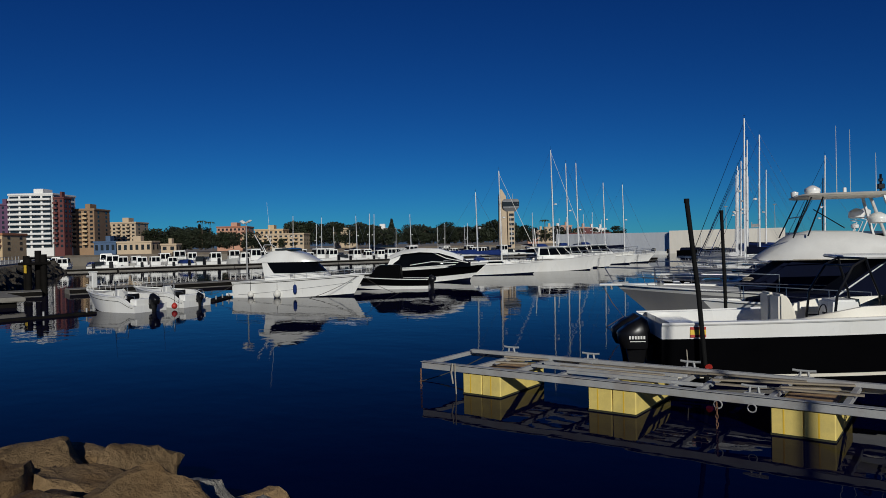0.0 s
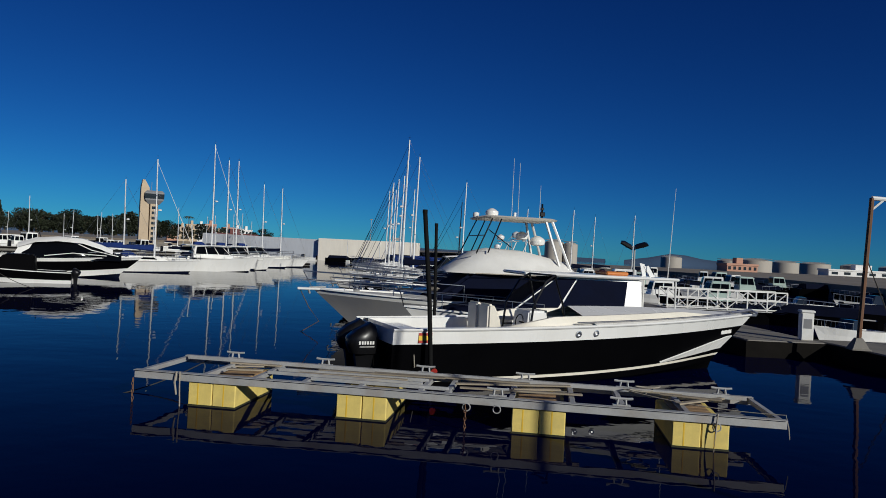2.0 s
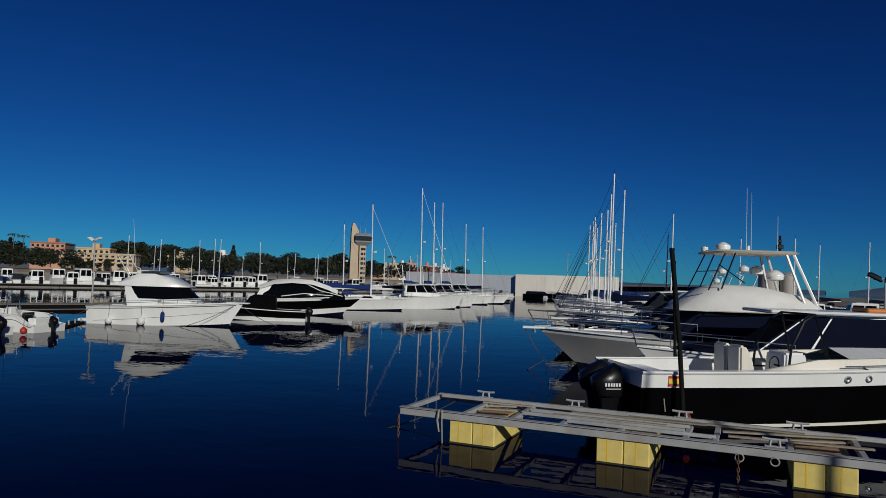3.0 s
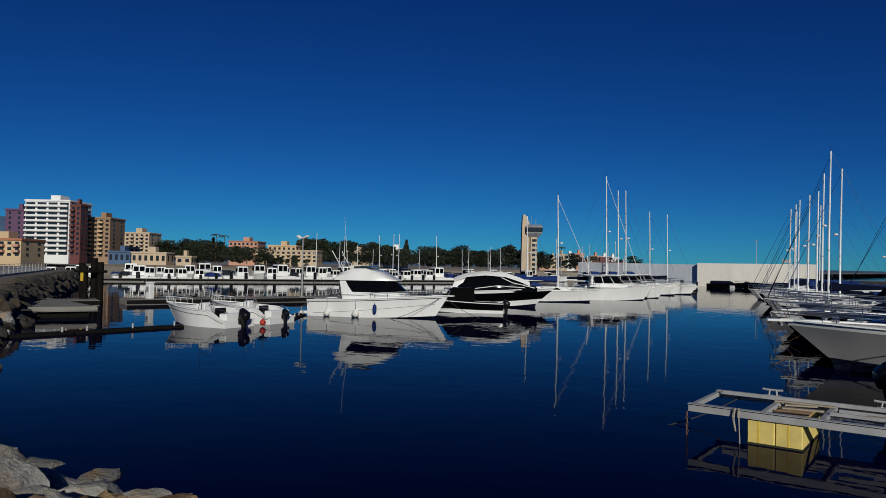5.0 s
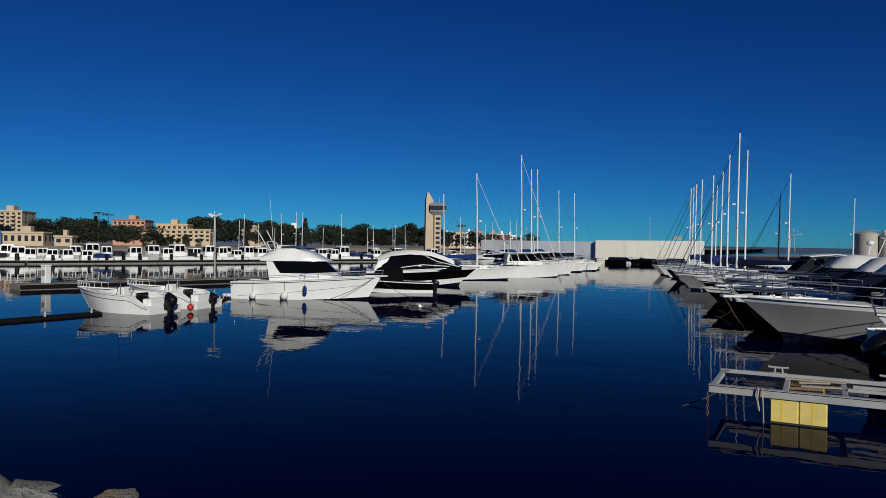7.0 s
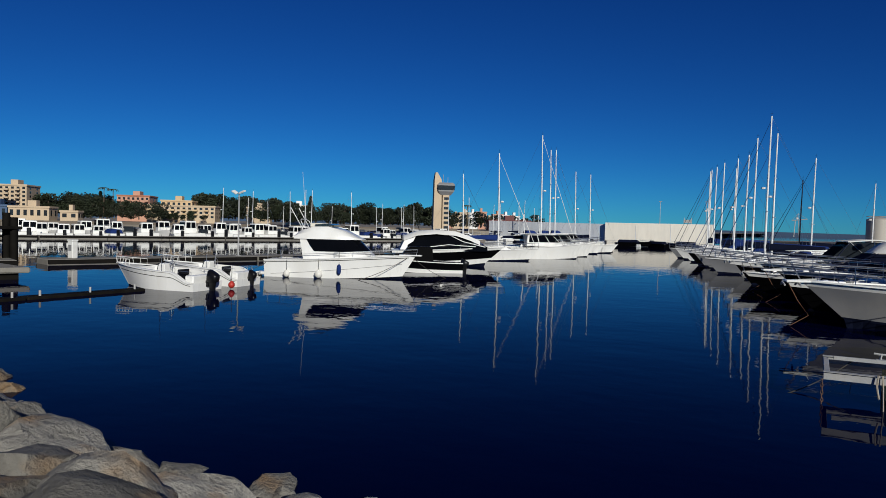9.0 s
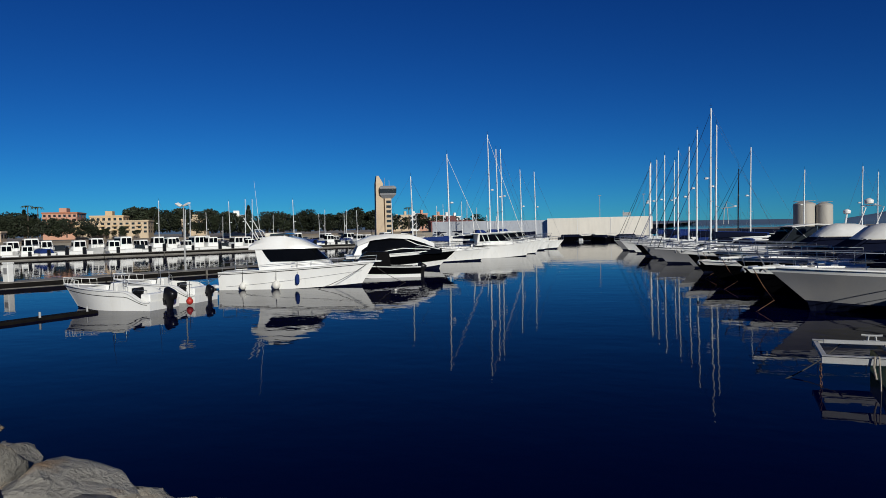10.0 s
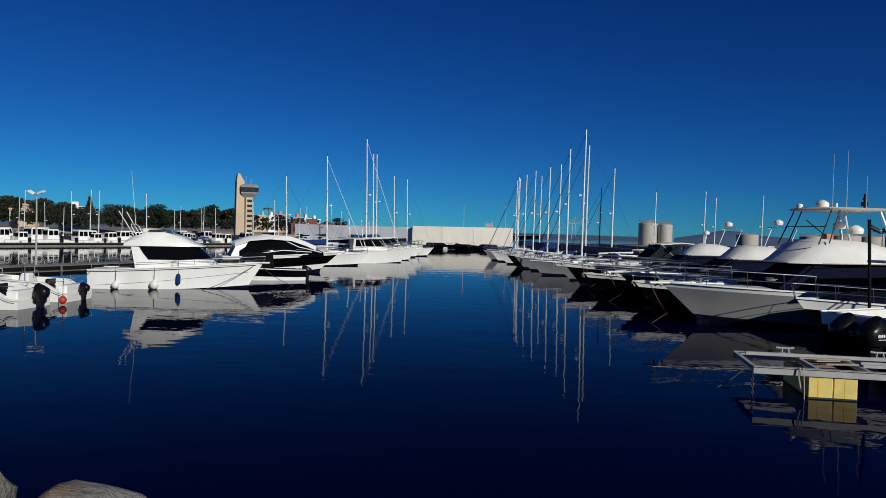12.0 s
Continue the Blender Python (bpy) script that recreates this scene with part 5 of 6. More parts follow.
def trawler(stern, bow, label):
    m, L = at(stern, bow)
    t = thing("trawler_yacht", m, label, "yacht", "white trawler yachts")
    h = Hull(L, 3.6, 1.1, 1.65, rake=1.2, draft=0.5, full=2.3, n=14)
    base_boat(t, h, side=M_WHITE, deck=M_DECK, rub=M_WHITE)
    fr = Frustum(L * 0.2, L * 0.68, 2.9, 1.3, 2.55, 1.3, 0.2, 0.12, 2.2)
    cab = smooth(part("deckhouse", fr.mesh(B(), 0.07), M_WHITE, t))
    for g in ("l", "r"):
        for k in range(3):
            b = B()
            fr.pane(b, g, 0.06 + 0.31 * k, 0.345 + 0.31 * k, 0.35, 0.92)
            part("side_window", b, M_GLASS, cab)
    b = B()
    fr.pane(b, "f", 0.03, 0.97, 0.35, 0.92)
    part("windscreen", b, M_GLASS, cab)
    b = B()
    box(b, L * 0.12, L * 0.56, -1.4, 1.4, 2.54, 2.62, 0.03)
    part("roof", b, M_WHITE, t)
    fr2 = Frustum(L * 0.22, L * 0.36, 1.6, 2.6, 2.95, 0.4, 0.1, 0.12)
    smooth(part("roof_locker", fr2.mesh(B(), 0.08), M_BLUE, t, "blue canvas bundle on the roof"))
    h.pulpit(t, M_STEEL, 0.6, 0.6, 0.018, 0.2)
    b = B()
    tube(b, [(L * 0.22, 0, 2.55), (L * 0.2, 0, 4.6)], 0.05, 6)
    tube(b, [(L * 0.21, -0.5, 3.9), (L * 0.21, 0.5, 3.9)], 0.02, 5)
    part("light_mast", b, M_WHITE, t)


def small_boat_proto(kind, rng):
    L = (5.2, 5.8, 6.4, 5.0, 7.5, 7.0)[kind]
    t = thing("moored_boat", pose(0, 0, 0), ("small white cabin fishing boat moored at a far pier", "small white open motorboat moored at a far pier", "white pilothouse boat with dark windows at a far pier", "small white boat under a blue cover at a far pier", "dark-hulled work boat with a pale green wheelhouse", "dark-hulled motorboat under a dark canvas cover")[kind], "boat", "small boats along the far piers")
    h = Hull(L, 2.2, 0.75, 1.05, rake=0.6, n=8)
    part("hull", h.band(B(), 0.0, 1.0, steps=2), M_WHITE if kind < 4 else M_BLACK, t)
    part("deck", h.deck(B(), drop=0.06), M_DECK, t)
    if kind in (0, 2, 4):
        fr = Frustum(L * (0.34 if kind == 4 else 0.3), L * (0.66 if kind == 2 else 0.56), 1.5, 0.75, (2.05, 0, 2.3, 0, 2.15)[kind], 0.35, 0.05, 0.1)
        c = part("wheelhouse", fr.mesh(B(), 0.04), M_GREENPAINT if kind == 4 else M_WHITE, t)
        for g in ("l", "r"):
            for a0, a1 in ((0.1, 0.48), (0.54, 0.92)):
                b = B()
                fr.pane(b, g, a0, a1, 0.45, 0.88)
                part("side_window", b, M_GLASS, c)
        for g in ("f", "b"):
            b = B()
            fr.pane(b, g, 0.08, 0.46, 0.42, 0.88)
            fr.pane(b, g, 0.54, 0.92, 0.42, 0.88)
            part("windscreen", b, M_GLASS, c)
    elif kind == 1:
        fr = Frustum(L * 0.45, L * 0.6, 1.3, 0.75, 1.45, 0.3, 0.0, 0.1)
        part("windscreen", fr.mesh(B(), 0.03), M_CLEAR, t)
    else:
        fr = Frustum(L * 0.08, L * 0.7, 2.0, 0.72, 1.3, 0.8, 0.1, 0.3)
        part("boat_cover", fr.mesh(B(), 0.1), M_NAVY if kind == 5 else M_BLUE, t)
    if kind in (0, 1, 3):
        b = B()
        box(b, -0.35, 0.02, -0.2, 0.2, 0.3, 1.25, 0.08)
        part("outboard_engine", b, M_BLACKPLASTIC, t)
    h.pulpit(t, M_STEEL, 0.65, 0.4, 0.016, 0, False)
    return t


dark_speedboat()
cabin_cruiser_c()
sportfisher((9.1, 16.6), (-1.75, 12.35), label="grey-hulled sportfishing yacht with canvas-covered flybridge and cream hardtop")

flybridge_boat()
cruiser_lines()
black_cruiser()
black_tender()
centre_console((-26.0, 8.2), (-31.3, 7.5), "white open motorboat with a black outboard and centre console")
centre_console((-26.4, 11.3), (-31.4, 10.4), "white open motorboat with padded stern bench", size=0.58)
fender(pose(-25.7, 9.4, 0.2), 0.16, 0.4, M_RED, "round red buoy floating between the open boats", ball=True)

# low dark mooring boom that the open boats lie to
for a, c in (((-28.6, -4.2), (-28.3, 1.0)), ((-28.3, 1.05), (-28.0, 6.2)), ((-31.9, 11.6), (-30.0, 14.6)), ((-28.4, 13.5), (-30.6, 16.4))):
    a, c = Vector(a), Vector(c)
    d = c - a
    t = thing("mooring_boom", Matrix.Translation((a.x, a.y, 0)) @ Matrix.Rotation(math.atan2(d.y, d.x), 4, "Z"), "low dark floating timber boom", "boom", "floating booms by the open boats")
    b = B()
    box(b, 0, d.length, -0.34, 0.34, -0.2, 0.12, 0.05)
    part("deck_timber", b, M_BOOM, t)
    for x in (0.5, d.length / 2, d.length - 0.5):
        b = B()
        tube(b, [(x, -0.25, 0.1), (x, -0.25, 0.34)], 0.045, 6)
        part("bollard", b, M_GALV, t)

# right-hand row, bows to the channel; dark hulls and covers, blackened further for the row's shade
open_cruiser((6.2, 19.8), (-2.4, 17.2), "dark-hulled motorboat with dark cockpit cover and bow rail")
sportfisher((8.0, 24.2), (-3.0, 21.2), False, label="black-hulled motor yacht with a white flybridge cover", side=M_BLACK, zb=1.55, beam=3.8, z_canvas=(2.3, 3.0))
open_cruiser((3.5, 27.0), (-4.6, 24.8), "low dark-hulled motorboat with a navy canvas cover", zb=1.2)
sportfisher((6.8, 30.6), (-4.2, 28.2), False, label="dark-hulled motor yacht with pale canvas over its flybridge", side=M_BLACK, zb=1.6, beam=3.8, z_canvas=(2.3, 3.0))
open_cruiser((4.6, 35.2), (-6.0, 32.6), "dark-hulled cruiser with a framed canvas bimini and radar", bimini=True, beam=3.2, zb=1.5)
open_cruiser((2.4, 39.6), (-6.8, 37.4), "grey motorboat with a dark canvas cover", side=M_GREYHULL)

RS = random.Random(5)
for i, (x, y, h) in enumerate(((-4.8, 44.2, 12.2), (-4.5, 47.6, 11.3), (-6.2, 50.9, 11.4), (-7.1, 54.2, 10.3), (-8.3, 57.4, 10.3), (-1.75, 60.5, 10.5), (-10.2, 63.7, 10.5), (-11.7, 70.2, 10.6), (-12.8, 73.5, 10.4), (-2.9, 67.0, 8.9), (-10.3, 77.0, 11.0), (-13.6, 81.0, 11.2), (-14.2, 85.0, 11.0))):
    d = Vector((-0.975, -0.22))
    L = 9.0 + 0.25 * (h - 10) + RS.uniform(-0.4, 0.6)
    s = Vector((x, y)) - d * 0.56 * L
    e = s + d * L
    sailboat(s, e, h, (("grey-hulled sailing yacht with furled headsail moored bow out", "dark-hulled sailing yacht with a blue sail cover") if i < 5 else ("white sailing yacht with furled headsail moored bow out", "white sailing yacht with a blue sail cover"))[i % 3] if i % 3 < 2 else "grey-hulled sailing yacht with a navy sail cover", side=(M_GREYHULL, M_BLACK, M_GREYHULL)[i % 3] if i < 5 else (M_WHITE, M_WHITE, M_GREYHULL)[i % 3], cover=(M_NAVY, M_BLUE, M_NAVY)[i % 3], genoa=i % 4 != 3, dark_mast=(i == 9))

# left-hand row
for i, (x, y, h) in enumerate(((-28.4, 47.3, 10.3), (-27.4, 56.4, 13.1), (-28.2, 61.5, 12.1), (-29.2, 66.2, 12.6), (-29.0, 73.6, 10.6), (-28.6, 79.0, 10.6), (-34.8, 52.6, 8.8))):
    d = Vector((0.78, 0.62)).normalized()
    L = 9.2 + 0.2 * (h - 10)
    s = Vector((x, y)) - d * 0.56 * L
    sailboat(s, s + d * L, h, ("white sailing yacht with a blue sail cover", "white sailing yacht with furled headsail")[i % 2], cover=(M_BLUE, M_NAVY)[i % 2], genoa=(i in (0, 1)), headsail=M_CANVAS)
trawler((-30.2, 53.6), (-23.2, 59.0), "white trawler yacht with black side windows")
trawler((-31.0, 60.4), (-24.0, 65.8), "second white trawler yacht along the pier")
trawler((-33.5, 71.0), (-26.0, 76.5), "white trawler yacht farther along the pier")

# small boats along the far piers
protos = [small_boat_proto(k, RS) for k in range(6)]
proto_used = [False] * 6


def small_boat(x, y, a, kinds=(0, 0, 1, 2, 1, 0, 3, 2, 1, 0), size=1.0):
    k = RS.choice(kinds)
    m = pose(x, y, RS.uniform(-0.05, 0.03), 0, 0, a)
    if not proto_used[k]:
        proto_used[k] = True
        protos[k].matrix_world = m
        return
    o = copy_thing(protos[k], m)
    f = size * RS.uniform(0.82, 1.15)
    o.scale = (f, f * RS.uniform(0.92, 1.08), f * RS.uniform(0.9, 1.05))


PC = [Vector(p) for p in ((-107, 34), (-98, 46), (-87, 70), (-80, 88), (-66, 118))]
for a, c in zip(PC, PC[1:]):
    d = (c - a)
    nrm = Vector((-d.y, d.x)).normalized()
    n = int(d.length / 2.35)
    ang = math.degrees(math.atan2(nrm.y, nrm.x))
    for k in range(n):
        p = a + d * ((k + 0.5) / n) + nrm * 1.6
        if RS.random() < 0.93:
            small_boat(p.x, p.y, ang + RS.uniform(-7, 7), size=1.15)
        if k % 5 != 2:
            q = a + d * ((k + 0.5) / n) + nrm * RS.uniform(14, 17)
            small_boat(q.x, q.y, ang + 180 + RS.uniform(-6, 6), size=1.3)
for k in range(15):
    small_boat(-39 + 2.6 * k + RS.uniform(-0.8, 0.8), 128 + RS.uniform(-3, 3), RS.choice((0, 180, 20, 160, -90)) + RS.uniform(-12, 12), (5, 1, 3, 5, 1), 0.8)
# work boats beyond the right-hand pier
for x, y, a in ((20.5, 30.5, 200), (24.5, 28.0, 160), (28.5, 31.5, 190), (33.5, 29.0, 170), (22.0, 39.0, 185), (28.0, 42.0, 175), (34.0, 44.0, 190), (39.5, 34.0, 180), (18.5, 46.0, 190), (17.0, 54.0, 185), (25.0, 56.0, 175), (13.5, 62.0, 190), (20.0, 66.0, 180), (30.0, 70.0, 185), (12.0, 72.0, 190)):
    small_boat(x, y, a, (5, 5, 1, 4, 5, 1) if y < 33 else (5, 0, 4, 2, 1, 5))
for x, y, a in ((22.5, 22.5, 205), (28.5, 23.5, 195), (34.0, 22.5, 190)):
    small_boat(x, y, a, (5, 1), 0.85)

for k in range(26):
    small_boat(RS.uniform(14, 48), RS.uniform(62, 112), RS.choice((180, 190, 5, 170)), (5, 5, 1, 0, 4))

# far masts behind the left-hand basin: one small yacht repeated
proto = sailboat((-84, 96), (-79.5, 100), 9.2, "small white sailing yacht among the far moorings", beam=2.4, genoa=False, cover=M_NAVY, group="far sailing yachts")
for k in range(22):
    u = k / 21
    x, y = -104 + 44 * u + RS.uniform(-6, 6), 84 + 66 * u + RS.uniform(-8, 8)
    s = copy_thing(proto, pose(x, y, 0, 0, 0, RS.choice((35, 40, 215, 220))))
    f = RS.uniform(0.7, 1.08)
    s.scale = (f, f, f)
for k in range(4):
    copy_thing(proto, pose(8 + 4.5 * k + RS.uniform(-1, 1), 86 + RS.uniform(-10, 10), 0, 0, 0, 190))

# ---- pier furniture ----
def floodlight(x, y, z0, h, label, head=None, size=1.0):
    t = thing("lamp_post", pose(x, y, z0), label, "lamp post")
    b = B()
    tube(b, [(0, 0, 0), (0, 0, h)], 0.07, 8, 0.045)
    smooth(part("column", b, M_GALV, t))
    b = B()
    box(b, -0.15, 0.15, -0.15, 0.15, 0, 0.05, 0.01)
    part("base_plate", b, M_GALV, t)
    b = B()
    tube(b, [(-0.5, 0, h - 0.05), (0, 0, h), (0.5, 0, h - 0.02)], 0.03, 6)
    part("cross_arm", b, M_GALV, t)
    for sx, a in ((-0.45, 28), (0.35, -18)):
        b = B()
        loft(b, [[Vector((-w, -d, z)), Vector((w, -d, z)), Vector((w, d, z)), Vector((-w, d, z))] for w, d, z in ((0.34 * size, 0.2 * size, -0.05), (0.36 * size, 0.22 * size, 0.03), (0.22 * size, 0.12 * size, 0.14 * size))])
        p = part("floodlight_head", b, head or M_BLACKPLASTIC, t)
        p.matrix_basis = pose(sx, 0, h + 0.06, 18, a, 0)
    return t


floodlight(11.6, 27.2, 0.6, 3.4, "grey steel lamp post with two dark floodlights on the pier")
floodlight(-42.8, 27.6, 0.38, 5.1, "slim lamp post with pale floodlights on the concrete pier", M_WHITEPAINT, 0.75)


def pedestal(x, y, z, s=1.0):
    t = thing("service_pedestal", pose(x, y, z), "white service pedestal standing on the pier", "pedestal", "service pedestals on the piers")
    b = B()
    box(b, -0.22 * s, 0.22 * s, -0.18 * s, 0.18 * s, 0, 1.02 * s, 0.03)
    part("cabinet", b, M_WHITEPAINT, t)
    b = B()
    box(b, -0.25 * s, 0.25 * s, -0.21 * s, 0.21 * s, 1.02 * s, 1.12 * s, 0.03)
    part("cap", b, M_WHITEPAINT, t)
    b = B()
    box(b, -0.14 * s, 0.14 * s, -0.19 * s, -0.178 * s, 0.45 * s, 0.8 * s)
    part("socket_panel", b, M_GREYHULL, t)


pedestal(16.4, 15.0, 0.6)
pedestal(-46.4, 15.6, 0.38, 1.15)
pedestal(12.2, 29.8, 0.6, 1.5)
pedestal(11.6, 33.0, 0.6, 1.3)

# white truss gangway
def gangway():
    a, c = Vector((13.4, 28.2, 0.75)), Vector((20.1, 29.6, 0.95))
    d = c - a
    t = thing("gangway", Matrix.Translation(a) @ Matrix.Rotation(math.atan2(d.y, d.x), 4, "Z"), "white painted truss gangway with crossed side rails", "gangway")
    L, n = d.length, 6
    b = B()
    box(b, 0, L, -0.6, 0.6, -0.05, 0.0)
    part("walkway", b, M_GALV, t)
    for y in (-0.62, 0.62):
        for z in (0.08, 0.58, 1.08):
            b = B()
            box(b, 0, L, y - 0.035, y + 0.035, z - 0.035, z + 0.035, 0.006)
            part("rail", b, M_WHITEPAINT, t)
        for k in range(n + 1):
            b = B()
            box(b, L * k / n - 0.035, L * k / n + 0.035, y - 0.03, y + 0.03, 0, 1.08)
            part("stanchion", b, M_WHITEPAINT, t)
        for k in range(n):
            x0, x1 = L * k / n, L * (k + 1) / n
            z0, z1 = (0.1, 1.05) if k % 2 else (1.05, 0.1)
            b = B()
            tube(b, [(x0, y, z0), (x1, y, z1)], 0.032, 4)
            part("diagonal", b, M_WHITEPAINT, t)


gangway()

# tall steel frame on the quay
t = thing("hoist_frame", pose(17.2, 12.5, 0.62), "rust-streaked steel portal frame standing on the quay", "frame")
b = B()
box(b, -0.3, 0.3, -0.3, 0.3, 0, 0.06, 0.01)
loft(b, [[Vector((-w, -w, z)), Vector((w, -w, z)), Vector((w, w, z)), Vector((-w, w, z))] for w, z in ((0.26, 0.06), (0.1, 0.4))])
part("foot", b, M_CONC, t)
b = B()
tube(b, [(0, 0, 0.1), (0.25, 0.1, 5.1)], 0.075, 8)
part("upright", b, M_RUST, t)
b = B()
tube(b, [(0.25, 0.1, 5.1), (3.6, 0.9, 5.0)], 0.075, 8)
part("crossbar", b, M_WHITEPAINT, t)
b = B()
tube(b, [(0.25, 0.1, 4.7), (0.65, 0.2, 5.05)], 0.04, 6)
part("brace", b, M_WHITEPAINT, t)
b = B()
tube(b, [(0.2, 0.1, 3.0), (1.6, 0.5, 0.0)], 0.02, 5)
part("stay", b, M_DARKROPE, t)
b = B()
tube(b, [(3.6, 0.9, 5.0), (3.8, 0.95, 0.1)], 0.075, 8)
part("upright", b, M_RUST, t)

# dark dolphin piles at the pier's end
t = thing("mooring_dolphin", pose(-49.2, 12.6, 0), "cluster of dark timber piles at the pier end", "piles")
for x, y, h in ((-0.7, -0.4, 3.0), (-0.1, 0.2, 3.4), (0.6, 0.3, 3.1), (0.3, -0.7, 2.8)):
    b = B()
    tube(b, [(x, y, -1), (x, y, h)], 0.24, 10)
    smooth(part("timber_post", b, M_BOOM, t))
b = B()
box(b, -1.0, 0.9, -0.9, 0.7, 2.3, 2.5, 0.03)
part("cap_beam", b, M_BOOM, t)
b = B()
box(b, 0.25, 0.6, -1.0, -0.96, 1.7, 2.3)
part("sign", b, M_YELLOWP, t, "small faded yellow sign")

# ---- boulders of the bank ----
def rock_mesh(seed, material):
    r = random.Random(seed)
    b = B()
    bmesh.ops.create_cube(b, size=2)
    bmesh.ops.subdivide_edges(b, edges=b.edges[:], cuts=7, use_grid_fill=True)
    off = Vector((seed * 7.3, seed * 3.1, seed * 1.7))
    cuts = [(Vector((r.uniform(-1, 1), r.uniform(-1, 1), r.uniform(-0.6, 1))).normalized(), r.uniform(0.68, 0.98)) for _ in range(9)]
    for v in b.verts:
        p = v.co.copy()
        p = p.lerp(p.normalized() * 1.15, 0.42)
        for nrm, dist in cuts:
            e = p.dot(nrm) - dist
            if e > 0:
                p -= nrm * e * 0.9
        p += 0.1 * noise.noise_vector(p * 1.3 + off) + 0.08 * noise.noise_vector(p * 3.2 + off) + 0.03 * noise.noise_vector(p * 8.0 + off)
        v.co = p
    me = bpy.data.meshes.new("boulder")
    bmesh.ops.recalc_face_normals(b, faces=b.faces)
    b.to_mesh(me)
    b.free()
    me.materials.append(material)
    for p in me.polygons:
        p.use_smooth = True
    me.set_sharp_from_angle(angle=radians(28))
    return me


ROCKS = [rock_mesh(k + 1, M_ROCK) for k in range(14)]
BROWN_ROCKS = [rock_mesh(k + 51, M_ROCKBROWN) for k in range(8)]
SHADED_ROCKS = [rock_mesh(k + 31, M_ROCKSHADE) for k in range(8)]
bank_thing = bpy.data.objects["bank"]
RR = random.Random(11)


def shore_point(s):
    """A place along the waterline by its length from the first vertex, with the inland direction."""
    for a, c in zip(SHORE, SHORE[1:]):
        a, c = Vector(a), Vector(c)
        l = (c - a).length
        if s <= l:
            d = (c - a).normalized()
            n = Vector((d.y, -d.x))
            return a + d * s, n if n.y < 0 else -n, d
        s -= l
    return Vector(SHORE[-1]), Vector((0, -1)), Vector((-1, 0))


def boulder(meshes, x, y, z, k, tilt=0.2, flat=1.0):
    o = new("boulder", RR.choice(meshes))
    o.parent = bank_thing
    o.matrix_basis = Matrix.LocRotScale((x, y, z), Euler((RR.uniform(-tilt, tilt) + 0.15, RR.uniform(-tilt, tilt), RR.uniform(0, 6.28))), (k * RR.uniform(0.95, 1.35), k * RR.uniform(0.8, 1.05), k * flat * RR.uniform(0.66, 0.9)))


# rows of boulders climbing from the waterline to the kerb, large ones with smaller ones wedged between
s = 36.0
while s < 95:
    big = -18 < shore_point(s)[0].x < -4.5   # the stretch of large grey blocks
    for j, (off, z, size) in enumerate(((0.55, -0.2, 0.6), (1.6, 0.2, 0.72), (2.75, 0.58, 0.76), (3.85, 0.95, 0.66)) if big else ((0.1, -0.25, 0.46), (0.85, 0.0, 0.5), (1.65, 0.27, 0.53), (2.5, 0.56, 0.55), (3.35, 0.86, 0.54), (4.1, 1.1, 0.46))):
        p, n, d = shore_point(s + RR.uniform(-0.25, 0.25) + (0.5 if j % 2 else 0))
        far = p.x < -19
        q = p + n * ((off * 0.36 if far else off) + RR.uniform(-0.15, 0.15))
        kinds = BROWN_ROCKS if p.x > -4.5 and j > 0 and RR.random() < 0.75 else ROCKS
        # lower far rows take the stone with shade in its colour
        if far and j < 2:
            kinds = SHADED_ROCKS
        boulder(kinds, q.x, q.y, (z * 1.05 if far else z) + RR.uniform(-0.12, 0.08), size * RR.uniform(0.78, 1.18))
        if not far and RR.random() < 0.55:
            w = q + d * RR.uniform(0.4, 0.6) + n * RR.uniform(-0.3, 0.3)
            boulder(kinds, w.x, w.y, z + 0.05, size * RR.uniform(0.32, 0.5), 0.5)
    s += 1.45 if big else 1.0
RR = random.Random(11)
# steep heap of brown blocks where the bank turns
for x, y, z, k in ((0.95, -8.75, 0.62, 0.52), (1.75, -8.75, 0.66, 0.56), (2.6, -8.7, 0.62, 0.6), (3.5, -8.6, 0.55, 0.55), (1.3, -9.45, 0.82, 0.55), (2.2, -9.5, 0.85, 0.58), (3.1, -9.5, 0.85, 0.58), (4.0, -9.5, 0.8, 0.58), (0.5, -9.3, 0.6, 0.5), (1.5, -8.1, 0.2, 0.55), (2.5, -8.0, 0.2, 0.55), (3.5, -7.9, 0.15, 0.5), (2.0, -10.3, 1.0, 0.5), (3.0, -10.3, 1.02, 0.5), (4.4, -8.8, 0.5, 0.5)):
    boulder(BROWN_ROCKS if RR.random() < 0.7 else ROCKS, x, y, z, k * 0.88, 0.3, 1.25)
for x, y in ((1.35, -8.4), (2.2, -8.35), (3.05, -8.25), (1.8, -9.1), (2.7, -9.1), (0.9, -8.2), (3.9, -8.2)):
    boulder(ROCKS, x, y, 0.55, 0.24, 0.5, 1.2)
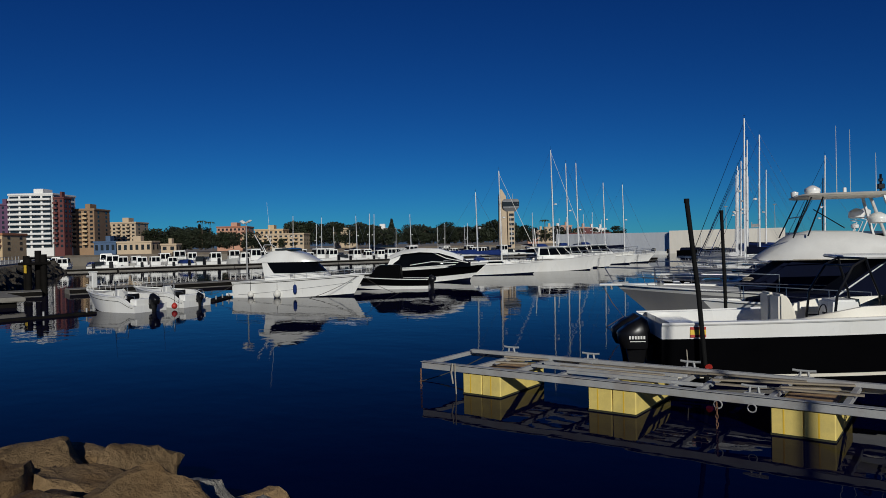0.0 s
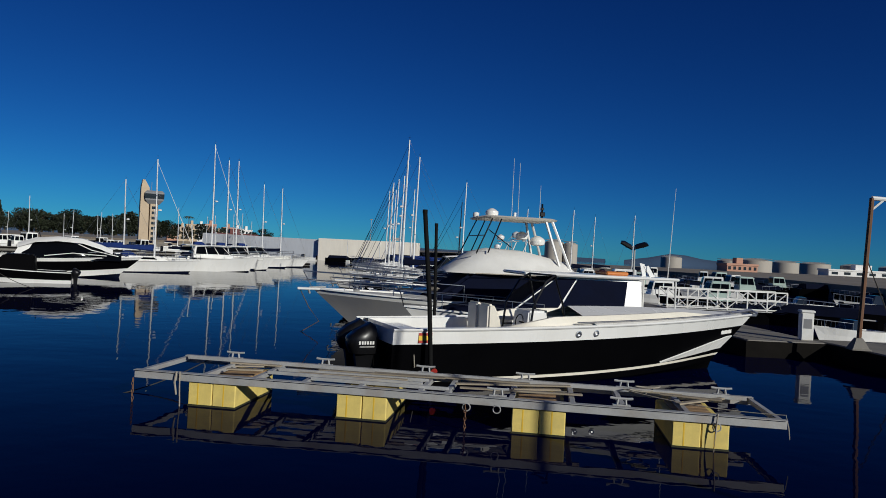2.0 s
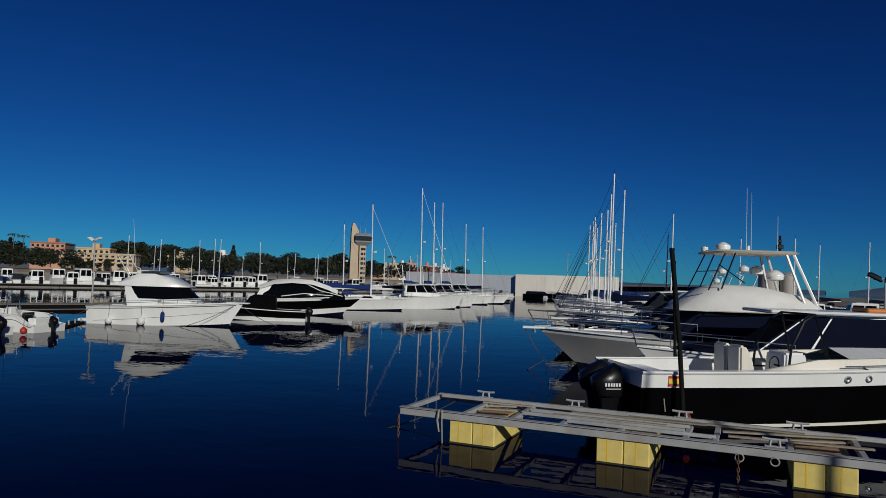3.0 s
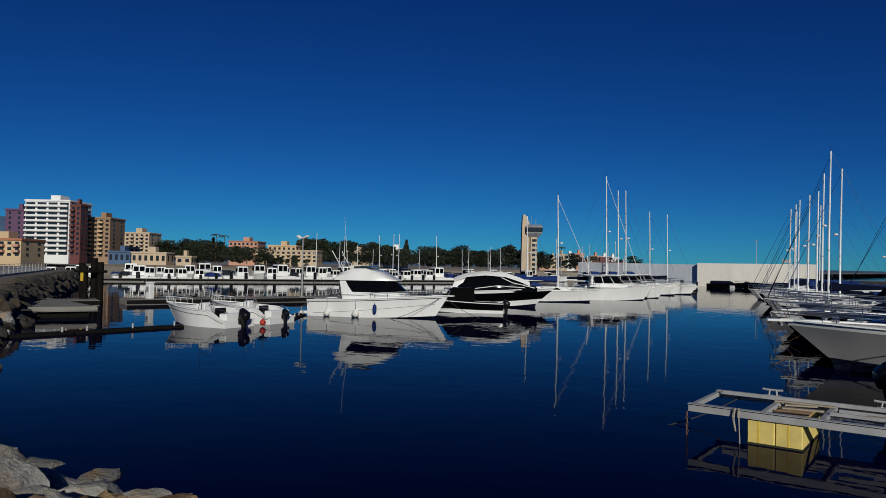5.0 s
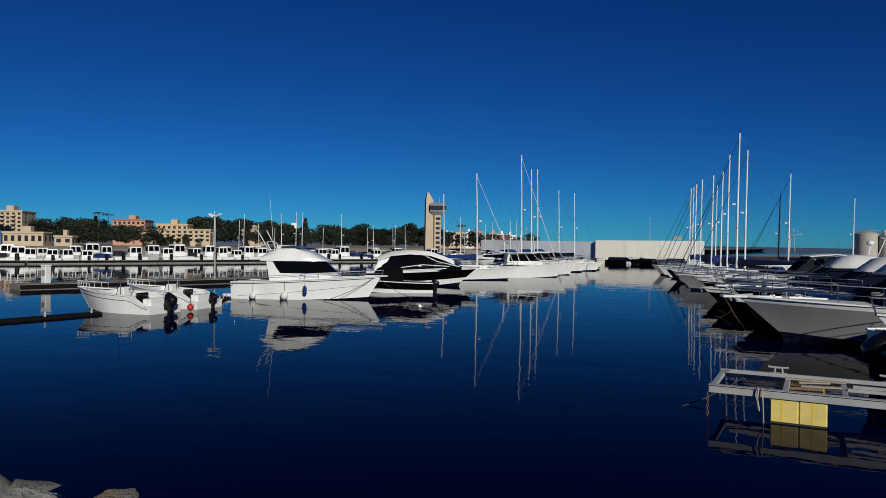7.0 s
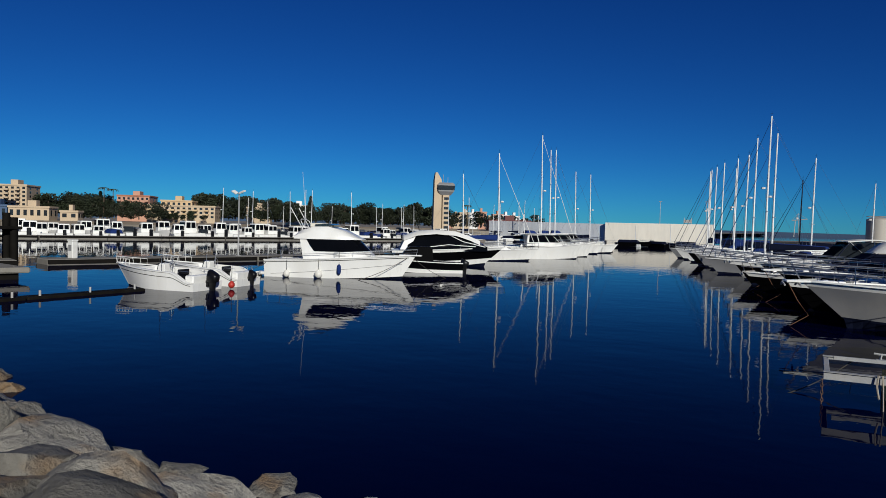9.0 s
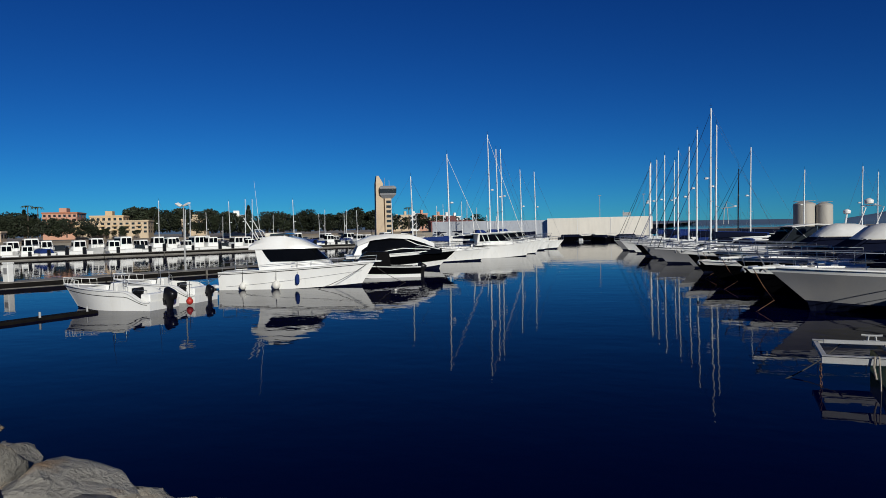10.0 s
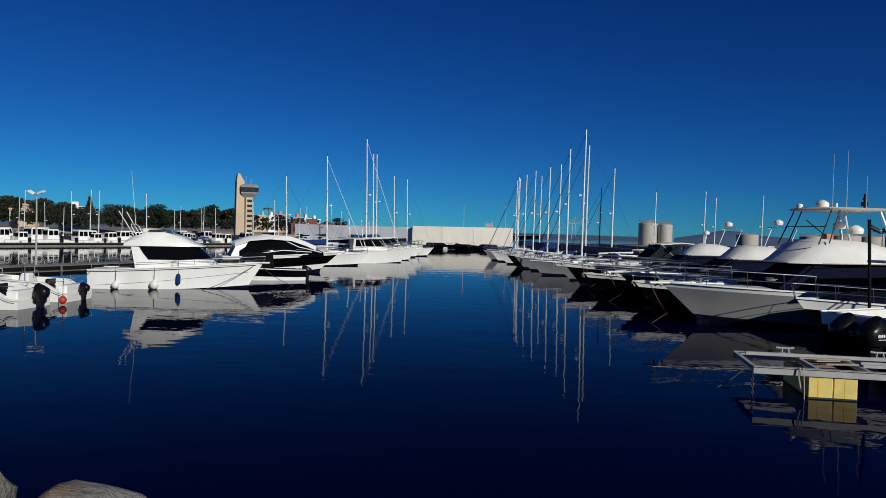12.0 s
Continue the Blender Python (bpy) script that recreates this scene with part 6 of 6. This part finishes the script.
# low slabs awash at the foot of the bank
for x, y, k in ((-14.6, -7.6, 0.55), (-13.4, -8.1, 0.5), (-8.3, -9.0, 0.5), (-7.0, -8.95, 0.5), (-5.8, -8.95, 0.46), (-4.7, -8.95, 0.44)):
    boulder(ROCKS, x, y - 0.1, -0.2, k * 0.8, 0.15, 0.9)
vs, fs = [], []
s = 95.0
while s < 200:
    for off, z in ((0.2, 0.1), (1.2, 0.5), (2.2, 0.9), (3.2, 1.25)):
        p, n, d = shore_point(s + RR.uniform(-0.5, 0.5))
        q = p + n * (off * 0.36 + RR.uniform(-0.15, 0.15))
        me = RR.choice(ROCKS)
        m = Matrix.LocRotScale((q.x, q.y, z), Euler((RR.uniform(-0.4, 0.4), RR.uniform(-0.4, 0.4), RR.uniform(0, 6.28))), (0.85 * RR.uniform(0.7, 1.2), 0.7, 0.5 * RR.uniform(0.7, 1.2)))
        k0 = len(vs)
        vs += [m @ v.co for v in me.vertices]
        fs += [[i + k0 for i in p.vertices] for p in me.polygons]
    s += 1.5
me = bpy.data.meshes.new("far_boulders")
me.from_pydata(vs, [], fs)
# bank shade again carried by the darkened stone colour
me.materials.append(M_ROCKSHADE)
o = new("far_boulders", me)
o.parent = bank_thing
tagged(o, "boulders of the bank farther along", kind="stuff")

# ---- promenade: fence posts, vans, lamp ----
def post_and_rail():
    t = thing("fence", pose(0, 0, 0), "low grey metal fence along the promenade kerb", "fence")
    prev = None
    s = 82.0
    while s < 175:
        p, n, d = shore_point(s)
        q = p + n * 5.2
        b = B()
        tube(b, [(q.x, q.y, 1.72), (q.x, q.y, 2.72)], 0.045, 6)
        part("fence_post", b, M_GALV, t)
        if prev:
            for z in (2.2, 2.66):
                b = B()
                tube(b, [(prev.x, prev.y, z), (q.x, q.y, z)], 0.022, 5)
                part("fence_rail", b, M_GALV, t)
        prev = q
        s += 3.0


post_and_rail()
p, n, d = shore_point(88)
for x, y, hh, r in ((p.x + n.x * 6.5, p.y + n.y * 6.5, 8.0, 0.09), (18.9, -11.4, 8.0, 0.1)):
    t = thing("street_lamp", pose(x, y, 1.7), "tall slim grey street lamp on the promenade", "street lamp", "street lamps on the promenade")
    b = B()
    tube(b, [(0, 0, 0), (0, 0, hh)], r, 8, r * 0.6)
    smooth(part("column", b, M_GALV, t))
    b = B()
    lathe(b, [(0.05, 0), (0.28, 0.03), (0.26, 0.12), (0.05, 0.2)], 10, (0, 0, hh))
    part("lantern", b, M_WHITEPAINT, t)


def van(x, y, a, material, label):
    t = thing("van", pose(x, y, 1.7, 0, 0, a), label, "van", "parked vehicles by the promenade")
    b = B()
    prof = [(0, 0.35), (4.9, 0.35), (5.0, 0.95), (4.2, 1.15), (3.6, 1.95), (0.2, 2.05), (0.0, 1.0)]
    loft(b, [[Vector((px, y2, pz)) for px, pz in prof] for y2 in (-0.92, 0.92)])
    bmesh.ops.bevel(b, geom=b.edges[:], offset=0.06, segments=2, affect="EDGES")
    body = smooth(part("body", b, material, t))
    for g in (1, -1):
        for x0, x1, x1t in ((0.5, 1.7, 1.7), (1.85, 2.85, 2.85), (3.0, 3.95, 3.5)):
            b = B()
            loft(b, [[Vector((x0, g * 0.91, 1.15)), Vector((x1, g * 0.91, 1.15)), Vector((x1t, g * 0.91, 1.8)), Vector((x0, g * 0.91, 1.8))], [Vector((x0, g * 0.935, 1.15)), Vector((x1, g * 0.935, 1.15)), Vector((x1t, g * 0.935, 1.8)), Vector((x0, g * 0.935, 1.8))]])
            part("window", b, M_GLASS, body)
        for xx in (0.95, 3.95):
            b = B()
            tube(b, [(xx, g * 0.72, 0.33), (xx, g * 0.94, 0.33)], 0.33, 14)
            w = part("wheel", b, M_RUBBER, t)
            b = B()
            tube(b, [(xx, g * 0.93, 0.33), (xx, g * 0.955, 0.33)], 0.19, 10)
            part("rim", b, M_ALU, w)


for s0, mtl, lab in ((121, M_WHITE, "white panel van parked behind the promenade"), (128, M_WHITE, "white minibus parked behind the promenade"), (136, M_BLACK, "dark van parked behind the promenade"), (145, M_GREYHULL, "grey van parked behind the promenade")):
    p, n, d = shore_point(s0)
    q = p + n * 13.0
    van(q.x, q.y, math.degrees(math.atan2(d.y, d.x)), mtl, lab)

# ---- town behind the left-hand basin ----
def building(name, p0, p1, depth, z0, h, floors, cols, wall, label, balcony=None, trim=None, band=False, win_w=0.5, roof=None):
    a, c = Vector(p0), Vector(p1)
    d = c - a
    w = d.length
    t = thing(name, Matrix.Translation((a.x, a.y, z0)) @ Matrix.Rotation(math.atan2(d.y, d.x), 4, "Z"), label, "building", "buildings of the town")
    b = B()
    box(b, 0, w, 0, depth, -2, h, 0.05)
    part("wall", b, wall, t)
    b = B()
    box(b, -0.2, w + 0.2, -0.2, depth + 0.2, h, h + 0.5, 0.05)
    rf = part("roof", b, roof or trim or wall, t)
    b = B()
    box(b, w * 0.4, w * 0.62, depth * 0.3, depth * 0.7, h + 0.5, h + 2.0, 0.05)
    part("stair_head", b, wall, rf)
    fh = h / floors
    b = B()
    ww = w / cols * win_w
    box(b, -ww / 2, ww / 2, -0.06, 0.05, 0, fh * 0.52)
    first = None
    for f in range(floors):
        for k in range(cols):
            m = pose(w * (k + 0.5) / cols, 0, f * fh + fh * 0.3)
            if first is None:
                first = part("window", b, M_WINDOW, t)
                first.matrix_basis = m
            else:
                share("window", first, t, m)
    if balcony:
        for f in range(1, floors):
            spans = ((0.02, 0.98),) if band else tuple(((k + 0.08) / cols, (k + 0.92) / cols) for k in range(cols) if k % 2 == 0)
            for u0, u1 in spans:
                b = B()
                box(b, w * u0, w * u1, -1.0, 0.0, f * fh - 0.1, f * fh + fh * 0.33, 0.04)
                part("balcony", b, balcony, t)
    for f in range(floors):
        for k in range(max(2, int(depth / 4))):
            m = pose(w, depth * (k + 0.5) / max(2, int(depth / 4)), f * fh + fh * 0.3, 0, 0, 90)
            share("window", first, t, m)
    return t


building("apartment_tower", (-199.0, 71.2), (-189.5, 78.3), 12, 4.0, 14.6, 11, 4, M_WALLWHITE, "white apartment tower with long banded balconies", balcony=M_WALLWHITE, band=True, win_w=0.8)
building("apartment_block", (-203.0, 68.0), (-199.2, 71.0), 9, 4.0, 12.0, 9, 2, M_PURPLE, "plum-clad wing of an apartment tower", win_w=0.25)
building("apartment_block", (-189.3, 78.5), (-187.2, 80.1), 4, 4.0, 13.5, 10, 2, M_DARKRED, "dark red stair wing beside the white tower", balcony=M_DARKRED)
building("apartment_block", (-195.9, 86.2), (-190.8, 90.2), 10, 3.8, 11.0, 9, 4, M_BROWNB, "brown apartment block with stacked balconies", balcony=M_OCHRE)
building("apartment_block", (-166.0, 46.0), (-157.0, 52.8), 9, 3.4, 3.6, 3, 7, M_OCHRE, "low ochre apartment row with arched windows", balcony=M_PINK, roof=M_ROOFTILE)
building("apartment_block", (-217.0, 107.8), (-209.5, 113.4), 10, 4.6, 7.3, 6, 6, M_SAND, "sand-coloured apartment block with balconies", balcony=M_SAND)
building("shop_row", (-191.0, 90.0), (-186.0, 93.7), 6, 2.4, 3.0, 1, 4, M_SHOPBLUE, "low shops with blue fronts")
building("shop_row", (-185.8, 93.9), (-178.0, 99.8), 6, 2.4, 2.8, 1, 6, M_SAND, "low pale shop row on the waterfront")
building("kiosk", (-176.0, 101.5), (-172.5, 104.1), 4, 2.4, 1.9, 1, 2, M_SAND, "small cream kiosk on the waterfront")
building("apartment_block", (-213.9, 147.6), (-205.5, 153.9), 12, 4.0, 6.6, 4, 7, M_PINK, "salmon apartment block with terraces", balcony=M_PINK, roof=M_ROOFTILE)
building("apartment_block", (-198.5, 147.1), (-181.0, 160.2), 12, 3.4, 4.0, 3, 12, M_SAND, "long cream terraced apartment block", balcony=M_OCHRE)
building("apartment_block", (-196.5, 151.1), (-188.5, 157.1), 10, 5.5, 3.6, 2, 6, M_OCHRE, "upper cream terrace storeys with awnings", balcony=M_SAND)
building("town_house", (-164.0, 176.0), (-157.0, 181.2), 8, 4.0, 4.6, 3, 5, M_WALLWHITE, "white flat-roofed house among the trees")
building("town_house", (-178.0, 172.0), (-171.5, 176.8), 8, 4.0, 3.6, 2, 5, M_SAND, "cream house among the trees")
RT = random.Random(21)
for k in range(9):
    u = k / 8
    x, y = -142 + 24 * u, 251 + 16 * u
    building("town_house", (x, y), (x + 3.6, y + 2.4), 5, 2.5, RT.uniform(3.0, 6.8), 3, 3, RT.choice((M_WALLWHITE, M_SAND, M_OCHRE, M_PINK)), RT.choice(("small pale town house beyond the harbour", "pale apartment house beyond the harbour")))
building("red_shed", (-96.0, 196.0), (-84.0, 203.0), 8, 1.8, 3.2, 1, 6, M_DARKRED, "long dark red harbour shed")


def control_tower():
    t = thing("control_tower", pose(-82.5, 135.0, 1.5, 0, 0, 37), "tall sandstone harbour control tower with a dark glazed cabin", "tower")
    b = B()
    loft(b, [[Vector((-w, -1.2, z)), Vector((w, -1.2, z)), Vector((w, 1.2, z)), Vector((-w, 1.2, z))] for w, z in ((1.0, 0), (0.85, 12.6))])
    loft(b, [[Vector((-0.85, -1.2, 12.6)), Vector((0.85, -1.2, 12.6)), Vector((0.85, 1.2, 12.6)), Vector((-0.85, 1.2, 12.6))], [Vector((-0.6, -0.8, 14.4)), Vector((-0.1, -0.8, 14.4)), Vector((-0.1, 0.8, 14.4)), Vector((-0.6, 0.8, 14.4))]])
    part("shaft", b, M_SAND, t)
    b = B()
    box(b, 1.15, 2.75, -1.4, 1.4, 0, 9.0, 0.04)
    part("stair_shaft", b, M_SAND, t)
    for k in range(7):
        b = B()
        box(b, 1.5, 2.6, -1.46, -1.38, 1.0 + 1.15 * k, 1.6 + 1.15 * k)
        part("window", b, M_WINDOW, t)
    b = B()
    loft(b, [[Vector((1.9 - w, -w, z)), Vector((1.9 + w, -w, z)), Vector((1.9 + w, w, z)), Vector((1.9 - w, w, z))] for w, z in ((1.2, 9.0), (1.9, 9.9), (2.0, 11.6), (1.6, 12.0))])
    part("cabin", b, M_GREYHULL, t)
    b = B()
    loft(b, [[Vector((1.9 - w, -w, z)), Vector((1.9 + w, -w, z)), Vector((1.9 + w, w, z)), Vector((1.9 - w, w, z))] for w, z in ((1.98, 10.2), (2.04, 11.3))])
    part("glazing", b, M_WINDOW, t)
    rods("antenna", [[(1.4, 0, 12.0), (1.4, 0, 14.0)], [(2.6, 0.4, 12.0), (2.6, 0.4, 13.4)]], 0.05, M_GALV, t)


control_tower()

# ---- trees ----
def tree_proto(seed, h, spread, conical=False):
    r = random.Random(seed)
    t = thing("tree", pose(0, 0, 0), "dark evergreen tree behind the harbour" if not conical else "tall dark conifer behind the harbour", "tree", "trees behind the harbour")
    b = B()
    tube(b, [(0, 0, -0.3), (0.1, 0.05, h * 0.4), (0.0, 0.1, h * 0.75)], 0.045 * h, 7, 0.012 * h)
    for k in range(6):
        a = r.uniform(0, 6.28)
        z = h * r.uniform(0.3, 0.55)
        tube(b, [(0.05, 0.05, z), (math.cos(a) * spread * 0.35, math.sin(a) * spread * 0.35, z + h * 0.12), (math.cos(a) * spread * 0.6, math.sin(a) * spread * 0.6, z + h * 0.25)], 0.014 * h, 5, 0.006 * h)
    part("trunk", b, M_BARK, t)
    vs, fs = [], []
    lobes = []
    for k in range(19 if not conical else 10):
        if conical:
            u = k / 9
            lobes.append((Vector((r.uniform(-0.1, 0.1), r.uniform(-0.1, 0.1), h * (0.25 + 0.72 * u))), spread * (0.5 * (1 - u) + 0.08), h * 0.09))
        else:
            a = r.uniform(0, 6.28)
            q = r.uniform(0.1, 0.62) * spread
            lobes.append((Vector((math.cos(a) * q, math.sin(a) * q, h * r.uniform(0.1, 0.84))), spread * r.uniform(0.34, 0.5), h * r.uniform(0.12, 0.2)))
    for c, rad, rz in lobes:
        for i in range(120):
            dv = Vector((r.gauss(0, 1), r.gauss(0, 1), r.gauss(0, 1))).normalized() * r.uniform(0.55, 1.08)
            p = c + Vector((dv.x * rad, dv.y * rad, dv.z * rz))
            u = Vector((r.gauss(0, 1), r.gauss(0, 1), r.gauss(0, 0.6))).normalized()
            v = u.orthogonal().normalized()
            sz = h * r.uniform(0.03, 0.06)
            k0 = len(vs)
            vs += [p - u * sz, p - v * sz * 0.6, p + u * sz, p + v * sz * 0.6 + Vector((0, 0, sz * 0.3))]
            fs.append((k0, k0 + 1, k0 + 2, k0 + 3))
    me = bpy.data.meshes.new("crown")
    me.from_pydata(vs, [], fs)
    me.materials.append(M_LEAF)
    o = new("crown", me)
    o.parent = t
    return t


TP = [tree_proto(1, 7.0, 4.6), tree_proto(2, 8.0, 4.2), tree_proto(3, 6.0, 4.8), tree_proto(4, 9.0, 3.4, True)]
tp_used = [False] * 4


def tree(x, y, z, k, s):
    m = pose(x, y, z, 0, 0, RT.uniform(0, 360))
    if not tp_used[k]:
        tp_used[k] = True
        o = TP[k]
        o.matrix_world = m
    else:
        o = copy_thing(TP[k], m)
    o.scale = (s * RT.uniform(0.9, 1.15), s * RT.uniform(0.9, 1.15), s * RT.uniform(0.85, 1.1))


for k in range(7):
    tree(-212 + 2.3 * k + RT.uniform(-1, 1), 118 + 1.6 * k + RT.uniform(-2, 4), 3.2, RT.choice((0, 1)), 1.05)
# young trees along the foot of the cream terraces
for u, q in ((0.06, 0.3), (0.14, 0.24), (0.3, 0.34), (0.37, 0.26), (0.45, 0.3), (0.56, 0.28), (0.68, 0.36), (0.86, 0.3)):
    tree(-198.5 + 17.5 * u + 2.4, 147.1 + 13.1 * u - 3.2, 3.0, RT.choice((0, 1, 2)), q)
for k in range(8):
    tree(-199 + 2.2 * k + RT.uniform(-1, 1), 122 + 2.0 * k + RT.uniform(-2, 4), 3.0, RT.choice((0, 1, 2)), 0.8)
for k in range(22):
    u = k / 21
    tree(-199 + 27 * u + RT.uniform(-2, 2), 166 + 18 * u + RT.uniform(-2, 5), 4.0, RT.choice((0, 1, 2)), RT.uniform(0.85, 1.15))
for k in range(46):
    u = k / 45
    tree(-163 + 48 * u + RT.uniform(-2, 2), 163 + 34 * u + RT.uniform(-3, 6), 3.2, RT.choice((0, 0, 1, 2)), RT.uniform(0.65, 1.0))
for k in range(8):
    tree(-116 + 4 * k, 198 + 3 * k, 3.0, RT.choice((0, 2)), RT.uniform(0.5, 0.75))
for x, y in ((-196, 128), (-170, 166), (-150, 172)):
    tree(x, y, 3.2, 3, 0.85)


def palm(x, y, z, h):
    t = thing("palm_tree", pose(x, y, z), "tall thin palm tree above the rooftops", "palm", "palms behind the harbour")
    b = B()
    tube(b, [(0, 0, -0.3), (0.15, 0, h * 0.5), (0.05, 0.1, h)], 0.16, 7, 0.11)
    part("trunk", b, M_BARK, t)
    for k in range(13):
        a = k * 2.4
        b = B()
        pts = [Vector((math.cos(a) * r, math.sin(a) * r, h + zz)) for r, zz in ((0, 0), (0.7, 0.45), (1.4, 0.3), (1.9, -0.35))]
        side = Vector((-math.sin(a), math.cos(a), 0))
        for p, q, w0, w1 in zip(pts, pts[1:], (0.08, 0.28, 0.22), (0.28, 0.22, 0.03)):
            quad(b, p - side * w0, p + side * w0, q + side * w1, q - side * w1)
        part("frond", b, M_PALM, t)


palm(-192.5, 126.5, 3.2, 8.6)
palm(-190.6, 128.2, 3.2, 8.2)
palm(-104.0, 196.0, 3.2, 6.5)

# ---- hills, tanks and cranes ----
# the ridges' haze lies in their blue base colour
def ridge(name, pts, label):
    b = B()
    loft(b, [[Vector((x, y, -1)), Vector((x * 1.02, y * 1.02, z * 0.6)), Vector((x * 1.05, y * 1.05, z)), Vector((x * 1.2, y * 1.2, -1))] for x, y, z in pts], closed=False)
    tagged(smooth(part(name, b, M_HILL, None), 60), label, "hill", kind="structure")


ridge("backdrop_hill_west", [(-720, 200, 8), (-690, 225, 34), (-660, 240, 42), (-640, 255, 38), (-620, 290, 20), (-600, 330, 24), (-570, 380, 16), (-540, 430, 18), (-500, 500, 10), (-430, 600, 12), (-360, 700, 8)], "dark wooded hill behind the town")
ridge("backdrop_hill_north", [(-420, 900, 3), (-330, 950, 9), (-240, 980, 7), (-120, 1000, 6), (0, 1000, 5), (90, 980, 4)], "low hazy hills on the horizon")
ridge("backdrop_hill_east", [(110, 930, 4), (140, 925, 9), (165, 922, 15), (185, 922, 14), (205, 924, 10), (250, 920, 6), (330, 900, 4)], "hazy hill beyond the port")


def tank(x, y, r, z0, h):
    t = thing("storage_tank", pose(x, y, z0), "large pale cylindrical storage tank in the port", "tank", "storage tanks of the port")
    b = B()
    lathe(b, [(r, -2), (r, h)], 28)
    smooth(part("shell", b, M_TANK, t), 30)
    b = B()
    lathe(b, [(r * 1.01, h), (r * 1.0, h + 0.12), (r * 0.6, h + 0.5), (0.05, h + 0.7)], 28)
    smooth(part("roof", b, M_TANK, t), 30)
    b = B()
    tube(b, [(r * math.cos(a) * 0.99, r * math.sin(a) * 0.99, h + 0.7) for a in [k * math.pi / 14 for k in range(29)]], 0.04, 4)
    part("guard_rail", b, M_GALV, t)


for x, y, r, z0, h in ((8.8, 140, 2.0, 2.0, 4.2), (12.2, 139.5, 1.5, 2.0, 3.9), (51.3, 246, 3.6, 2.0, 3.0), (63.5, 217.5, 3.3, 1.9, 2.7), (66.0, 197.8, 4.3, 1.8, 3.1), (84.3, 230.5, 4.2, 2.0, 3.0), (105, 264, 5.6, 2.0, 3.3), (118, 262, 4.5, 2.0, 3.2), (134, 268, 4.8, 2.0, 3.2)):
    tank(x, y, r, z0, h)
for p0, p1, h, mtl, lab in (((54, 180), (62, 181.5), 1.6, M_PINK, "low red-roofed port building"), ((90, 210), (112, 213), 1.5, M_WALLWHITE, "long pale warehouse on the port ground"), ((126, 200), (150, 203), 2.6, M_SAND, "low cream warehouse on the port ground")):
    building("port_shed", p0, p1, 6, 1.8, h, 1, 6, mtl, lab)


def crane(x, y):
    t = thing("harbour_crane", pose(x, y, 2), "distant harbour crane silhouette", "crane", "cranes of the port")
    rods("leg", [[(-1, 0, 0), (-0.6, 0, 7)], [(1, 0, 0), (0.6, 0, 7)], [(-1, 2, 0), (-0.6, 2, 7)], [(1, 2, 0), (0.6, 2, 7)]], 0.16, M_GALV, t)
    rods("boom", [[(-2, 1, 7), (4, 1, 7.6)]], 0.2, M_GALV, t)
    rods("apex", [[(0, 1, 7), (0.4, 1, 10)]], 0.16, M_GALV, t)
    rods("stay", [[(0.4, 1, 10), (4, 1, 7.6)], [(0.4, 1, 10), (-2, 1, 7)]], 0.06, M_GALV, t)


crane(138, 255)
crane(146, 257)
crane(-9, 320)

# light frame on the sea wall
t = thing("signal_frame", pose(-24.5, 134.5, 4.7), "small steel signal frame on top of the sea wall", "frame")
rods("post", [[(-0.7, 0, 0), (-0.7, 0, 1.3)], [(0.7, 0, 0), (0.7, 0, 1.3)]], 0.07, M_GALV, t)
b = B()
box(b, -0.8, 0.8, -0.1, 0.1, 0.2, 0.9, 0.02)
part("panel", b, M_GALV, t)
for x in (-30.0, -21.0):
    t = thing("lamp_mast", pose(x, 134.5, 4.7), "tall thin lamp mast near the sea wall", "lamp mast", "lamp masts by the sea wall")
    b = B()
    tube(b, [(0, 0, -0.02), (0, 0, 4.5)], 0.07, 6, 0.04)
    part("column", b, M_GALV, t)
    b = B()
    box(b, -0.3, 0.3, -0.1, 0.1, 4.45, 4.6, 0.02)
    part("lantern", b, M_GALV, t)
